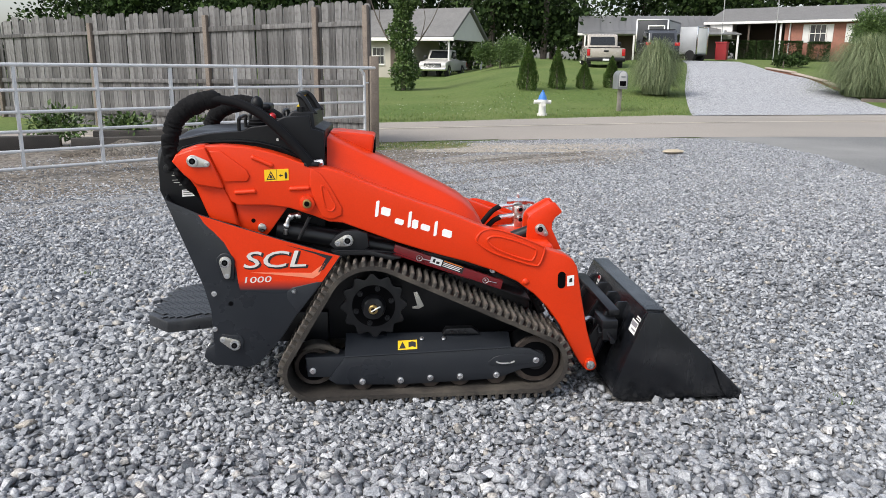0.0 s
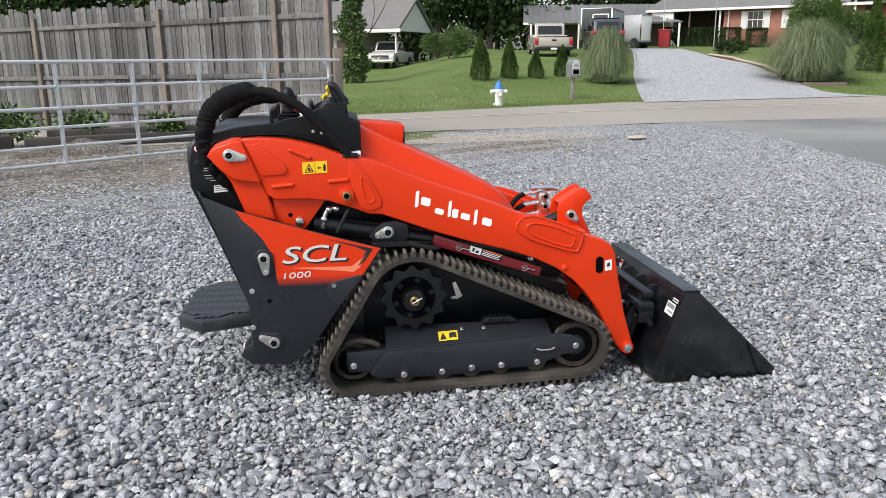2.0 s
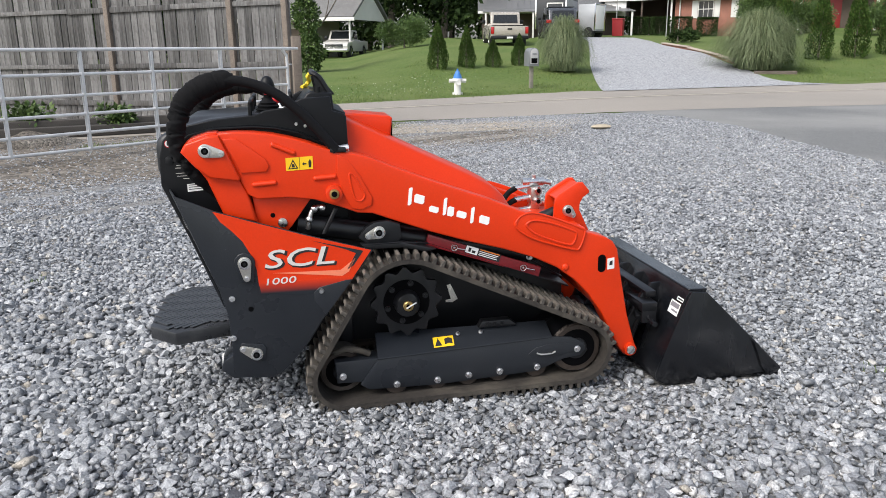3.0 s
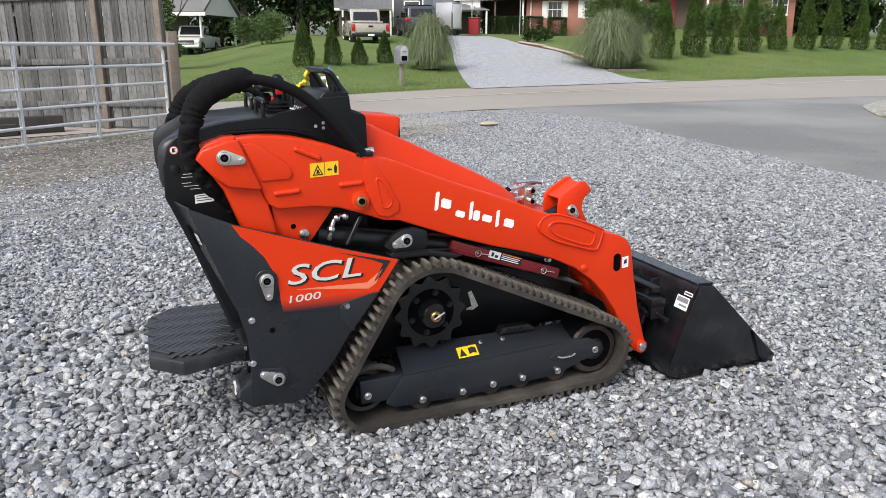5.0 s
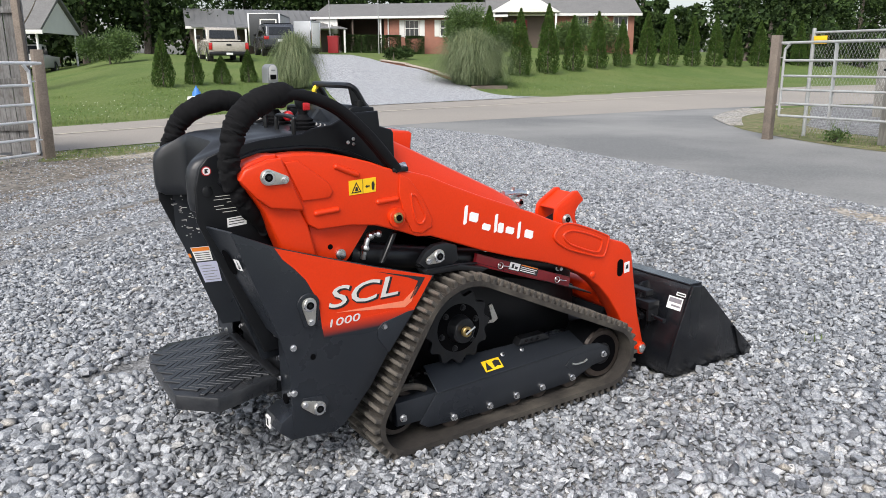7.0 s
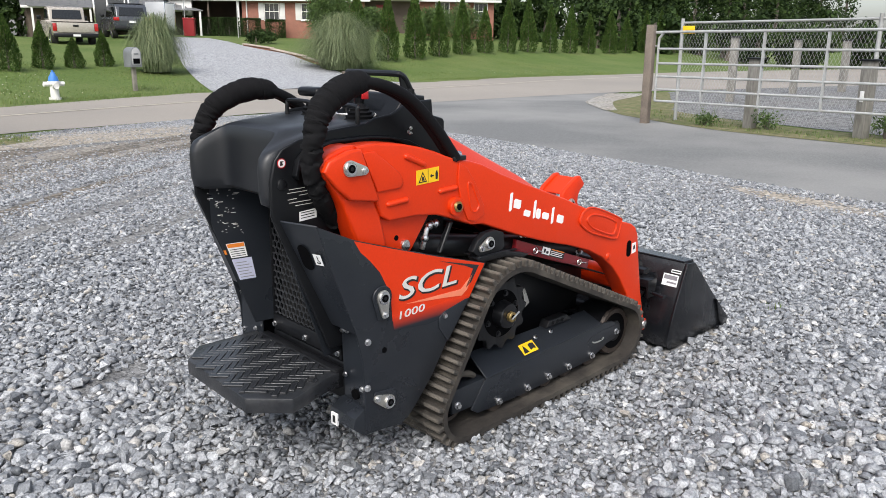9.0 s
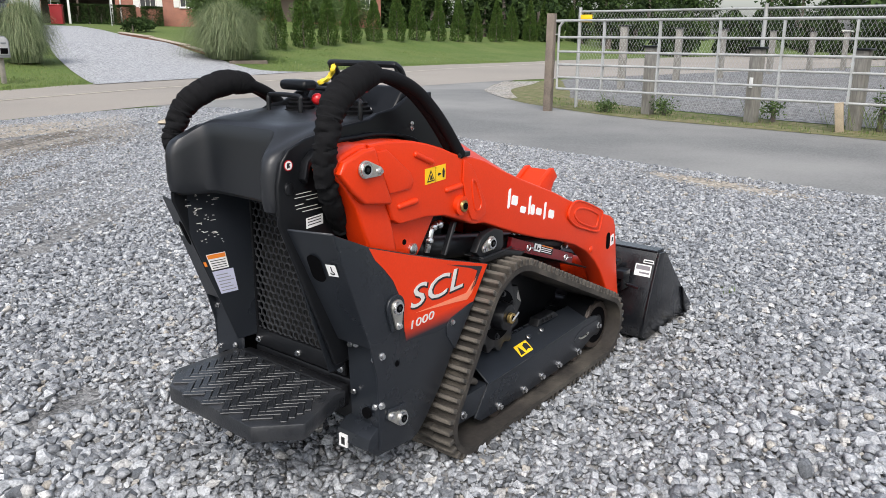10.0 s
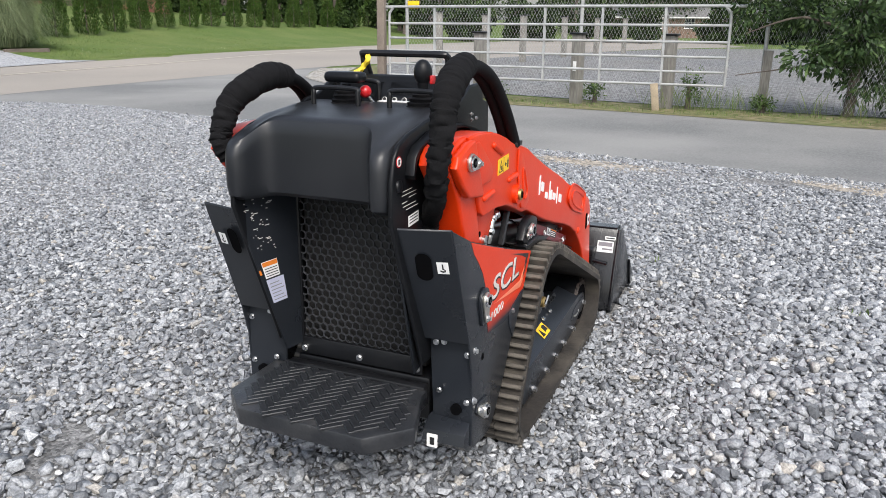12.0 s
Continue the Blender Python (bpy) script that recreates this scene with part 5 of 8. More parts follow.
# ---- standing platform ----
PLAT = [(-0.760, 0.292), (-0.992, 0.292), (-1.080, 0.196), (-1.086, -0.205), (-0.978, -0.307), (-0.805, -0.246), (-0.760, -0.246)]
bm = bmesh.new()
lo = [bm.verts.new((u, v, 0.272)) for u, v in PLAT]
hi = [bm.verts.new((u, v, 0.324)) for u, v in PLAT]
bm.faces.new(lo)
bm.faces.new(hi[::-1])
for i in range(len(PLAT)):
    j = (i + 1) % len(PLAT)
    bm.faces.new((lo[i], hi[i], hi[j], lo[j]))
bmesh.ops.recalc_face_normals(bm, faces=bm.faces)
soften(bm, 0.006, 2)
platform = part("standing_platform", bm, MAT_RUBBER, loader, "black rubber standing platform with herringbone tread")
tread = bmesh.new()
box(-0.034, 0.034, -0.0095, 0.0095, 0, 0.006, 0.0015, tread, segments=1)
bmesh.ops.recalc_face_normals(tread, faces=tread.faces)
tread_me = bpy.data.meshes.new("tread_bar")
tread.to_mesh(tread_me)
tread.free()
tread_me.materials.append(MAT_RUBBER)
for i in range(0, 11):
    for j in range(-6, 7):
        u, v = -1.066 + i * 0.030, j * 0.046 - 0.006
        if not (-1.068 < u < -0.775 and abs(v + 0.006) < 0.270 and v > -0.255 + 0.36 * max(0.0, u + 0.94) and (u + 1.062) > (abs(v + 0.006) - 0.185) * 1.0):
            continue
        ob = new("tread_bar", tread_me)
        ob.parent = platform
        ob.matrix_basis = pose(u + (0.015 if j % 2 else 0), v, 0.3235, 0, 0, 45 if j % 2 else -45)
part("platform_arm", box(-0.90, -0.74, -0.09, 0.09, 0.235, 0.272, 0.006), BLACK, loader, "black platform support")

# ---- tracks ----
WHEELS = ((-0.100, 0.395, 0.206), (0.603, 0.165, 0.132), (-0.357, 0.128, 0.120))
cloud = [(cx + r * math.cos(a), cz + r * math.sin(a)) for cx, cz, r in WHEELS for a in np.linspace(0, 2 * math.pi, 180, endpoint=False)]


def hull(points):
    pts = sorted(set(points))

    def half(seq):
        out = []
        for p in seq:
            while len(out) > 1 and (out[-1][0] - out[-2][0]) * (p[1] - out[-2][1]) - (out[-1][1] - out[-2][1]) * (p[0] - out[-2][0]) <= 0:
                out.pop()
            out.append(p)
        return out
    a, b = half(pts), half(pts[::-1])
    return a[:-1] + b[:-1]


loop = np.array(hull(cloud))
seg_len = np.hypot(*(np.roll(loop, -1, 0) - loop).T)
acc = np.concatenate([[0], np.cumsum(seg_len)])
LOOP = acc[-1]


def on_loop(d):
    d = d % LOOP
    closed = np.vstack([loop, loop[:1]])
    p = np.array([np.interp(d, acc, closed[:, 0]), np.interp(d, acc, closed[:, 1])])
    q = np.array([np.interp((d + 0.01) % LOOP, acc, closed[:, 0]), np.interp((d + 0.01) % LOOP, acc, closed[:, 1])])
    t = (q - p) / np.linalg.norm(q - p)
    return p, t


LUGS = 88
lug_bm = bmesh.new()
for v_, half_, top_ in ((-0.083, 0.040, 0.027), (0.0, 0.042, 0.025), (0.083, 0.040, 0.027)):
    own = bmesh.new()
    bmesh.ops.create_cube(own, size=1)
    for v in own.verts:
        k = 0.0066 if v.co.z > 0 else 0.0095
        v.co = Vector((v.co.x * 2 * k, v_ + v.co.y * 2 * half_, top_ if v.co.z > 0 else 0.0))
    soften(own, 0.003, 1)
    join(lug_bm, own)
bmesh.ops.recalc_face_normals(lug_bm, faces=lug_bm.faces)
lug_me = bpy.data.meshes.new("track_lug")
lug_bm.to_mesh(lug_me)
lug_bm.free()
lug_me.materials.append(RUBBER)
for side_name, s in SIDES:
    v0, v1 = s * 0.195, s * 0.445
    bm = bmesh.new()
    rings = []
    K = 150
    for i in range(K):
        p, t = on_loop(LOOP * i / K)
        n = np.array([t[1], -t[0]])
        sag = 0.004 * math.sin(i * 0.9)
        o, q = p, p - n * 0.019
        rings.append([bm.verts.new((o[0], v0, o[1])), bm.verts.new((o[0], v1, o[1])), bm.verts.new((q[0], v1, q[1])), bm.verts.new((q[0], v0, q[1]))])
    for i in range(K):
        a, b = rings[i], rings[(i + 1) % K]
        for j in range(4):
            bm.faces.new((a[j], a[(j + 1) % 4], b[(j + 1) % 4], b[j]))
    soften(bm, 0.004, 1)
    belt = part("track_belt", bm, BELT, loader, "dusty brown-grey rubber track belt")
    for i in range(LUGS):
        p, t = on_loop(LOOP * i / LUGS)
        ob = new("track_lug", lug_me)
        ob.parent = belt
        ob.matrix_basis = Matrix.Translation((p[0], s * 0.32, p[1])) @ Matrix.Rotation(math.atan2(t[1], t[0]), 4, (0, -1, 0)) @ Matrix.Rotation(radians(180), 4, (1, 0, 0)) @ pose(0, 0, -0.003)
    # drive sprocket
    prof, teeth = [], 12
    for i in range(teeth * 6):
        a = 2 * math.pi * i / (teeth * 6)
        k = i % 6
        r = (0.141, 0.142, 0.130, 0.121, 0.121, 0.130)[k]
        prof.append((-0.096 + r * math.cos(a), 0.402 + r * math.sin(a)))
    sp = part("drive_sprocket", plate(prof, s * 0.330, s * 0.352, 0.002), BLACK, loader, "black toothed drive sprocket")
    # flat near-black disc paints the shade of a recess round the hub
    part("sprocket_dish", rod((-0.096, s * 0.350, 0.402), (-0.096, s * 0.3535, 0.402), 0.092, seg=32), HOLLOW_SHADE, sp)
    part("hub", rod((-0.096, s * 0.30, 0.402), (-0.096, s * 0.395, 0.402), 0.062, 0.046, seg=28, bevel=0.006), BLACK, sp)
    for k in range(6):
        a = 2 * math.pi * k / 6 + 0.3
        bolt((-0.096 + 0.078 * math.cos(a), s * 0.353, 0.402 + 0.078 * math.sin(a)), 0.009, (0, s, 0), sp, 0.010, material=BLACK)
    part("castle_nut", rod((-0.096, s * 0.395, 0.402), (-0.096, s * 0.412, 0.402), 0.021, seg=8, bevel=0.003), BRASS, sp, "brass castle nut with a split pin")
    part("nut_bore", rod((-0.096, s * 0.411, 0.402), (-0.096, s * 0.4135, 0.402), 0.010, seg=10), HOLLOW_SHADE, sp)
    part("split_pin", rod((-0.105, s * 0.4145, 0.396), (-0.066, s * 0.4145, 0.418), 0.0035, seg=8), STEEL, sp)
    part("drive_motor", rod((-0.096, s * 0.20, 0.402), (-0.096, s * 0.33, 0.402), 0.085, seg=28, bevel=0.006), BLACK, sp)
    # idlers and rollers
    for cx, cz, r, nm in ((0.603, 0.165, 0.108, "front_idler"), (-0.357, 0.128, 0.088, "rear_idler")):
        k0 = 0.375 if nm == "front_idler" else 0.335
        bm = rod((cx, s * 0.24, cz), (cx, s * k0, cz), r, seg=36, bevel=0.008)
        wheel = part(nm, bm, RUBBER if nm == "rear_idler" else BLACK, loader, "black idler wheel with worn rim")
        part("idler_rim", rod((cx, s * (k0 - 0.001), cz), (cx, s * (k0 + 0.010), cz), r * 0.99, r * 0.93, seg=36, bevel=0.003), RIM, wheel, "dusty worn idler rim")
        # dark disc gives the flat idler face the shade of a hollow
        part("idler_dish", rod((cx, s * (k0 + 0.0095), cz), (cx, s * (k0 + 0.012), cz), r * 0.74, seg=32), HOLLOW_SHADE, wheel)
        part("idler_hub", rod((cx, s * (k0 + 0.009), cz), (cx, s * (k0 + 0.017), cz), r * 0.42, seg=24, bevel=0.004), BLACK, wheel)
    for cx in (-0.146, 0.018, 0.146, 0.275, 0.433):
        bz = float(np.interp(cx, [-0.146, 0.433], [0.076, 0.097]))
        wheel = part("track_roller", rod((cx, s * 0.25, bz), (cx, s * 0.375, bz), 0.046, seg=28, bevel=0.005), BLACK, loader, "small black track roller")
        part("roller_rim", rod((cx, s * 0.374, bz), (cx, s * 0.382, bz), 0.048, 0.044, seg=28), RIM, wheel, "worn steel roller rim")
    # roller frame
    side_plate = [(-0.215, 0.190), (0.49, 0.225), (0.575, 0.218), (0.632, 0.190), (0.640, 0.160), (0.620, 0.135), (0.545, 0.124), (0.48, 0.098), (0.43, 0.080), (0.02, 0.058), (-0.255, 0.062), (-0.290, 0.086)]
    fr = part("roller_frame", plate(side_plate, s * 0.385, s * 0.395, 0.003), CHARCOAL, loader, "charcoal steel track roller frame")
    part("frame_top", prism([(-0.219, s * 0.3965, 0.184), (0.494, s * 0.3965, 0.220), (0.494, s * 0.300, 0.257), (-0.219, s * 0.300, 0.257)], -0.008 * s, 0.0015), CHARCOAL, fr)
    part("frame_box", box(-0.215, 0.49, min(s * 0.22, s * 0.384), max(s * 0.22, s * 0.384), 0.105, 0.186, 0.006), BLACK, fr)
    nose = [(-0.388, 0.186), (-0.215, 0.190), (-0.215, 0.100), (-0.260, 0.092), (-0.380, 0.094)]
    part("frame_nose", plate(nose, s * 0.30, s * 0.389, 0.008), CHARCOAL, fr)
    oval = [(0.395 + 0.0, 0.158), (0.425, 0.183), (0.480, 0.194), (0.600, 0.196), (0.615, 0.165), (0.56, 0.150), (0.48, 0.140), (0.41, 0.142)]
    pad(oval, s * 0.395, s, 0.003, fr, "pressed_panel", CHARCOAL, 0.003)
    part("grip_slot", tube(smooth_path([(0.43, s * 0.398, 0.160), (0.45, s * 0.401, 0.154), (0.49, s * 0.401, 0.155), (0.51, s * 0.398, 0.161)], 4), 0.004, 8), ZINC, fr)
    for u, w in ((-0.357, 0.125), (-0.146, 0.076), (0.018, 0.080), (0.146, 0.090), (0.275, 0.094), (0.433, 0.099), (0.604, 0.165)):
        bolt((u, s * (0.395 if u > -0.3 else 0.389), w), 0.0105, (0, s, 0), fr, 0.014)
    q = [Vector((0.002 + 0.095 * a, s * (0.394 - 0.094 * b), 0.203 + 0.005 * a + 0.071 * b)) for a, b in ((0.05, 0.10), (0.92, 0.10), (0.92, 0.50), (0.05, 0.50))]
    nrm = (q[1] - q[0]).cross(q[3] - q[0]).normalized()
    nrm = nrm if nrm.z > 0 else -nrm
    lb = bmesh.new()
    lb.faces.new([lb.verts.new(p + nrm * 0.0050) for p in q])
    ylb = part("warning_label", lb, YELLOW, fr, "yellow warning label with black pictograms")

    def on_label(shape):
        b2 = bmesh.new()
        b2.faces.new([b2.verts.new(q[0].lerp(q[1], a).lerp(q[3].lerp(q[2], a), b) + nrm * 0.0058) for a, b in shape])
        return part("pictogram", b2, PRINT, ylb)
    on_label([(0.06, 0.12), (0.42, 0.12), (0.24, 0.88)])
    on_label([(0.55, 0.2), (0.74, 0.3), (0.93, 0.2), (0.93, 0.75), (0.74, 0.85), (0.55, 0.75)])
    knob = [(0.20, 0.262), (0.215, 0.290), (0.33, 0.292), (0.36, 0.270), (0.36, 0.262)]
    part("tension_guard", plate(knob, s * 0.29, s * 0.335, 0.006), BLACK, fr)
    for u in (0.24, 0.27, 0.30):
        bolt((u, s * 0.335, 0.277), 0.007, (0, s, 0), fr, 0.009, material=BLACK)
    for u in (0.11, 0.205):
        bolt((u, s * 0.35, 0.252), 0.007, (0, s * 0.6, 0.8), fr, 0.009)
    tab = [(0.075, 0.445), (0.090, 0.45), (0.120, 0.385), (0.098, 0.372), (0.070, 0.374), (0.070, 0.382), (0.092, 0.386)]
    part("zinc_tab", plate(tab, s * 0.30, s * 0.306, 0.001), ZINC, loader, "zinc-plated bracket tab")
    part("track_guide", tube(smooth_path([(-0.385, s * 0.36, 0.215), (-0.34, s * 0.37, 0.230), (-0.29, s * 0.37, 0.222), (-0.25, s * 0.36, 0.200)], 5), 0.012, 8), BELT, fr)

# ---- bucket and its carrier ----
END = [(1.062, 0.398), (1.133, 0.392), (1.470, 0.068), (1.497, 0.038), (1.497, 0.016), (0.985, -0.004), (0.935, 0.018), (0.930, 0.045), (0.985, 0.205)]
SHELL = [(1.133, 0.398), (1.062, 0.400), (1.045, 0.375), (0.990, 0.205), (0.937, 0.050), (0.942, 0.012), (0.985, -0.002), (1.50, 0.010)]
SHELL_IN = [(1.133, 0.390), (1.068, 0.391), (1.054, 0.372), (0.999, 0.205), (0.947, 0.050), (0.950, 0.020), (0.985, 0.007), (1.50, 0.018)]
bucket = part("bucket", plate(SHELL + SHELL_IN[::-1], -0.450, 0.450, 0.0015), BUCKET, loader, "black steel bucket with scratched sides")
for s in (-1, 1):
    part("end_plate", plate(END, s * 0.448, s * 0.462, 0.003), BUCKET, bucket, "black scratched bucket end plate")
    part("side_cutter", plate([(1.360, 0.165), (1.497, 0.040), (1.505, 0.018), (1.44, 0.004), (1.41, 0.045)], s * 0.462, s * 0.472, 0.003), BUCKET, bucket)
part("top_lip", prism([(1.055, -0.448, 0.400), (1.138, -0.448, 0.397), (1.138, 0.448, 0.397), (1.055, 0.448, 0.400)], 0.008), BUCKET, bucket, "flat black top lip")
part("cutting_edge", box(1.40, 1.515, -0.47, 0.47, -0.004, 0.009, 0.003), BUCKET, bucket, "worn steel cutting edge")


def on_back(v0, v1, d0, d1, lift, material, parent, name, label=""):
    a, b = Vector((0.937, 0, 0.050)), Vector((1.045, 0, 0.375))
    d = (b - a).normalized()
    n = Vector((-d.z, 0, d.x))
    bm2 = bmesh.new()
    bm2.faces.new([bm2.verts.new(a + d * k + Vector((0, v, 0)) + n * lift) for v, k in ((v0, d0), (v1, d0), (v1, d1), (v0, d1))])
    return part(name, bm2, material, parent, label)


tag = on_back(-0.440, -0.360, 0.250, 0.306, 0.002, WHITE, bucket, "data_label", "white printed bar label")
on_back(-0.434, -0.366, 0.280, 0.300, 0.003, mat("bar_print", (0.22, 0.21, 0.23), 0.5), tag, "print_bar")
on_back(-0.434, -0.385, 0.262, 0.270, 0.003, mat("bar_print", (0.22, 0.21, 0.23), 0.5), tag, "print_bar")
tag2 = on_back(-0.446, -0.395, 0.314, 0.330, 0.002, WHITE, bucket, "small_label", "small white label")
on_back(-0.442, -0.400, 0.319, 0.325, 0.003, PRINT, tag2, "print_bar")
tag3 = on_back(0.22, 0.30, 0.24, 0.335, 0.002, WHITE, bucket, "warning_label", "white warning label with a red heading")
on_back(0.223, 0.297, 0.315, 0.332, 0.003, KNOB, tag3, "print_heading")
for i in range(4):
    on_back(0.228, 0.290, 0.25 + 0.015 * i, 0.256 + 0.015 * i, 0.003, PRINT, tag3, "print_bar")
for v in (-0.22, -0.06, 0.10, 0.26):
    part("back_rib", plate([(0.985, 0.190), (1.045, 0.372), (1.00, 0.372), (0.93, 0.27), (0.90, 0.16)], v - 0.006, v + 0.006, 0.002), BUCKET, bucket)
carrier = part("bucket_carrier", prism([(0.862, -0.300, 0.075), (0.862, 0.300, 0.075), (0.965, 0.300, 0.345), (0.965, -0.300, 0.345)][::-1], 0.014), BLACK, loader, "black quick-attach carrier plate")
for v in (-0.28, -0.12, 0.12, 0.28):
    part("carrier_rib", plate([(0.815, 0.105), (0.875, 0.075), (0.975, 0.345), (0.930, 0.350), (0.845, 0.200)], v - 0.010, v + 0.010, 0.002), BLACK, carrier)
part("carrier_tube", rod((0.848, -0.29, 0.135), (0.848, 0.29, 0.135), 0.032, seg=20), BLACK, carrier)
part("carrier_top", box(0.935, 0.985, -0.31, 0.31, 0.335, 0.362, 0.005), BLACK, carrier)
for v in (-0.20, 0.20):
    part("latch_handle", rod((0.915, v, 0.30), (0.90, v - 0.13 * (1 if v < 0 else -1), 0.255), 0.011, seg=12, bevel=0.003), BLACK, carrier, "black latch handle")
    part("latch_box", box(0.915, 0.985, v - 0.06, v + 0.06, 0.225, 0.315, 0.008), BLACK, carrier)
bm = box(0.895, 0.965, -0.365, -0.225, 0.292, 0.330, 0.004)
box(0.885, 0.955, -0.245, -0.232, 0.20, 0.30, 0.003, bm)
box(0.900, 0.965, -0.362, -0.349, 0.24, 0.30, 0.003, bm)
part("latch_frame", bm, BLACK, carrier, "black latch frame")
part("latch_bar", rod((0.930, -0.255, 0.278), (0.925, -0.432, 0.258), 0.010, seg=10, bevel=0.002), BUCKET, carrier, "black latch bar")
part("carrier_hose", tube(smooth_path([(0.76, -0.24, 0.35), (0.82, -0.26, 0.30), (0.87, -0.24, 0.30), (0.89, -0.20, 0.27)], 6), 0.012, 10), STEEL, carrier)


# ---- plants ----
LEAF_DARK = island_mat("dark_foliage", [(0.0, (0.012, 0.024, 0.008)), (0.5, (0.026, 0.048, 0.014)), (1.0, (0.055, 0.09, 0.026))], rough=0.8, fine=0.5, mottle=0.45, spec=0.15)
LEAF_MID = island_mat("green_foliage", [(0.0, (0.03, 0.06, 0.014)), (0.5, (0.065, 0.115, 0.028)), (1.0, (0.12, 0.18, 0.05))], rough=0.55, fine=3, mottle=0.3)
LEAF_CYP = island_mat("cypress_foliage", [(0.0, (0.020, 0.048, 0.010)), (0.5, (0.045, 0.088, 0.016)), (0.9, (0.08, 0.135, 0.028)), (1.0, (0.10, 0.075, 0.035))], rough=0.75, fine=1.6, mottle=0.4, spec=0.15)
LEAF_REED = island_mat("reed_foliage", [(0.0, (0.06, 0.088, 0.034)), (0.5, (0.135, 0.175, 0.080)), (1.0, (0.25, 0.28, 0.15))], rough=0.6, fine=4, mottle=0.2)
BLADES = island_mat("grass_blades", [(0.0, (0.070, 0.115, 0.025)), (0.5, (0.115, 0.170, 0.040)), (0.9, (0.165, 0.22, 0.06)), (1.0, (0.25, 0.225, 0.11))], rough=0.6, fine=5, mottle=0.2)
BARK = mat("grey_bark", (0.12, 0.10, 0.085), 0.9, var=0.4, scale=6, fine=30, bump=0.01)
FLOWER = mat("white_clover", (0.75, 0.75, 0.68), 0.7, var=0.1)


def leaf_arrays(centres, out, length, width, gen, droop=0.0):
    """Bent two-sided leaf blades of four triangles, each at a centre and pointing roughly along out."""
    n = len(centres)
    d = out + gen.normal(0, 0.35, (n, 3))
    d[:, 2] -= droop
    d /= np.linalg.norm(d, axis=1, keepdims=True)
    w = np.cross(d, gen.normal(size=(n, 3)))
    w /= np.linalg.norm(w, axis=1, keepdims=True)
    up = np.cross(d, w)
    le, wi = (length * gen.uniform(0.6, 1.3, n))[:, None], (width * gen.uniform(0.6, 1.3, n))[:, None]
    p0 = centres - d * le * 0.5
    p1, p2 = centres + w * wi * 0.5 + up * wi * 0.12, centres - w * wi * 0.5 + up * wi * 0.12
    p3 = centres + d * le * 0.5 - up * le * 0.12
    v = np.stack([p0, p1, p2, p3], 1).reshape(-1, 3)
    f = np.array([[0, 1, 2], [1, 3, 2]])[None] + (np.arange(n) * 4)[:, None, None]
    return v, f.reshape(-1, 3)


def clump_points(clumps, n, gen, fill=0.55):
    """Points in the outer shells of ellipsoid clumps (x, y, z, rx, ry, rz), and their outward directions."""
    c = np.array(clumps, float)
    weight = (c[:, 3] * c[:, 4] + c[:, 4] * c[:, 5] + c[:, 3] * c[:, 5])
    k = gen.choice(len(c), n, p=weight / weight.sum())
    d = gen.normal(size=(n, 3))
    d /= np.linalg.norm(d, axis=1, keepdims=True)
    r = gen.uniform(fill, 1.05, n)[:, None]
    return c[k, :3] + d * r * c[k, 3:], d


def tree_thing(name, x, y, z, clumps, n, leaf, width, material, label, stems, seed, category="tree", droop=0.15, m=None):
    gen = np.random.default_rng(seed)
    ob = thing(name, Matrix.Translation((x, y, z)), label, category)
    p, d = clump_points(clumps, n, gen)
    v, f = leaf_arrays(p, d, leaf, width, gen, droop)
    fast_mesh("crown", v, f, material, ob)
    if stems:
        bm2 = bmesh.new()
        for path, r0, r1 in stems:
            pts = smooth_path(path, 5)
            k = len(pts) - 1
            tube(pts, lambda i: r0 + (r1 - r0) * i / k, 8, bm2)
        part("trunk", bm2, BARK, ob)
    return ob


def cypress_mesh(height, radius, seed, n=8000):
    gen = np.random.default_rng(seed)
    t = gen.uniform(0, 1, n) ** 0.8
    prof = np.interp(t, [0, 0.06, 0.2, 0.45, 0.7, 0.9, 1.0], [0.80, 0.97, 1.0, 0.80, 0.50, 0.21, 0.02]) * radius
    a = gen.uniform(0, 2 * math.pi, n)
    lump = 1 + 0.10 * np.sin(a * 3 + t * 9 + seed) + 0.08 * np.sin(a * 5 - t * 17)
    r = prof * lump * gen.uniform(0.70, 1.05, n)
    p = np.stack([r * np.cos(a), r * np.sin(a), t * height], 1)
    d = np.stack([np.cos(a) * 0.55, np.sin(a) * 0.55, np.full(n, 0.9)], 1)
    v, f = leaf_arrays(p, d, 0.030 * height + 0.02, 0.011 * height + 0.007, gen)
    v[:, 2] = np.maximum(v[:, 2], 0.0)
    return v, f


def cypress(x, y, height, radius, seed, label, group):
    ob = thing("cypress", pose(x, y, land(x, y) - 0.03), label, "tree", group)
    v, f = cypress_mesh(height, radius, seed)
    fast_mesh("crown", v, f, LEAF_CYP, ob)
    part("trunk", rod((0, 0, 0), (0, 0, height * 0.7), 0.05, 0.02, seg=8), BARK, ob)
    return ob


for (x, y, h, r), k in zip(((3.03, 28.8, 1.72, 0.37), (4.25, 29.8, 1.55, 0.33), (5.40, 30.5, 1.05, 0.33), (6.60, 31.2, 1.25, 0.32)), range(4)):
    cypress(x, y, h, r, 11 + k, "small green conical cypress on the lawn", "young cypresses on the lawn")
HEDGE = [(-1.9 + 0.895 * (x + 1.35), 1.2 + 0.895 * (y - 1.62)) for x, y in ((19.4, 35.8), (24.1, 37.6), (29.2, 39.6), (34.9, 41.6), (40.4, 42.8), (49.0, 44.2), (60, 45.5), (76, 47.0), (110, 49.0))]
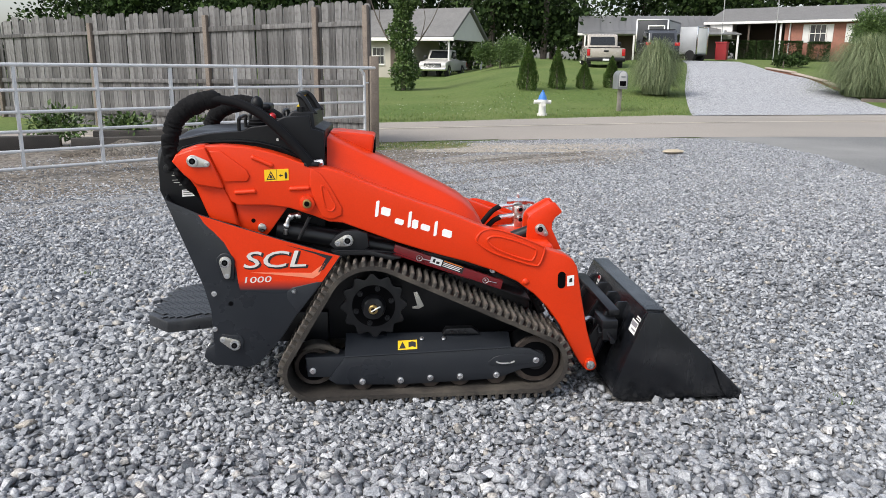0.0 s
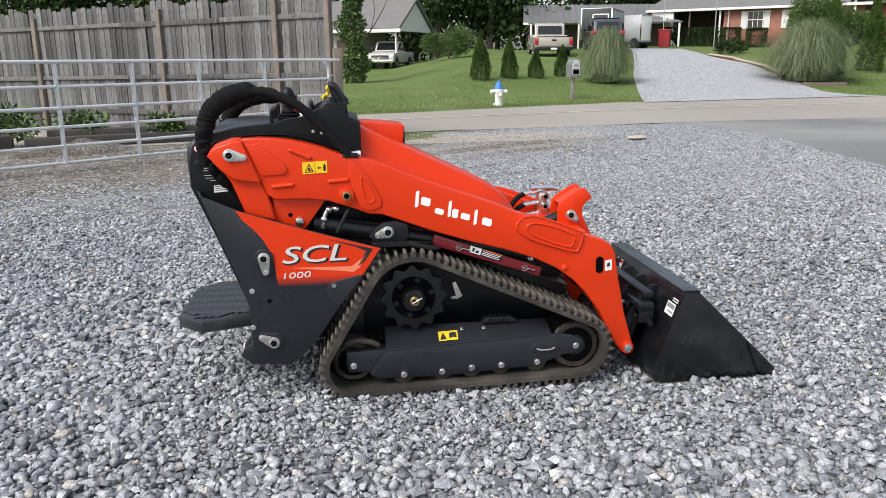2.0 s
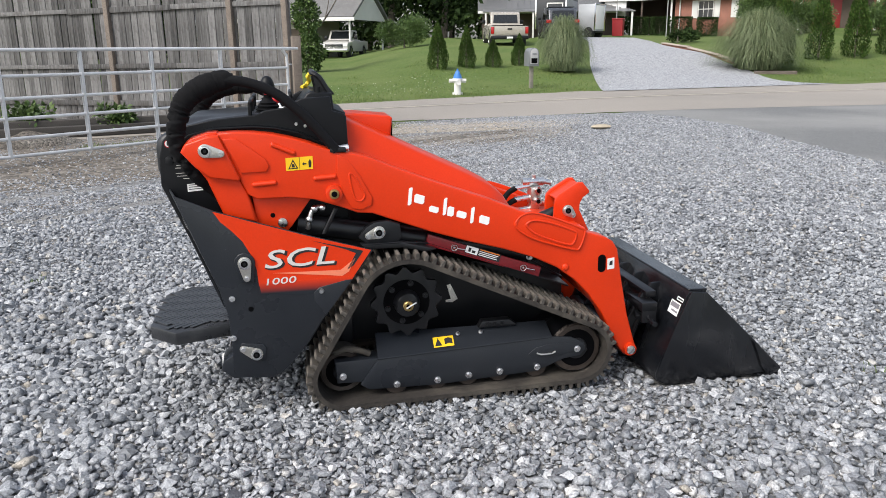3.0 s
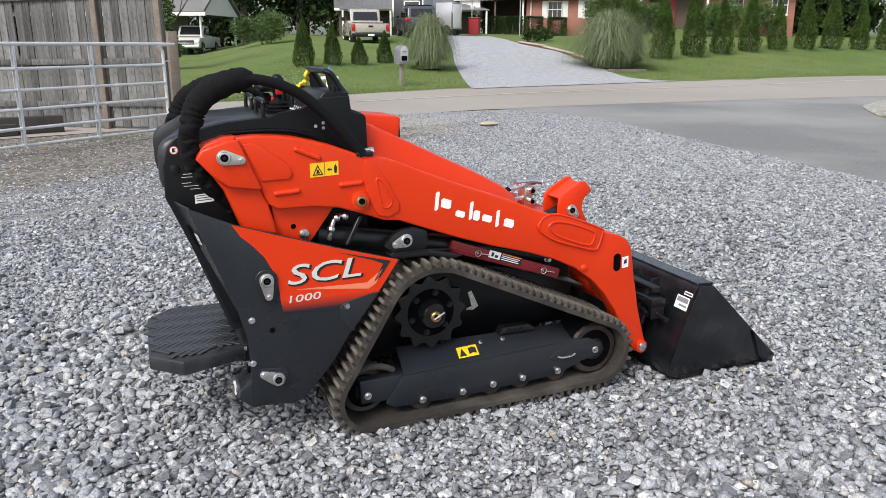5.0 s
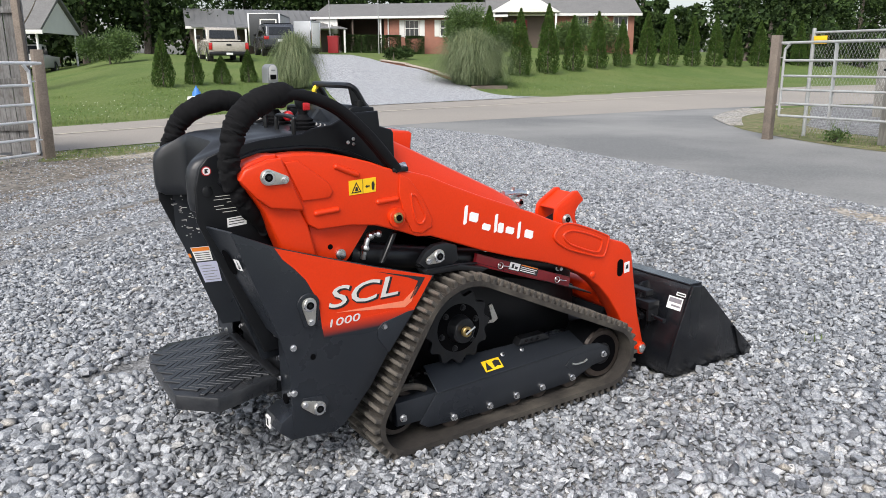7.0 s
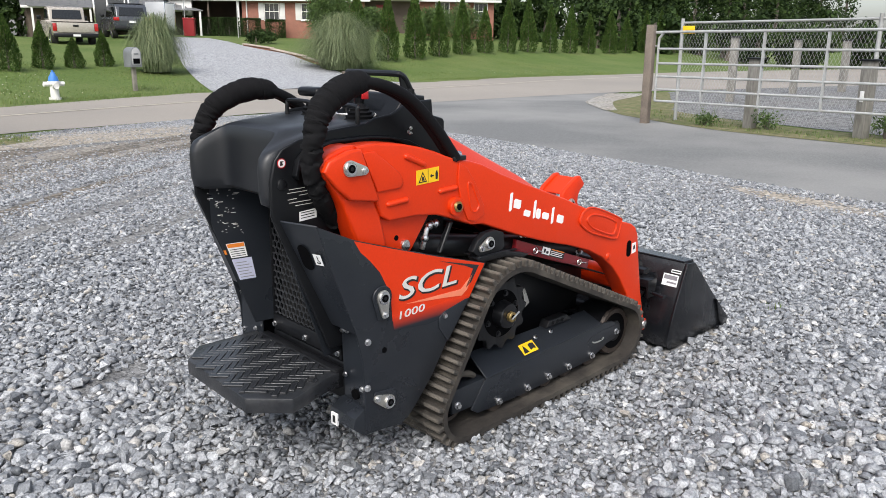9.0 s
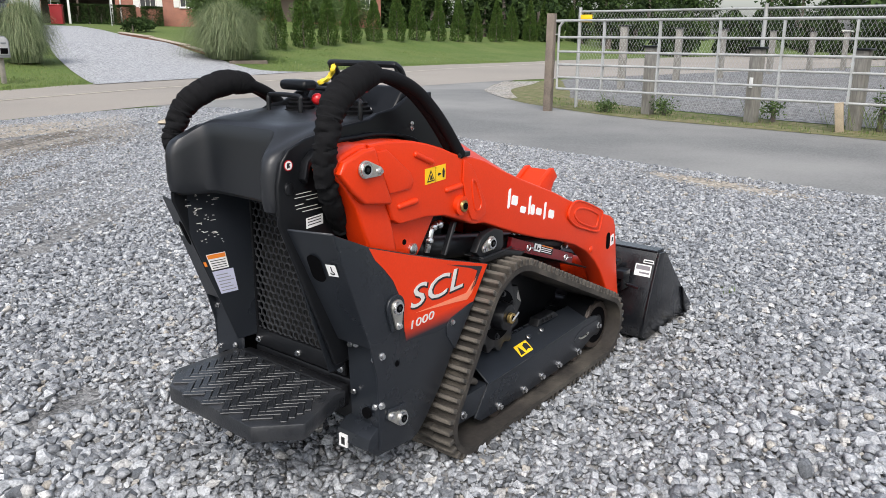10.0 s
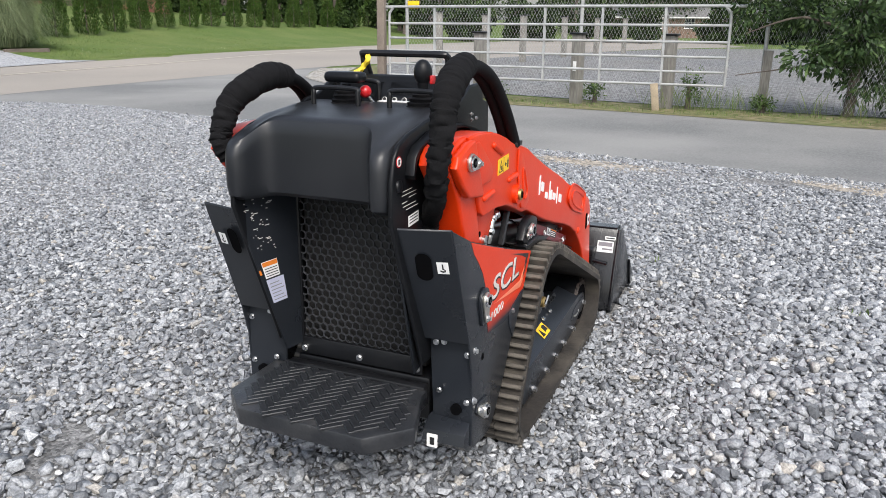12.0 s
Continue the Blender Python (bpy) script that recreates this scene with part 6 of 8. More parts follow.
along_row = np.concatenate([[0], np.cumsum([math.dist(p, q) for p, q in zip(HEDGE, HEDGE[1:])])])
made = [Vector((float(np.interp(k, along_row, [p[0] for p in HEDGE])), float(np.interp(k, along_row, [p[1] for p in HEDGE])), 0)) for k in 4.5 + 2.59 * np.arange(-1, 29)]
hedge_kinds = [cypress(made[k].x, made[k].y, (3.35, 3.2, 3.5)[k], (0.60, 0.56, 0.58)[k], 30 + k, "tall green columnar cypress in a row", "row of cypresses") for k in range(3)]
for k, p in enumerate(made[3:]):
    s_ = random.uniform(0.88, 1.06)
    copy_thing(hedge_kinds[(k * 2 + k // 3) % 3], pose(p.x, p.y + random.uniform(-0.15, 0.15), land(p.x, p.y) - 0.03, 0, 0, random.uniform(0, 360)) @ Matrix.Diagonal((s_, s_, s_ * random.uniform(0.9, 1.04), 1)))


def pampas(x, y, height, spread, n, seed, label):
    """A fountain of long arching blades."""
    gen = np.random.default_rng(seed)
    ob = thing("pampas_grass", pose(x, y, land(x, y) - 0.02), label, "grass")
    V, Fc, steps = [], [], 5
    for i in range(n):
        a, reach = gen.uniform(0, 2 * math.pi), gen.uniform(0.02, 1.0) ** 0.6
        tall = height * gen.uniform(0.24, 1.05) * (1.0 - 0.34 * reach * reach)
        sway, curl, bend = gen.normal(0, 0.20) * spread, gen.uniform(0.7, 1.2), radians(85 + gen.uniform(40, 95) * reach)
        d = np.array([math.cos(a), math.sin(a), 0])
        s = np.array([-d[1], d[0], 0])
        root = d * gen.uniform(0.02, 0.46) * spread * reach ** 0.5 + s * gen.uniform(-0.12, 0.12) * spread
        w = gen.uniform(0.006, 0.013)
        base = len(V)
        for j in range(steps + 1):
            t = j / steps
            th = t * bend
            hor = 0.40 * spread * reach * (1 - math.cos(th))
            ver = tall * math.sin(th)
            c = root + d * hor * curl + s * sway * t * t + np.array([0, 0, max(0.02, ver)])
            k = w * (1 - 0.85 * t)
            V += [c - s * k, c + s * k]
        for j in range(steps):
            b = base + 2 * j
            Fc += [(b, b + 1, b + 3), (b, b + 3, b + 2)]
    fast_mesh("blades", V, Fc, LEAF_REED, ob)
    part("clump_base", ball((0, 0, 0.03), 0.14 * spread, scale=(1, 1, 0.5)), BARK, ob)
    return ob


pampas(7.95, 29.6, 2.1, 1.12, 7000, 3, "large arching clump of pale green pampas grass beside a driveway")
pampas(16.75, 31.2, 2.5, 2.10, 9500, 4, "large arching clump of pale green pampas grass by a brick edging")


def bush(name, x, y, w, d, h, seed, label, n=900, leaf=0.16, material=None, square=False):
    gen = np.random.default_rng(seed)
    ob = thing(name, pose(x, y, land(x, y) - 0.02), label, "shrub")
    if square:
        p = gen.uniform(-1, 1, (n, 3))
        ax = gen.integers(0, 3, n)
        p[np.arange(n), ax] = np.sign(p[np.arange(n), ax]) * gen.uniform(0.85, 1.0, n)
        dd = p.copy()
        p = p * np.array([w / 2, d / 2, h / 2]) + np.array([0, 0, h / 2])
    else:
        cl = [(gen.uniform(-0.3, 0.3) * w, gen.uniform(-0.3, 0.3) * d, h * gen.uniform(0.3, 0.62), w * 0.28, d * 0.28, h * 0.34) for _ in range(7)]
        p, dd = clump_points(cl, n, gen, 0.3)
        p[:, 2] = np.abs(p[:, 2])
    v, f = leaf_arrays(p, dd, leaf, leaf * 0.5, gen)
    v[:, 2] = np.maximum(v[:, 2], 0)
    fast_mesh("leaves", v, f, material or LEAF_MID, ob)
    part("stems", rod((0, 0, 0), (0, 0, h * 0.5), 0.05, 0.03, seg=6), BARK, ob)
    return ob


bush("shrub", 17.9, 41.8, 1.2, 1.0, 0.85, 51, "low dark green shrub by the driveway", material=LEAF_DARK)
bush("shrub", 19.2, 42.9, 1.1, 1.0, 0.80, 52, "low dark green shrub by the driveway", material=LEAF_DARK)
bush("large_shrub", 3.1, 44.5, 2.9, 2.2, 2.0, 53, "rounded green and rust leaved shrub beside the carport", 12000, 0.11)
bush("large_shrub", 23.4, 43.0, 3.4, 2.4, 3.6, 54, "tall leafy green shrub before the brick house", 14000, 0.13)
bush("large_shrub", 26.2, 43.6, 3.4, 2.2, 2.4, 55, "tall leafy green shrub before the brick house", 11000, 0.13)

bush("large_shrub", 29.9, 42.6, 2.6, 2.0, 2.2, 56, "loose green shrub behind the row of cypresses", 7000, 0.13)
bush("large_shrub", 31.9, 43.2, 3.0, 2.2, 2.6, 57, "loose green shrub behind the row of cypresses", 8000, 0.13)
bush("large_shrub", 35.4, 44.4, 3.4, 2.2, 3.0, 58, "loose green shrub behind the row of cypresses", 8000, 0.13)

# slim tree wrapped in climbing leaves
gen = np.random.default_rng(5)
vine = [(0.10 * math.sin(k * 0.9), 0.1 * math.cos(k), 0.35 + 0.42 * k, 0.52 + 0.16 * math.sin(k * 1.7), 0.5, 0.42) for k in range(12)]
tree_thing("vine_tree", -1.75, 33.2, land(-1.75, 33.2), vine, 9000, 0.14, 0.075, LEAF_MID, "slim tree trunk wrapped in green climbing leaves", [([(0, 0, -0.1), (0.05, 0, 2), (-0.1, 0, 4.5)], 0.12, 0.06), ([(0.02, 0, 1.2), (-0.7, 0, 2.2), (-1.2, 0.1, 3.2), (-1.5, 0, 4.2)], 0.045, 0.015), ([(0.02, 0, 1.4), (0.6, 0.1, 2.0), (1.2, 0, 2.9), (1.5, 0, 3.6)], 0.04, 0.012), ([(-0.7, 0, 2.2), (-1.0, 0.1, 2.9), (-0.9, 0, 3.8)], 0.02, 0.01), ([(0.7, 0, 2.1), (0.9, 0, 3.0), (0.7, 0, 3.8)], 0.02, 0.01)], 6)

# woods behind the houses
gen = np.random.default_rng(21)


def wood_row(name, x0, x1, y0, y1, count, n, seed, low, high, label, material):
    g = np.random.default_rng(seed)
    cl, stems = [], bmesh.new()
    for i in range(count):
        x = x0 + (x1 - x0) * (i + g.uniform(0.1, 0.9)) / count
        y = g.uniform(y0, y1)
        base = land(x, y)
        h = g.uniform(low, high)
        tube(smooth_path([(x, y, base - 0.2), (x + 0.2, y, base + h * 0.4), (x, y, base + h * 0.8)], 4), lambda k: 0.28 - 0.02 * k, 7, stems)
        for _ in range(9):
            t = g.uniform(0.06, 1.0)
            r = h * (0.13 + 0.12 * math.sin(math.pi * min(1, t + 0.15)))
            cl.append((x + g.normal(0, h * 0.13), y + g.normal(0, h * 0.08), base + h * t, r * g.uniform(0.7, 1.2), r * 0.9, r * g.uniform(0.5, 0.9)))
    p, d = clump_points(cl, n, g, 0.6)
    v, f = leaf_arrays(p, d, 0.34, 0.24, g, 0.2)
    heart = np.array(cl)[g.integers(0, len(cl), n // 3)]
    p2 = heart[:, :3] + g.normal(0, 0.38, (len(heart), 3)) * heart[:, 3:]
    v2, f2 = leaf_arrays(p2, g.normal(size=(len(heart), 3)), 0.62, 0.5, g, 0.0)
    ob = fast_mesh(name, np.vstack([v, v2]), np.vstack([f, f2 + len(v)]), material)
    part("tree_trunks", stems, BARK, ob)
    return tagged(ob, label=label, category="woods", kind="stuff")


wood_row("woods", -34, 14, 60, 74, 17, 60000, 61, 11, 17, "dark green woods behind the houses", LEAF_DARK)
wood_row("woods", 17, 62, 66, 80, 15, 38000, 62, 9, 15, "green trees behind the brick house", LEAF_DARK)
wood_row("woods", 38, 130, 54, 75, 30, 62000, 63, 8, 14, "green trees beyond the row of cypresses", LEAF_DARK)
wood_row("woods", 85, 140, -10, 55, 16, 24000, 64, 7, 12, "distant green trees beyond the lot", LEAF_DARK)

wood_row("woods", 92, 104, -30, 66, 24, 20000, 65, 7, 12, "distant green trees beyond the lot", LEAF_DARK)

for k, (xa, xb, ya, yb) in enumerate(((38, 50, 48, 51), (50, 57, 40, 48), (56, 61, 29, 40), (60, 64, 15, 29), (62, 66, 0, 15), (63, 67, -16, 0))):
    wood_row("far_hedge", xa, xb, ya, yb, 13, 7500, 660 + k, 2.8, 4.0, "dark green hedge beyond the lot", LEAF_DARK)

# small tree and weeds by the wire fence
gen = np.random.default_rng(8)
cl = [(gen.uniform(-0.7, 1.1), gen.uniform(-1.6, 0.75), gen.uniform(0.6, 3.8), 0.42, 0.42, 0.30) for _ in range(40)] + [(0.2, -1.1, 0.6, 0.5, 0.6, 0.5), (0.5, -1.2, 1.4, 0.6, 0.6, 0.7), (0.4, -1.7, 0.5, 0.6, 0.6, 0.6), (0.3, -1.8, 1.3, 0.6, 0.6, 0.7), (0.3, -1.5, 2.0, 0.6, 0.6, 0.6), (0.2, -0.6, 2.4, 0.5, 0.8, 0.4)]
LEAF_BROAD = island_mat("broad_dark_leaves", [(0.0, (0.018, 0.038, 0.012)), (0.6, (0.042, 0.080, 0.024)), (1.0, (0.085, 0.135, 0.045))], rough=0.55, fine=3, mottle=0.3, spec=0.3)
tree_thing("fence_tree", 10.85, 2.85, 0.0, cl, 14000, 0.125, 0.055, LEAF_BROAD, "leafy dark green young tree growing through a wire fence", [([(0.2, -0.8, -0.1), (0.25, -0.8, 1.6), (0.1, -0.5, 3.6)], 0.09, 0.03), ([(0.22, -0.8, 1.2), (-0.1, 0.0, 1.5), (-0.3, 0.8, 1.25)], 0.03, 0.008), ([(0.22, -0.8, 1.7), (0.2, 0.2, 2.3), (0.0, 0.9, 2.5)], 0.03, 0.008), ([(0.22, -0.8, 0.9), (0.0, 0.0, 0.75), (-0.2, 0.9, 0.6)], 0.02, 0.006), ([(0.2, -0.8, 2.2), (0.6, -1.2, 3.0), (0.9, -1.4, 3.8)], 0.03, 0.01)], 9, droop=0.5)


def tufts(name, spots, per, height, seed, label, width=0.006, material=None):
    g = np.random.default_rng(seed)
    V, Fc = [], []
    for x, y, r in spots:
        for _ in range(per):
            px, py = x + g.normal(0, r), y + g.normal(0, r)
            z = land(px, py) - 0.02
            h, a = height * g.uniform(0.4, 1.2), g.uniform(0, 2 * math.pi)
            lean = g.uniform(0.1, 0.6) * h
            dx, dy = math.cos(a), math.sin(a)
            b = len(V)
            V += [(px - dy * width, py + dx * width, z), (px + dy * width, py - dx * width, z), (px + dx * lean * 0.55 - dy * width * 0.7, py + dy * lean * 0.55 + dx * width * 0.7, z + h * 0.6), (px + dx * lean, py + dy * lean, z + h)]
            Fc += [(b, b + 1, b + 2), (b + 1, b + 3, b + 2)]
    return tagged(fast_mesh(name, V, Fc, material or BLADES), label=label, category="grass", kind="stuff")


g = np.random.default_rng(77)
spots = []
for i in range(520):
    x = g.uniform(-6, 34)
    spots.append((x, float(np.interp(x, FAR_X, FAR_Y)) + 0.15 + abs(g.normal(0, 0.35)), 0.18))
tufts("lawn_edge_grass", [s for s in spots if not 7.8 < s[0] < 15.9], 26, 0.08, 78, "ragged grass along the road edge")
spots = [(g.uniform(-3, 34), 0, 0) for _ in range(1500)]
spots = [(x, float(np.interp(x, FAR_X, FAR_Y)) + g.uniform(0.3, 9), 0.35) for x, _, _ in spots]
spots = [s for s in spots if not (8.0 + (s[1] - 25) * 0.27 < s[0] < 16.4)]
tufts("lawn_grass", spots, 22, 0.055, 79, "short mown lawn grass", 0.010)
line = [(9.75, -2, 0.12), (9.8, 1, 0.12), (9.95, 3.5, 0.12), (10.2, 6.2, 0.15), (10.35, 8.4, 0.15), (10.9, 10.0, 0.2), (12.2, 12.0, 0.3)]
spots = []
for (xa, ya, ra), (xb, yb, rb) in zip(line, line[1:]):
    for k in range(22):
        t = k / 22
        spots.append((xa + (xb - xa) * t + g.uniform(0, 0.9), ya + (yb - ya) * t, 0.12))
tufts("verge_grass", spots, 16, 0.07, 80, "mossy weeds and grass along the lane edge")
for k, (x, y, w, h) in enumerate(((10.95, 4.5, 0.55, 0.85), (11.0, 8.1, 0.5, 0.45), (10.9, 3.3, 0.4, 0.35), (11.2, 6.2, 0.35, 0.5), (10.8, 9.2, 0.4, 0.3))):
    bush("verge_weed", x, y, w, 0.5, h, 140 + k, "thin straggling weed beside the gate", 300, 0.06)
tufts("tall_weeds", [(10.95 + 0.1 * math.sin(3 * k), 3.4 + 0.27 * k, 0.14) for k in range(7)] + [(11.1, 6.5, 0.1), (11.2, 8.2, 0.12), (11.0, 9.3, 0.12), (10.9, 2.6, 0.15), (10.8, 1.9, 0.15)], 34, 0.42, 85, "tall thin weeds standing along the wire fence", 0.0032)
for k, (x, y, w, h) in enumerate(((-6.6, 13.2, 1.5, 0.85), (-5.6, 13.6, 1.0, 0.65), (-8.8, 12.4, 1.0, 0.9), (-4.3, 13.9, 0.7, 0.6))):
    bush("weed_clump", x, y, w, 0.7, h, 120 + k, "loose leafy green weed clump behind the gate", 700, 0.11)
strip("yard_verge", [(-1.35, 13.1), (-0.7, 13.25), (0.0, 13.5), (0.5, 13.9)], [(-1.25, 14.5), (-0.6, 14.6), (-0.1, 14.6), (0.45, 14.5)], 4, -0.0072, MOSS, "thin mossy grass patch between yard and road", 5)
tufts("yard_grass", [(-1.2 + 0.11 * k, 13.3 + 0.05 * k + 0.25 * (k % 4), 0.11) for k in range(15)] + [(-1.0 + 0.28 * k, 14.2 + 0.10 * k, 0.16) for k in range(5)] + [(-2.0 - 0.3 * k, 13.3 - 0.18 * k, 0.14) for k in range(8)], 60, 0.045, 83, "thin grass between yard and road", 0.008)
tufts("stray_weeds", [(1.35, 2.0, 0.04), (1.75, 3.1, 0.04), (-2.4, 5.0, 0.05), (0.2, 1.55, 0.03)], 22, 0.05, 84, "tiny weeds between the stones", 0.004)
V, Fc = [], []
for _ in range(170):
    x = g.choice([g.normal(0.6, 1.3), g.normal(2.2, 1.0), g.normal(24, 3.5)])
    y = float(np.interp(x, FAR_X, FAR_Y)) + (g.uniform(1.0, 6) if x < 8 else g.uniform(1.0, 2.6))
    z = land(x, y) + 0.055
    b, r = len(V), g.uniform(0.006, 0.014)
    V += [(x - r, y, z), (x + r, y, z), (x, y, z + r * 1.3), (x, y - r, z)]
    Fc += [(b, b + 3, b + 2), (b + 3, b + 1, b + 2), (b, b + 2, b + 1)]
tagged(fast_mesh("clover_flowers", V, Fc, FLOWER), label="scattered white clover heads in the lawn", category="flowers", kind="stuff")

# ---- wire fence and posts beyond the lane ----
CHAIN = [(11.25, 10.16), (11.32, 6.56), (11.35, 3.4), (10.3, 0.9), (9.6, -1.6)]
wire_fence = thing("wire_fence", Matrix.Identity(4), "galvanised chain-link fence with round posts and a top rail", "fence")
for i, ((xa, ya), (xb, yb)) in enumerate(zip(CHAIN, CHAIN[1:])):
    part("fence_post", rod((xa, ya, -0.1), (xa, ya, 1.94), 0.034, seg=12), GALV_OLD, wire_fence)
    part("top_rail", rod((xa, ya, 1.86), (xb, yb, 1.86), 0.021, seg=10), GALV_OLD, wire_fence)
    a, b = np.array([xa, ya]), np.array([xb, yb])
    L_ = float(np.linalg.norm(b - a))
    e = (b - a) / L_
    V, Fc = [], []
    step_, r = 0.066, 0.0019
    nx, nz = int(L_ / step_), int(1.79 / step_)
    for k in range(nx):
        for sgn in (1, -1):
            pts = []
            for m_ in range(nz + 1):
                s0 = (k + 0.5 * (m_ % 2) * sgn + 0.5) * step_
                pts.append((a[0] + e[0] * s0, a[1] + e[1] * s0, 0.06 + m_ * step_))
            for p, q in zip(pts, pts[1:]):
                bse = len(V)
                for c in (p, q):
                    V += [(c[0] - e[0] * r, c[1] - e[1] * r, c[2]), (c[0] + e[0] * r, c[1] + e[1] * r, c[2])]
                Fc += [(bse, bse + 1, bse + 3), (bse, bse + 3, bse + 2)]
    fast_mesh("chain_mesh", V, Fc, GALV_OLD, wire_fence)
sign = part("yellow_sign", box(11.205, 11.215, 9.86, 10.12, 1.66, 1.80, 0.003), YELLOW, wire_fence, "small yellow sign plate")
for k, (x, y) in enumerate(((10.98, 8.42), (10.92, 6.47), (10.88, 4.85))):
    p_ = square_post("guard_post", x, y, 0.02, 1.20, 0.088, GREYPOST, "short square wooden post with a dark cap", True)
    if k == 1:
        part("reflector", box(-0.108, -0.100, -0.035, 0.035, 0.55, 0.72, 0.003), WHITE, p_, "small white marker plate")
for x, y in ((17.4, 12.6), (22.9, 13.6), (25.3, 13.1), (30.5, 13.2), (35.5, 13.2), (37.0, 12.2), (31.0, 9.0)):
    square_post("guard_post", x, y, 0.0, 1.68, 0.10, GREYPOST, "short square wooden post with a dark cap", True)
square_post("fence_post_wood", 11.30, 3.36, 0, 0.98, 0.075, GREYPOST, "pale split wooden fence post", lean=1.0)
square_post("fence_post_wood", 9.72, 1.15, 0, 1.15, 0.075, GREYPOST, "pale split wooden fence post", lean=-1)

# ---- roadside things ----
MAILGREY = mat("grey_mailbox", (0.20, 0.21, 0.22), 0.45, var=0.15, metal=0.2)
mail = thing("mailbox", pose(5.55, 24.85, land(5.55, 24.85) - 0.02, 0, 0, 8), "grey rounded mailbox on a square wooden post", "mailbox")
part("post", box(-0.055, 0.055, -0.05, 0.06, 0, 0.80, 0.006), mat("grey_post", (0.24, 0.22, 0.19), 0.85, var=0.3, scale=8), mail)
arc = [(-0.165, 0.70), (0.165, 0.70)] + [(0.165 * math.cos(a), 1.08 + 0.19 * math.sin(a)) for a in np.linspace(0, math.pi, 14)]
part("box", plate(arc, -0.22, 0.24, 0.012), MAILGREY, mail)
arc2 = [(u * 0.78, 0.78 + (w - 0.70) * 0.82) for u, w in arc]
door_ = part("door", plate(arc2, -0.232, -0.222, 0.003), mat("mailbox_face", (0.42, 0.42, 0.42), 0.5), mail, "paler mailbox face")
part("opening", box(-0.10, 0.10, -0.240, -0.233, 0.80, 0.95, 0.002), HOLLOW_SHADE, door_)
part("flag_mark", box(-0.07, 0.07, -0.240, -0.233, 1.06, 1.10, 0.002), MAILGREY, door_)

hyd = thing("fire_hydrant", pose(2.85, 22.75, land(2.85, 22.75) - 0.02), "white fire hydrant with a blue bonnet on grass", "hydrant")
HWHITE, HBLUE = mat("hydrant_white", (0.74, 0.73, 0.70), 0.45, var=0.08), mat("hydrant_blue", (0.05, 0.20, 0.55), 0.4, var=0.1)
bm = rod((0, 0, 0), (0, 0, 0.06), 0.15, seg=20, bevel=0.008)
rod((0, 0, 0.05), (0, 0, 0.44), 0.105, seg=20, bm=bm)
rod((0, 0, 0.40), (0, 0, 0.46), 0.15, seg=20, bevel=0.01, bm=bm)
part("barrel", bm, HWHITE, hyd)
bm = rod((-0.24, 0, 0.40), (0.24, 0, 0.40), 0.055, seg=12, bevel=0.01)
rod((0, -0.22, 0.35), (0, 0, 0.35), 0.07, seg=12, bevel=0.01, bm=bm)
part("outlets", bm, HWHITE, hyd)
bm = rod((0, 0, 0.46), (0, 0, 0.58), 0.135, 0.10, seg=20, bevel=0.012)
rod((0, 0, 0.57), (0, 0, 0.68), 0.095, 0.045, seg=20, bevel=0.01, bm=bm)
rod((0, 0, 0.67), (0, 0, 0.74), 0.025, seg=6, bm=bm)
part("bonnet", bm, HBLUE, hyd, "blue bonnet")

rock = thing("flat_stone", pose(3.90, 13.1, 0.0, 0, 0, 20), "flat tan stone lying on the gravel", "stone")
part("slab", ball((0, 0, 0.03), 0.17, scale=(1.2, 0.8, 0.22), seg=10), mat("tan_stone", (0.42, 0.36, 0.27), 0.85, var=0.25, scale=12, bump=0.004), rock, smooth=False)

EDGING = mat("brick_edging", (0.26, 0.12, 0.085), 0.85, var=0.35, scale=9, fine=30, bump=0.005)
CAPSTONE = mat("edging_cap", (0.40, 0.33, 0.27), 0.85, var=0.2, scale=9)
for (xa, ya), (xb, yb) in zip([(16.5, 31.6), (16.55, 34.2), (16.4, 37.2)], [(16.55, 34.2), (16.4, 37.2), (16.25, 40.0)]):
    za, zb = land(xa, ya), land(xb, yb)
    wall_ = thing("brick_edging", Matrix.Identity(4), "low brick edging with a pale cap beside the driveway", "edging", "driveway edging")
    part("edging_wall", prism([(xa, ya, za - 0.1), (xb, yb, zb - 0.1), (xb, yb, zb + 0.12), (xa, ya, za + 0.16)], 0.2, 0.01), EDGING, wall_)
    part("edging_cap", prism([(xa - 0.06, ya, za + 0.16), (xb - 0.06, yb, zb + 0.12), (xb + 0.2, yb, zb + 0.13), (xa + 0.2, ya, za + 0.17)], 0.05, 0.01), CAPSTONE, wall_)
stone_wall = thing("planter_edging", Matrix.Identity(4), "low weathered timber edging round the pampas grass", "edging")
part("timber", prism([(15.9, 29.9, 0.15), (17.6, 29.7, 0.15), (17.6, 29.7, 0.36), (15.9, 29.9, 0.37)], 0.15, 0.02), POSTWOOD, stone_wall)


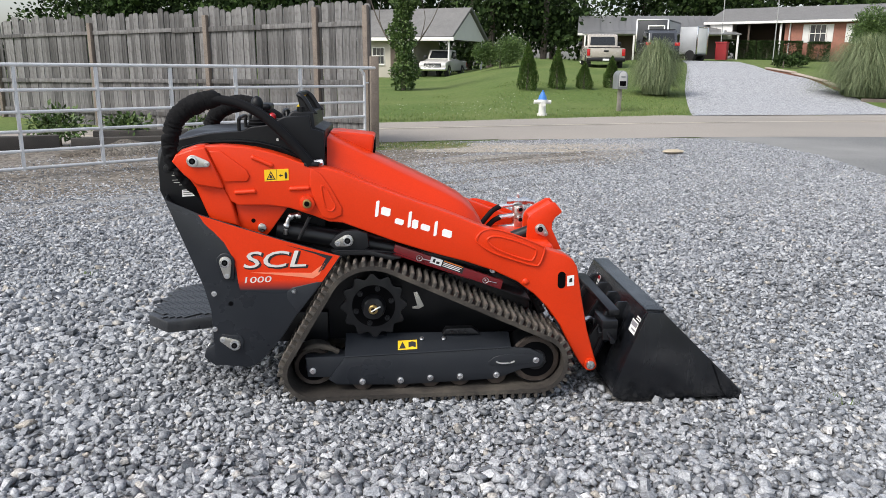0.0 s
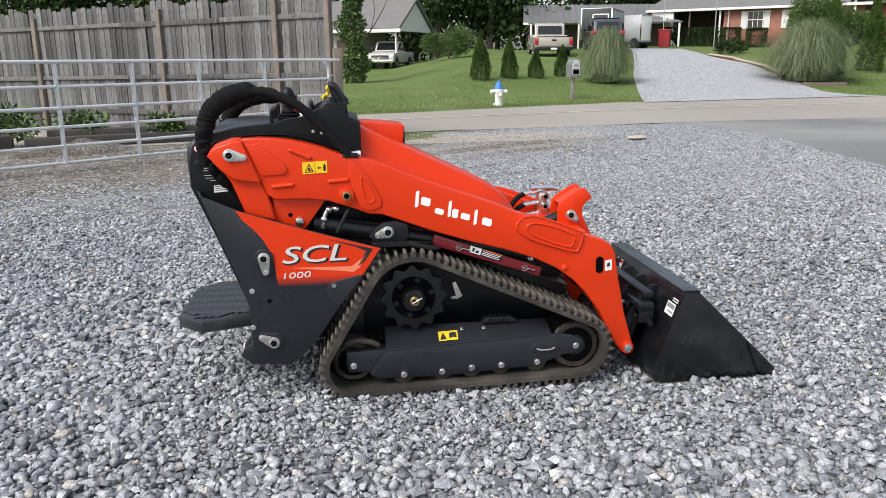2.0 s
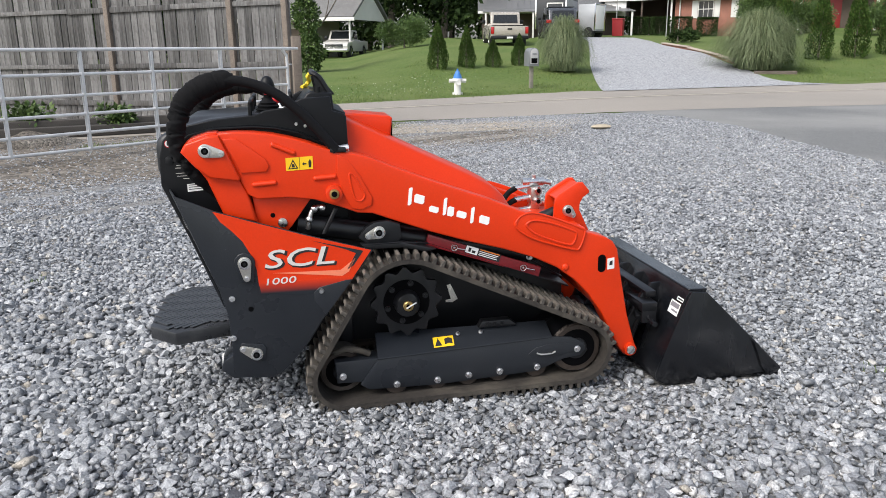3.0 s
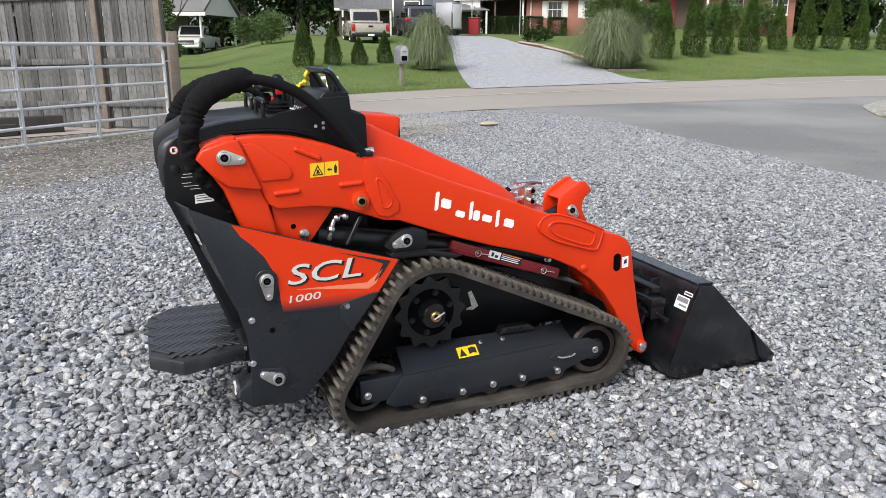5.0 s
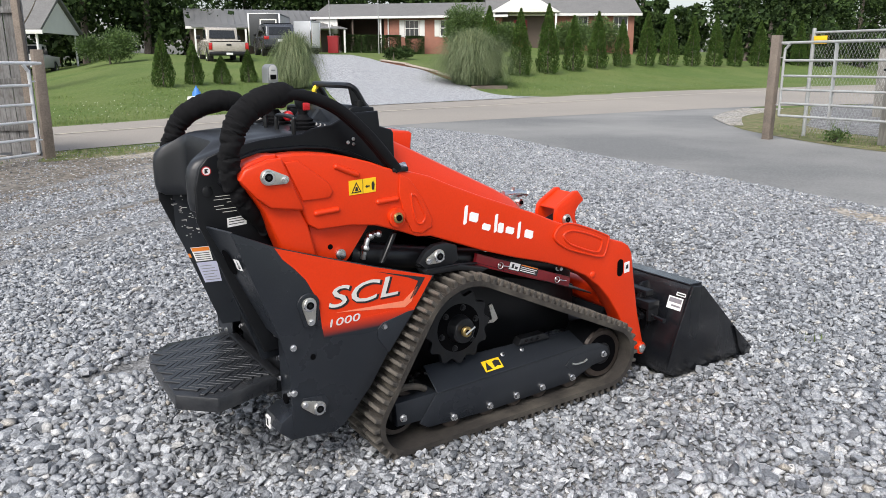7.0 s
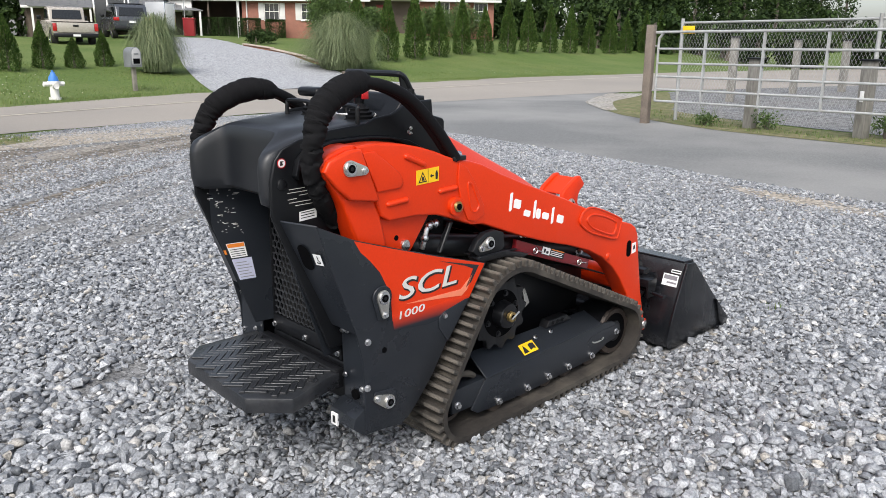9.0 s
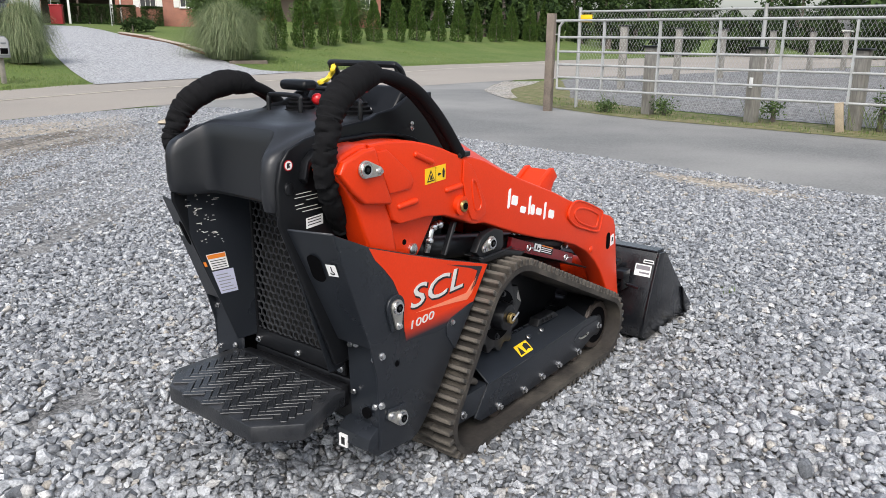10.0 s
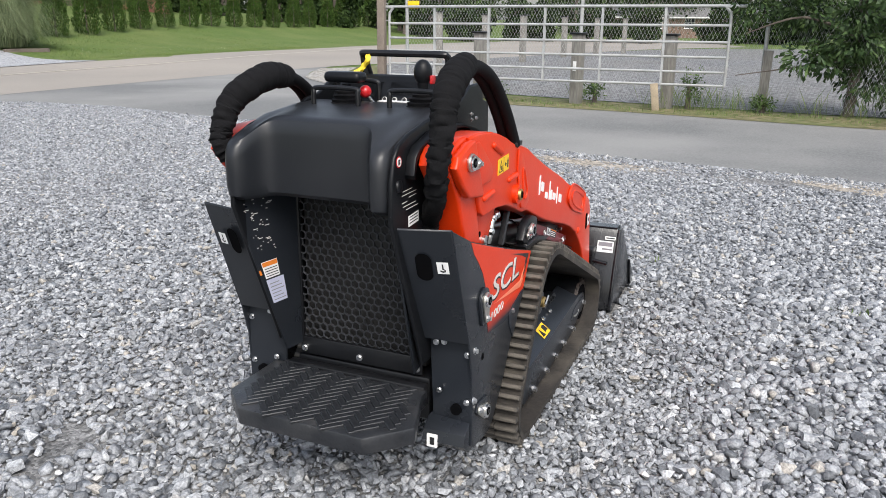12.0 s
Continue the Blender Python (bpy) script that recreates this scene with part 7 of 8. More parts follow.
def earth_heap(x, y, rx, ry, h, turn):
    """A low heap of earth and stones with an uneven top."""
    bm = bmesh.new()
    rings, n = 9, 30
    rows = []
    for r in range(1, rings + 1):
        q = r / rings
        row = []
        for j in range(n):
            a = 2 * math.pi * j / n
            px, py = q * math.cos(a) * rx, q * math.sin(a) * ry
            lump = noise.noise((px * 5, py * 5, 1.7)) * 0.04 + noise.noise((px * 17, py * 17, 4.2)) * 0.018
            row.append(bm.verts.new((px * (1 + 0.12 * noise.noise((a, 2.0, 0.3))), py, max(0.0, h * (1 - q * q) ** 1.15 * (1 + 0.25 * math.cos(a)) + lump * (1 - q)) - 0.012 * (r == rings))))
        rows.append(row)
    top = bm.verts.new((0, 0, h))
    for j in range(n):
        bm.faces.new((top, rows[0][j], rows[0][(j + 1) % n]))
        for r in range(rings - 1):
            bm.faces.new((rows[r][j], rows[r + 1][j], rows[r + 1][(j + 1) % n], rows[r][(j + 1) % n]))
    heap = part("earth_heap", bm, ground_mat("heaped_soil", (0.055, 0.046, 0.036), (0.115, 0.098, 0.078), (0.24, 0.225, 0.20), cell=0.03, broad=2.0, fine=22, bump=0.02))
    heap.matrix_world = Matrix.Translation((x, y, 0)) @ Matrix.Rotation(radians(turn), 4, "Z")
    return tagged(heap, label="low heap of brown earth and stones behind the gate", category="earth heap", kind="stuff")


earth_heap(-5.25, 12.25, 0.95, 0.42, 0.16, 36)
for k, (xa, ya, xb, yb, h) in enumerate(((-3.6, 13.9, -6.2, 12.8, 0.17), (-6.3, 12.6, -9.6, 10.6, 0.24), (-3.0, 14.3, -6.0, 13.2, 0.26))):
    tb = thing("old_timber", Matrix.Translation((xa, ya, 0)) @ Matrix.Rotation(math.atan2(yb - ya, xb - xa), 4, "Z"), "dark weathered timber lying behind the gate", "timber", "timbers behind the gate")
    part("beam", box(0, math.hypot(xb - xa, yb - ya), -0.1, 0.1, 0.0, h, 0.015), mat("black_timber", (0.055, 0.050, 0.045), 0.9, var=0.4, scale=4, bump=0.006), tb)

# ---- vehicles ----
GLASS = mat("dark_car_glass", (0.012, 0.014, 0.016), 0.08, var=0.1)
TYRE = mat("tyre", (0.02, 0.02, 0.02), 0.85, var=0.2)
TAIL = mat("tail_lamp", (0.42, 0.01, 0.012), 0.2, var=0.1, coat=0.5)
CHROME = mat("chrome", (0.7, 0.7, 0.7), 0.15, metal=1.0, var=0.05)


def car_wheels(ob, xs, half, r):
    for x in xs:
        for s in (-1, 1):
            w = part("wheel", rod((x, s * (half - 0.24), r), (x, s * half, r), r, seg=24, bevel=0.03), TYRE, ob, "black tyre")
            part("rim", rod((x, s * (half - 0.02), r), (x, s * (half + 0.012), r), r * 0.58, seg=18, bevel=0.01), CHROME, w)


def pickup(name, m, paint, label, old=False):
    """A pickup truck; its nose points along +x."""
    ob = thing(name, m, label, "pickup truck")
    low = [(-2.75, 0.55), (-2.78, 1.10), (-0.55, 1.14), (-0.5, 1.20), (1.15, 1.18), (1.45, 1.10), (2.55, 1.02), (2.72, 0.88), (2.74, 0.50), (2.35, 0.42), (2.20, 0.75), (1.90, 0.86), (1.55, 0.78), (1.40, 0.42), (-1.15, 0.42), (-1.3, 0.78), (-1.62, 0.86), (-1.95, 0.78), (-2.10, 0.50)]
    part("body", plate(low, -0.96, 0.96, 0.05, segments=3), paint, ob)
    cab = [(-0.55, 1.14), (-0.38, 1.74), (-0.25, 1.82), (0.55, 1.84), (0.75, 1.78), (1.35, 1.16)]
    part("cab", plate(cab, -0.80, 0.80, 0.06, segments=3), paint, ob)
    part("rear_window", prism([(-0.535, -0.66, 1.26), (-0.535, 0.66, 1.26), (-0.43, 0.62, 1.68), (-0.43, -0.62, 1.68)][::-1], 0.02, 0.01), GLASS, ob, "dark rear window")
    part("windscreen", prism([(1.275, -0.66, 1.26), (1.275, 0.66, 1.26), (0.83, 0.62, 1.74), (0.83, -0.62, 1.74)], 0.02, 0.01), GLASS, ob, "dark windscreen")
    for s in (-1, 1):
        part("side_window", plate([(-0.32, 1.25), (-0.22, 1.68), (0.60, 1.72), (0.98, 1.28)], s * 0.79, s * 0.815, 0.005), GLASS, ob)
        part("mirror", box(0.95, 1.05, min(s * 0.95, s * 1.15), max(s * 0.95, s * 1.15), 1.22, 1.42, 0.03), BLACK, ob)
        part("tail_light", box(-2.80, -2.70, min(s * 0.80, s * 0.965), max(s * 0.80, s * 0.965), 0.72, 1.06, 0.02), TAIL, ob, "red tail light")
        part("headlight", box(2.66, 2.76, min(s * 0.62, s * 0.92), max(s * 0.62, s * 0.92), 0.74, 0.92, 0.03), WHITE, ob, "clear headlight")
    part("tailgate", box(-2.81, -2.77, -0.78, 0.78, 0.66, 1.09, 0.015), paint, ob)
    part("handle", box(-2.83, -2.805, -0.12, 0.12, 0.92, 1.00, 0.01), BLACK, ob)
    part("rear_bumper", box(-2.92, -2.70, -0.97, 0.97, 0.44, 0.62, 0.03), CHROME if old else BLACK, ob)
    part("number_plate", box(-2.935, -2.92, -0.16, 0.16, 0.48, 0.58, 0.004), WHITE, ob, "plain pale number plate")
    # near-black slab painted as the shade in the open bed
    part("bed_hollow", box(-2.62, -0.75, -0.78, 0.78, 1.085, 1.146, 0.01), HOLLOW_SHADE, ob)
    part("front_bumper", box(2.70, 2.88, -0.96, 0.96, 0.40, 0.60, 0.03), CHROME, ob, "chrome front bumper")
    part("grille", box(2.70, 2.765, -0.60, 0.60, 0.64, 0.90, 0.015), BLACK, ob, "dark grille")
    for k in range(3):
        part("grille_bar", box(2.755, 2.78, -0.58, 0.58, 0.68 + 0.08 * k, 0.70 + 0.08 * k, 0.004), CHROME, ob)
    car_wheels(ob, (-1.62, 1.88), 0.95, 0.39)
    return ob


def suv(name, m, paint, label):
    ob = thing(name, m, label, "car")
    low = [(-2.35, 0.50), (-2.42, 0.75), (-2.38, 1.08), (1.05, 1.10), (2.15, 0.98), (2.38, 0.78), (2.36, 0.42), (1.9, 0.36), (1.75, 0.72), (1.42, 0.80), (1.1, 0.70), (0.98, 0.36), (-0.98, 0.36), (-1.1, 0.70), (-1.42, 0.80), (-1.75, 0.72), (-1.9, 0.42)]
    part("body", plate(low, -0.94, 0.94, 0.06, segments=3), paint, ob)
    cab = [(-2.36, 1.06), (-2.18, 1.62), (-2.0, 1.76), (0.1, 1.80), (0.35, 1.74), (1.15, 1.08)]
    part("cabin", plate(cab, -0.80, 0.80, 0.07, segments=3), paint, ob)
    part("rear_window", prism([(-2.345, -0.66, 1.16), (-2.345, 0.66, 1.16), (-2.205, 0.60, 1.60), (-2.205, -0.60, 1.60)][::-1], 0.02, 0.01), GLASS, ob, "dark rear window")
    part("windscreen", prism([(1.06, -0.66, 1.18), (1.06, 0.66, 1.18), (0.44, 0.62, 1.68), (0.44, -0.62, 1.68)], 0.02, 0.01), GLASS, ob)
    part("roof_rack", box(-1.8, 0.0, -0.72, 0.72, 1.79, 1.83, 0.01), BLACK, ob)
    for s in (-1, 1):
        part("side_window", plate([(-2.0, 1.18), (-1.9, 1.62), (0.15, 1.66), (0.75, 1.18)], s * 0.79, s * 0.815, 0.005), GLASS, ob)
        part("tail_light", box(-2.44, -2.30, min(s * 0.66, s * 0.945), max(s * 0.66, s * 0.945), 0.92, 1.10, 0.02), TAIL, ob, "red tail light")
        part("mirror", box(0.75, 0.87, min(s * 0.92, s * 1.10), max(s * 0.92, s * 1.10), 1.12, 1.28, 0.03), BLACK, ob)
    part("rear_bumper", box(-2.50, -2.32, -0.93, 0.93, 0.42, 0.66, 0.04), BLACK, ob)
    part("number_plate", box(-2.45, -2.43, -0.17, 0.17, 0.80, 0.92, 0.004), WHITE, ob, "plain pale number plate")
    car_wheels(ob, (-1.42, 1.42), 0.93, 0.37)
    return ob


BEIGE = mat("beige_car_paint", (0.40, 0.365, 0.32), 0.25, var=0.05, coat=0.5)
GREYCAR = mat("dark_grey_car_paint", (0.05, 0.055, 0.065), 0.22, var=0.05, coat=0.6)
WHITECAR = mat("old_white_car_paint", (0.46, 0.45, 0.42), 0.35, var=0.08, coat=0.2)
pickup("pickup_truck", pose(8.5, 43.2, land(8.3, 40.8) - 0.02, 0, -1.5, 84), BEIGE, "beige pickup truck parked on the lawn, tailgate shut")
suv("suv", pose(12.6, 47.2, land(12.3, 45.5) - 0.02, 0, -1, 82), GREYCAR, "dark grey car parked before a trailer")
pickup("old_pickup_truck", pose(-0.1, 56.0, land(-0.6, 54.0) + 0.02, 0, 0, -106), WHITECAR, "old white pickup truck under a carport", True)


def cargo_trailer(name, m, w, l, h, skin, rear, label):
    ob = thing(name, m, label, "trailer")
    part("shell", box(-l / 2, l / 2, -w / 2, w / 2, 0.42, 0.42 + h, 0.05, segments=2), skin, ob)
    part("rear_panel", box(-l / 2 - 0.012, -l / 2, -w / 2 + 0.10, w / 2 - 0.10, 0.52, 0.42 + h - 0.10, 0.004), rear, ob, "rear door panel")
    for y in (-w / 2 + 0.04, w / 2 - 0.04):
        part("corner_trim", box(-l / 2 - 0.02, -l / 2 + 0.03, y - 0.05, y + 0.05, 0.42, 0.42 + h, 0.01), CHROME, ob)
    part("top_trim", box(-l / 2 - 0.02, -l / 2 + 0.03, -w / 2, w / 2, 0.36 + h, 0.42 + h, 0.01), CHROME, ob)
    part("chassis", box(-l / 2, l / 2 + 0.9, -w / 2 + 0.15, w / 2 - 0.15, 0.32, 0.42, 0.01), BLACK, ob)
    for s in (-1, 1):
        part("wheel", rod((-0.2, s * (w / 2 - 0.22), 0.33), (-0.2, s * (w / 2 + 0.01), 0.33), 0.33, seg=20, bevel=0.03), TYRE, ob)
    return ob


SKIN = mat("aluminium_skin", (0.42, 0.43, 0.44), 0.4, metal=0.3, var=0.1, scale=3)
WHITESKIN = mat("white_skin", (0.72, 0.71, 0.68), 0.5, var=0.1, scale=3)
BLACKSKIN = mat("black_skin", (0.03, 0.032, 0.036), 0.35, var=0.1)
tr = cargo_trailer("cargo_trailer", pose(14.6, 54.5, land(14.0, 52), 0, 0, 64), 2.1, 4.6, 2.05, BLACKSKIN, BLACKSKIN, "tall black enclosed cargo trailer with a white framed door")
for y0, y1, z0, z1 in ((-0.82, -0.74, 0.5, 2.1), (0.20, 0.28, 0.5, 2.1), (-0.82, 0.28, 2.02, 2.10), (-0.82, 0.28, 1.5, 1.56)):
    part("door_trim", box(-2.33, -2.312, y0, y1, z0, z1, 0.003), WHITESKIN, tr, "white door trim")
part("bright_side", box(-2.1, 2.1, -1.062, -1.05, 0.6, 2.35, 0.004), SKIN, tr, "bright metal side sheet")
cargo_trailer("small_trailer", pose(15.1, 48.4, land(15, 47.6) - 0.03, 0, 0, 127), 1.1, 1.25, 1.6, SKIN, WHITESKIN, "small grey and white enclosed trailer")
bin_ = thing("red_bin", pose(17.3, 49.6, land(17.3, 49.6) - 0.02, 0, 0, 60), "dark red wheeled refuse bin", "bin")
bm = plate([(-0.30, 0.05), (0.26, 0.05), (0.34, 1.05), (-0.38, 1.05)], -0.33, 0.33, 0.03)
part("bin_body", bm, mat("red_bin_plastic", (0.30, 0.02, 0.025), 0.5, var=0.15), bin_)
part("lid", box(-0.42, 0.38, -0.36, 0.36, 1.05, 1.13, 0.025), mat("red_bin_plastic", (0.33, 0.02, 0.025), 0.5, var=0.15), bin_)

# ---- houses ----
BRICK = mat("red_brick_wall", (0.29, 0.130, 0.092), 0.85, var=0.30, scale=2.5, fine=14, bump=0.01)
ROOF = mat("grey_shingles", (0.16, 0.158, 0.155), 0.85, var=0.25, scale=2, fine=10, bump=0.01)
METALROOF = mat("grey_metal_roof", (0.20, 0.20, 0.20), 0.45, var=0.15, scale=1, metal=0.3)
SIDING = mat("white_siding", (0.72, 0.71, 0.68), 0.6, var=0.06, scale=2)
CREAM = mat("cream_siding", (0.44, 0.41, 0.35), 0.65, var=0.06, scale=2)
# brown of the garage; also painted as shade under carport and porches
BROWN_AND_SHADE = mat("brown_and_shade", (0.10, 0.075, 0.06), 0.8, var=0.2)
PANE = mat("window_pane", (0.03, 0.035, 0.04), 0.06, var=0.1)


def window(parent, x, y, z, w, h, shutters=True):
    """A sash window in a wall that faces -y."""
    bm2 = box(x - w / 2 - 0.06, x + w / 2 + 0.06, y - 0.05, y + 0.02, z - 0.06, z, 0.005)
    box(x - w / 2 - 0.06, x + w / 2 + 0.06, y - 0.05, y + 0.02, z + h, z + h + 0.06, 0.005, bm2)
    for k in (x - w / 2 - 0.06, x + w / 2):
        box(k, k + 0.06, y - 0.05, y + 0.02, z, z + h, 0.004, bm2)
    box(x - w / 2, x + w / 2, y - 0.04, y + 0.0, z + h / 2 - 0.025, z + h / 2 + 0.025, 0.003, bm2)
    for k in (-w / 6, w / 6):
        box(x + k - 0.012, x + k + 0.012, y - 0.035, y, z, z + h, 0.0, bm2)
    win = part("window", bm2, SIDING, parent, "white framed sash window")
    for z0 in (z, z + h / 2):
        part("pane", box(x - w / 2, x + w / 2, y - 0.012, y - 0.004, z0, z0 + h / 2, 0.0), PANE, win, "dark window pane")
    part("sill", box(x - w / 2 - 0.1, x + w / 2 + 0.1, y - 0.10, y, z - 0.12, z - 0.06, 0.005), SIDING, win)
    if shutters:
        for s in (-1, 1):
            cx = x + s * (w / 2 + 0.06 + 0.21)
            sh = part("shutter", box(cx - 0.19, cx + 0.19, y - 0.04, y, z - 0.06, z + h + 0.06, 0.008), SIDING, win, "white louvred shutter")
    return win


def gable_roof(parent, x0, x1, y0, y1, eave, ridge, material, over=0.45):
    ym = (y0 + y1) / 2
    sl = (ridge - eave) / (ym - y0)
    z0 = eave - sl * over
    out = [(y0 - over, z0), (ym, ridge), (y1 + over, z0), (y1 + over, z0 - 0.16), (ym, ridge - 0.16), (y0 - over, z0 - 0.16)]
    bm2 = bmesh.new()
    a = [bm2.verts.new((x0 - over, y, z)) for y, z in out]
    b = [bm2.verts.new((x1 + over, y, z)) for y, z in out]
    bm2.faces.new(a)
    bm2.faces.new(b[::-1])
    for i in range(6):
        bm2.faces.new((a[i], b[i], b[(i + 1) % 6], a[(i + 1) % 6]))
    roof = part("roof", bm2, material, parent, smooth=False)
    part("fascia", box(x0 - over, x1 + over, y0 - over - 0.05, y0 - over - 0.004, z0 - 0.15, z0 + 0.01, 0.005), SIDING, roof, "white fascia and gutter")
    return roof


# long brick house
house = thing("brick_house", pose(19.1, 57.0, 2.15, 0, 0, -38), "long single-storey red brick house with a grey roof and white trim", "house")
part("brick_wall", box(4.9, 13.5, 0.0, 7.5, -1.4, 2.55, 0.01), BRICK, house, "red brick wall")
# the dark brown puts the carport's shade into the wall colour
part("carport_back", box(0.2, 4.9, 4.6, 7.5, -0.8, 2.55, 0.01), BROWN_AND_SHADE, house, "carport back wall, coloured dark for its shade")
part("carport_floor", box(-0.2, 4.9, -0.3, 4.6, -1.2, 0.02, 0.01), KERB, house)
gable_roof(house, 0.0, 13.5, 0.0, 7.5, 2.6, 3.65, ROOF, 0.5)
bm = bmesh.new()
bm.faces.new([bm.verts.new((-0.05, y, z)) for y, z in ((-0.3, 1.45), (-0.3, 2.50), (3.75, 3.50), (7.5, 2.50), (7.5, 1.45))])
g_ = bmesh.ops.extrude_face_region(bm, geom=bm.faces[:])
for v in g_["geom"]:
    if isinstance(v, bmesh.types.BMVert):
        v.co.x += 0.15
part("gable", bm, SIDING, house, "white boarded gable", smooth=False)
part("gable_panel", box(-0.1, 1.5, -0.36, -0.28, 1.3, 2.45, 0.01), SIDING, house, "white boarded panel")
for x in (0.15, 2.6, 4.7):
    part("carport_post", box(x - 0.06, x + 0.06, -0.25, -0.13, -0.6, 2.5, 0.008), SIDING if x > 3 else BROWN_AND_SHADE, house)
window(house, 7.0, 0.0, 1.10, 0.95, 1.05)
window(house, 9.6, 0.0, 1.10, 0.95, 1.05)
part("downspout", rod((5.25, -0.08, -0.6), (5.25, -0.08, 2.4), 0.05, seg=8), SIDING, house, "white downspout")
hm = Matrix.Translation((19.1, 57.0, 0)) @ Matrix.Rotation(radians(-38), 4, "Z")
for d in (2.7, 4.2, 5.7, 7.4):
    q = hm @ Vector((d, -1.1, 0))
    bush("clipped_shrub", q.x, q.y, 1.15, 0.9, 1.25, 90 + int(d * 3), "box-clipped dark green shrub before the brick house", 4200, 0.10, LEAF_DARK, True)
for d, off in ((1.9, -3.6), (5.6, -4.6)):
    q = hm @ Vector((d, off, 0))
    pole = thing("flag_pole", pose(q.x, q.y, land(q.x, q.y) - 0.1), "slim grey metal pole", "pole")
    part("shaft", rod((0, 0, 0), (0, 0, 7.0), 0.03, seg=10), GALV_OLD, pole)
q = hm @ Vector((1.4, -2.0, 0))
lampp = thing("yard_lamp", pose(q.x, q.y, land(q.x, q.y) - 0.05), "black post lamp with a pale lantern", "lamp")
part("post", rod((0, 0, 0), (0, 0, 1.75), 0.035, seg=10), BLACK, lampp)
part("lantern", box(-0.09, 0.09, -0.09, 0.09, 1.75, 2.02, 0.02), WHITE, lampp)
# second brick house behind the cypresses
house2 = thing("brick_house", pose(29.8, 49.9, 2.3, 0, 0, -29), "brick house with a white front gable and a dark red door", "house")
part("brick_wall", box(0, 10.3, 0, 7, -1.6, 2.6, 0.01), BRICK, house2, "red brick wall")
gable_roof(house2, 0, 10.3, 0, 7, 2.65, 4.2, ROOF, 0.45)
part("porch_roof", plate([(-0.3, 2.5), (4.7, 2.5), (2.2, 3.9)], -1.5, 0.2, 0.02), SIDING, house2, "white front gable over the porch")
# flat dark sheet painted in as the shade below the porch gable
part("porch_shade", box(0.1, 4.3, -0.05, -0.004, 0.0, 2.45, 0.0), BROWN_AND_SHADE, house2)
door1 = part("front_door", box(1.5, 2.5, -0.10, -0.055, 0.0, 2.05, 0.01), mat("red_door", (0.25, 0.02, 0.02), 0.5, var=0.1), house2, "dark red front door")
part("handle", ball((2.35, -0.13, 1.0), 0.04, seg=8), ZINC, door1)
for x in (0.0, 4.4):
    part("porch_post", box(x - 0.07, x + 0.07, -1.4, -1.26, -1.2, 2.5, 0.008), SIDING, house2, "white porch post")
window(house2, 9.3, 0.0, 1.10, 0.95, 1.15, False)
window(house2, 6.4, 0.0, 1.10, 0.95, 1.15, False)

# garage behind the trailers
garage = thing("garage", pose(9.9, 57.5, 1.9, 0, 0, -10), "low brown garage with a grey metal roof", "garage")
part("wall", box(0, 9.6, 0, 6, -0.4, 2.0, 0.01), BROWN_AND_SHADE, garage)
gable_roof(garage, 0, 9.6, 0, 6, 2.05, 3.3, METALROOF, 0.35)
part("awning", prism([(0, -2.4, 1.75), (10.5, -2.4, 1.75), (10.5, 0, 2.0), (0, 0, 2.0)], 0.06, 0.01), METALROOF, garage, "flat grey awning")
for x in (0.2, 3.5, 7.0, 10.3):
    part("awning_post", box(x - 0.06, x + 0.06, -2.35, -2.23, -0.4, 1.75, 0.006), SIDING, garage)
for x in np.arange(0.3, 9.6, 0.45):
    part("roof_seam", prism([(x, -0.36, 1.92), (x + 0.04, -0.36, 1.92), (x + 0.04, 3.0, 3.325), (x, 3.0, 3.325)], 0.035, 0.0), METALROOF, garage)

# pale house with the carport
lh = thing("pale_house", pose(-10.8, 60.0, 0.62, 0, 0, -25), "pale low house with a grey roof and an open carport", "house")
part("wall", box(0, 9.0, 0, 5.2, -0.5, 2.6, 0.01), CREAM, lh)
part("roof", prism([(-0.6, -0.7, 2.62), (12.8, -0.7, 2.62), (12.8, 2.5, 4.7), (-0.6, 2.5, 4.7)], 0.16, 0.0), ROOF, lh, "grey shingled roof")
part("roof_back", prism([(-0.6, 2.5, 4.7), (12.8, 2.5, 4.7), (12.8, 5.7, 2.62), (-0.6, 5.7, 2.62)], 0.16, 0.0), ROOF, lh)
bm = bmesh.new()
bm.faces.new([bm.verts.new((12.60, y, z)) for y, z in ((-0.65, 2.56), (5.65, 2.56), (2.5, 4.60))])
g_ = bmesh.ops.extrude_face_region(bm, geom=bm.faces[:])
for v in g_["geom"]:
    if isinstance(v, bmesh.types.BMVert):
        v.co.x -= 0.15
part("gable", bm, SIDING, lh, "white boarded gable", smooth=False)
part("fascia", box(-0.6, 12.9, -0.80, -0.70, 2.46, 2.70, 0.01), SIDING, lh)
for x, y in ((12.4, -0.45), (12.4, 5.4), (9.6, -0.45)):
    part("carport_post", rod((x, y, -0.5), (x, y, 2.6), 0.07, seg=10), SIDING, lh)
window(lh, 6.6, 0.0, 0.9, 0.9, 1.1, False)
# flat dark sheet: shade of an open porch, put in as colour
part("porch_void", box(7.6, 8.8, -0.03, -0.004, 0, 2.0, 0), BROWN_AND_SHADE, lh)
far = thing("far_house", pose(88, 27, 0.2, 0, 0, -78), "distant low tan brick house beyond the lot", "house")
part("wall", box(0, 20, 0, 8, -1, 2.2, 0.01), mat("tan_brick", (0.22, 0.15, 0.115), 0.85, var=0.2), far)
gable_roof(far, 0, 20, 0, 8, 2.2, 3.2, ROOF, 0.5)
for x in (2.5, 5.5, 9, 13, 17):
    window(far, x, 0.0, 0.9, 1.0, 1.1, False)


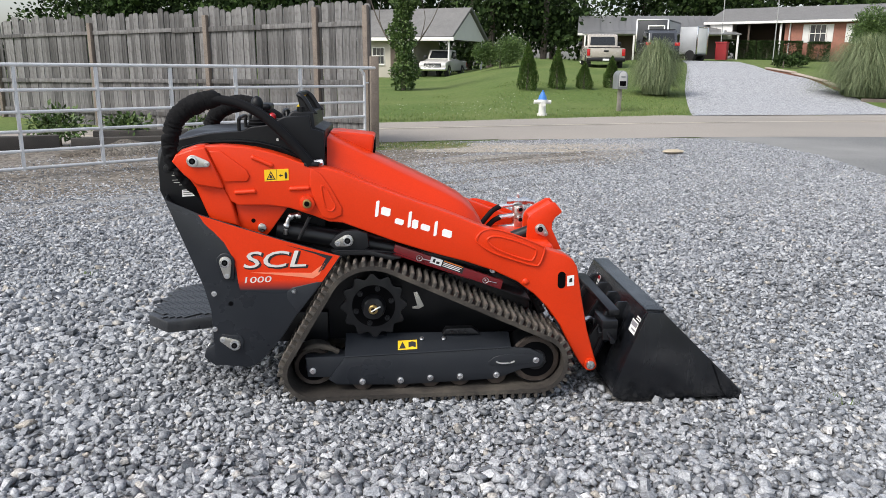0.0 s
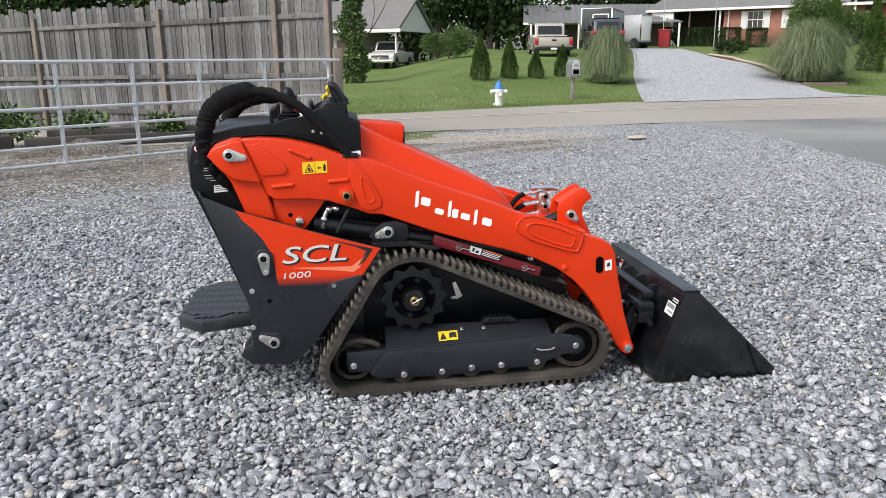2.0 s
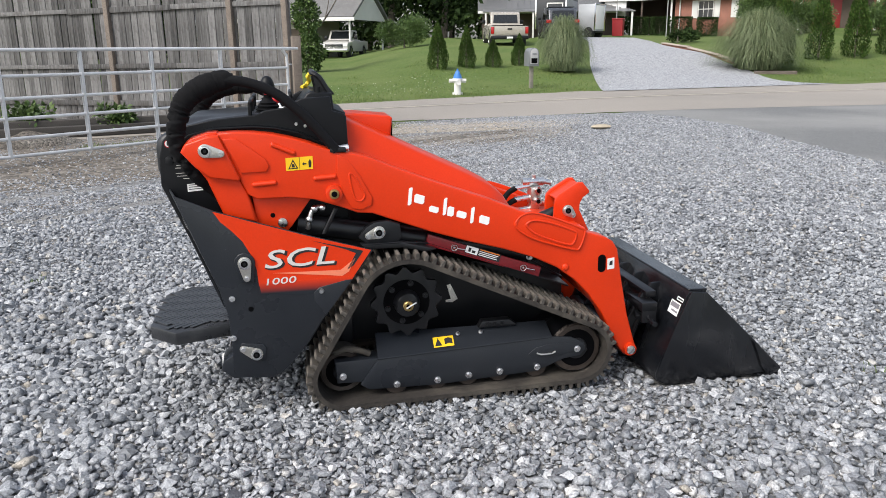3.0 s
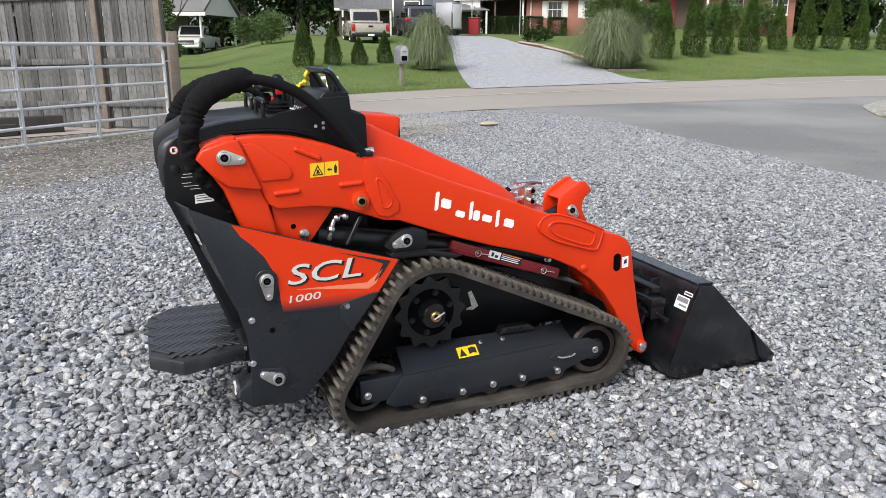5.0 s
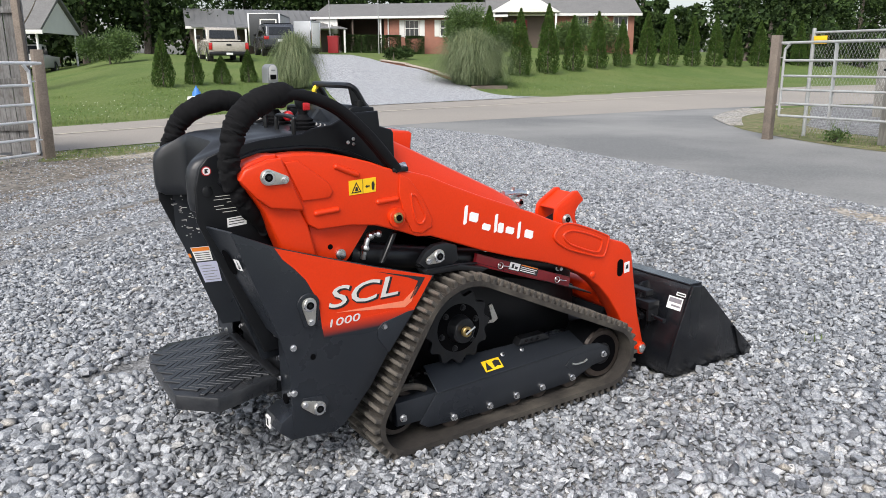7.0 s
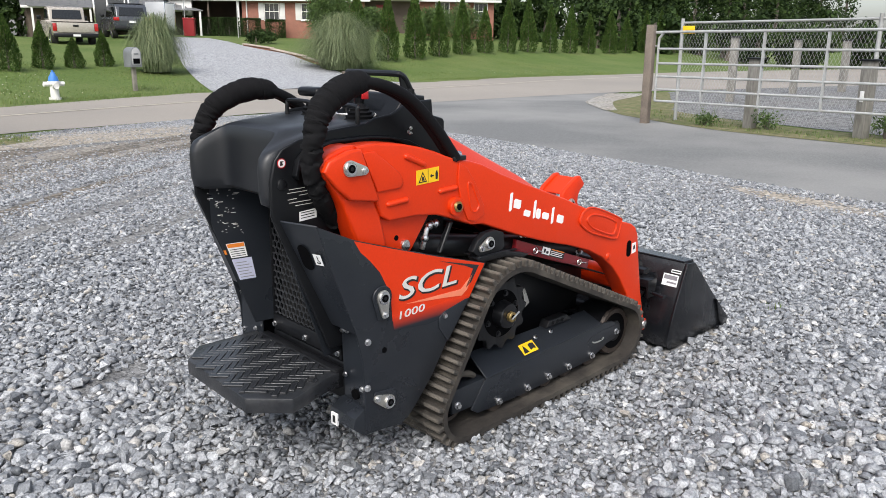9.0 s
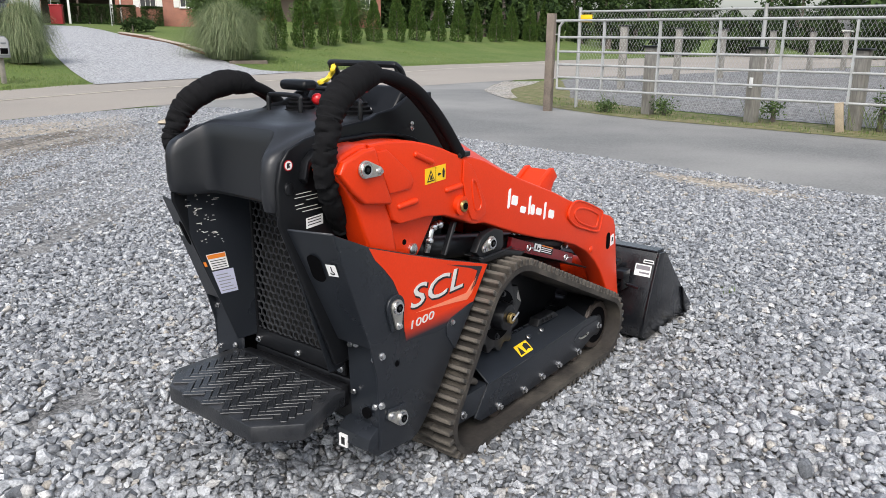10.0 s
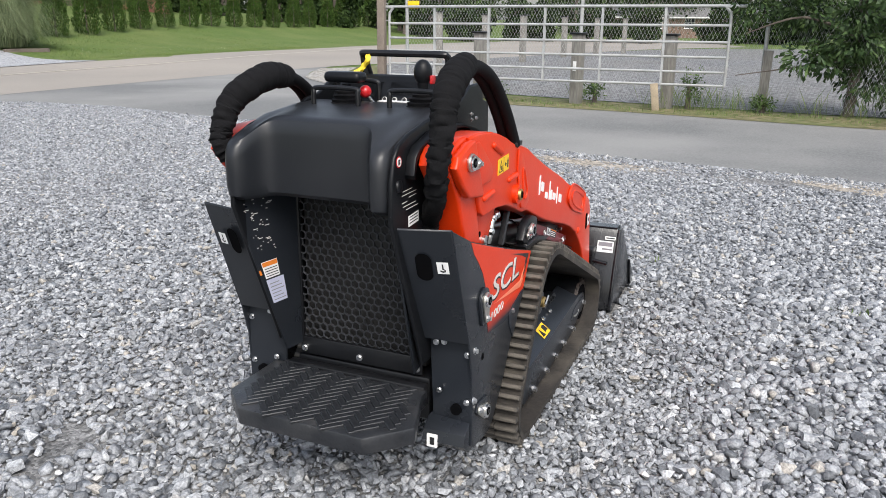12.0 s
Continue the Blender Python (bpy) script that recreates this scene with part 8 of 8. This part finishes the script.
# ---- loose gravel ----
STONE = island_mat("crushed_limestone", [(0.0, (0.105, 0.112, 0.122)), (0.25, (0.205, 0.215, 0.230)), (0.70, (0.325, 0.337, 0.355)), (0.94, (0.43, 0.442, 0.456)), (0.975, (0.33, 0.30, 0.255)), (1.0, (0.58, 0.58, 0.58))], rough=0.46, fine=120, bump=0.0024, mottle=0.42)


rng = np.random.default_rng(7)


def cut_shapes(planes, count, flat_axis):
    """Crushed stones: a few flat cuts all round a squashed lump, so that each face is a polygon of its own."""
    out = []
    while len(out) < count:
        d = rng.normal(size=(300, 3))
        d /= np.linalg.norm(d, axis=1, keepdims=True)
        pick = [d[0]]
        for q in d[1:]:
            if len(pick) < planes and max(float(q @ p) for p in pick) < 0.86 - 0.03 * planes:
                pick.append(q)
        if len(pick) < planes:
            continue
        dual = bmesh.new()
        for p in pick:
            dual.verts.new(p / rng.uniform(0.80, 1.0))
        bmesh.ops.convex_hull(dual, input=dual.verts[:])
        corners = []
        for q in dual.faces:
            n_ = (q.verts[1].co - q.verts[0].co).cross(q.verts[2].co - q.verts[0].co)
            off = n_.dot(q.verts[0].co)
            corners.append(n_ / off if abs(off) > 1e-6 else Vector((9, 9, 9)))
        dual.free()
        if max(c.length for c in corners) > {6: 2.3, 7: 2.0}.get(planes, 1.8):
            continue
        lump = bmesh.new()
        squash = Vector((rng.uniform(1.0, 1.45), rng.uniform(0.75, 1.0), flat_axis * rng.uniform(0.8, 1.2)))
        for c in corners:
            lump.verts.new(Vector(c) * min(1.0, 1.30 / c.length) * squash * 0.90)
        bmesh.ops.convex_hull(lump, input=lump.verts[:])
        bmesh.ops.triangulate(lump, faces=lump.faces[:])
        bmesh.ops.delete(lump, geom=[p for p in lump.verts if not p.link_faces], context="VERTS")
        lump.verts.index_update()
        out.append((np.array([p.co[:] for p in lump.verts]), np.array([[p.index for p in q.verts] for q in lump.faces])))
        lump.free()
    return out


def chips(count):
    """Small flat chips with six corners, for the stones farther off."""
    out = []
    for _ in range(count):
        v = np.array([(1, 0, 0), (0, 1, 0), (-1, 0, 0), (0, -1, 0), (0, 0, 1), (0, 0, -1)], float) + rng.uniform(-0.28, 0.28, (6, 3))
        v *= (rng.uniform(1.0, 1.4), rng.uniform(0.8, 1.0), rng.uniform(0.45, 0.65))
        out.append((v, np.array([(0, 1, 4), (1, 2, 4), (2, 3, 4), (3, 0, 4), (1, 0, 5), (2, 1, 5), (3, 2, 5), (0, 3, 5)])))
    return out


BIG = cut_shapes(8, 40, 0.60)
MID = cut_shapes(7, 40, 0.58)
SMALL = chips(40)


def inside(poly, x, y):
    ok = np.zeros(len(x), bool)
    j = len(poly) - 1
    for i in range(len(poly)):
        (xi, yi), (xj, yj) = poly[i], poly[j]
        hit = ((yi > y) != (yj > y)) & (x < (xj - xi) * (y - yi) / (yj - yi + 1e-12) + xi)
        ok ^= hit
        j = i
    return ok


# worn places: centre, half length, half width, turn
WORN = [(-2.4, 11.2, 6.6, 2.3, 38), (-0.2, 12.9, 2.2, 1.3, 25), (1.3, 12.6, 3.4, 1.5, 24), (-3.0, 8.4, 3.4, 0.17, 38), (-1.6, 8.1, 3.6, 0.16, 39), (-0.9, 7.6, 3.4, 0.12, 40), (1.6, 14.0, 2.6, 0.6, 12), (4.75, 2.4, 1.0, 0.22, 85), (4.95, 4.6, 1.3, 0.20, 82), (-1.3, 4.4, 0.26, 0.13, 20), (-0.3, 7.0, 1.3, 0.15, 40)]


def scatter_stones(name, zone, per_m2, size, spread, label, depth=0.35, keep=None, shapes=None, seen=True, rounded=0.0, tilt=0.22):
    x0, x1, y0, y1 = zone
    gap = per_m2 ** -0.5
    gx, gy = np.meshgrid(np.arange(x0, x1, gap), np.arange(y0, y1, gap))
    gx = gx + gap * 0.5 * (np.arange(gx.shape[0]) % 2)[:, None]
    n = gx.size
    x, y = gx.ravel() + rng.uniform(-0.42, 0.42, n) * gap, gy.ravel() + rng.uniform(-0.42, 0.42, n) * gap
    ok = inside([(px, py) for px, py in EDGE] + [(px, py) for px, py in WEST[::-1]], x, y)
    jx, jy = x + rng.normal(0, 0.30, n), y + rng.normal(0, 0.30, n)
    ok &= ((jx > -0.64 * jy - 0.7) & ((jy > 1.1) | (jx < 2.2)) & (jy > 0.35)) == seen
    if keep is not None:
        ok &= keep(x, y, jx, jy)
    bare = np.zeros(n)
    for px, py, rx, ry, turn in WORN:
        c, s_ = math.cos(radians(turn)), math.sin(radians(turn))
        dx, dy = x - px, y - py
        bare = np.maximum(bare, np.clip(1.5 - 1.2 * np.hypot((dx * c + dy * s_) / rx, (dy * c - dx * s_) / ry), 0, 1))
    bare = np.where(y > np.interp(x, [-9, -5.07, -3.09, -0.9, 0.2, 1], [8.2, 9.3, 9.75, 11.2, 13.4, 16]), 1.0, bare)
    ok &= rng.uniform(0, 1, n) > bare * 0.93
    thin = np.array([noise.noise((float(a) * 0.55, float(b) * 0.55, 3.1)) if k else 0.0 for a, b, k in zip(x, y, ok)])
    ok &= rng.uniform(0, 1, n) > np.clip((thin - 0.15) * 1.2, 0, 0.40)
    x, y = x[ok], y[ok]
    n = len(x)
    s = size * np.exp(np.clip(rng.normal(0, spread, n), -3 * spread, 1.9 * spread))
    q = rng.normal(size=(n, 4))
    q[:, 1:3] *= tilt
    q /= np.linalg.norm(q, axis=1, keepdims=True)
    a, b, c, d = q.T
    R = np.empty((n, 3, 3))
    R[:, 0, 0], R[:, 0, 1], R[:, 0, 2] = 1 - 2 * (c * c + d * d), 2 * (b * c - a * d), 2 * (b * d + a * c)
    R[:, 1, 0], R[:, 1, 1], R[:, 1, 2] = 2 * (b * c + a * d), 1 - 2 * (b * b + d * d), 2 * (c * d - a * b)
    R[:, 2, 0], R[:, 2, 1], R[:, 2, 2] = 2 * (b * d - a * c), 2 * (c * d + a * b), 1 - 2 * (b * b + c * c)
    kind = rng.integers(0, len(shapes), n)
    lift = rng.uniform(-0.15, depth, n) * s - 0.010
    V, Fc, start = [], [], 0
    for k, (shape, faces) in enumerate(shapes):
        own = np.flatnonzero(kind == k)
        v = np.einsum("nij,nkj->nki", R[own], np.asarray(shape)[None] * s[own, None, None])
        v += np.stack([x[own], y[own], lift[own]], 1)[:, None, :]
        V.append(v.reshape(-1, 3))
        Fc.append((np.asarray(faces)[None] + (start + np.arange(len(own)) * len(shape))[:, None, None]).reshape(-1, 3))
        start += len(own) * len(shape)
    ob = fast_mesh(name, np.vstack(V), np.vstack(Fc), STONE)
    if rounded:
        soft = rng.uniform(0, 1, n) < rounded
        ob.data.polygons.foreach_set("use_smooth", np.concatenate([np.repeat(soft[kind == k], len(faces)) for k, (shape, faces) in enumerate(shapes)]))
    return tagged(ob, label=label, category="gravel", kind="stuff")


def clear(x, y):
    """Stones stay out from under the tracks and the bucket."""
    c, s_ = math.cos(radians(3.6)), math.sin(radians(3.6))
    u, v = (x + 0.2191) * c + (y - 3.4831) * s_, (y - 3.4831) * c - (x + 0.2191) * s_
    return ~((u > -0.42) & (u < 0.66) & (abs(v) > 0.19) & (abs(v) < 0.365)) & ~((u > 0.92) & (u < 1.52) & (abs(v) < 0.475))


close = lambda x, y: ((y < 2.5) & (x < 2.0)) | ((y < 4.6) & (x < -1.3))
near = lambda x, y: (x > -3.4) & (x < 4.2) & (y > 0.9) & (y < 7.0)
scatter_stones("gravel", (-3.4, 2.0, 0.9, 4.6), 1900, 0.0142, 0.36, "loose grey crushed stones in many sizes", 0.90, lambda x, y, jx, jy: close(x, y) & clear(x, y), BIG, rounded=0.5)
scatter_stones("gravel", (-3.7, 4.6, 0.9, 7.4), 2500, 0.0116, 0.36, "loose grey crushed stones round the loader", 0.90, lambda x, y, jx, jy: near(jx, jy) & ~close(x, y) & clear(x, y), MID, rounded=0.5)
scatter_stones("gravel", (-6.0, 6.6, 0.3, 16.0), 1900, 0.0118, 0.34, "loose grey crushed stones farther off", 0.35, lambda x, y, jx, jy: ~near(jx, jy), SMALL)
scatter_stones("gravel", (-9.0, 6.6, -3.0, 9.0), 320, 0.0210, 0.30, "loose grey crushed stones along the yard side", 0.2, None, SMALL, False)
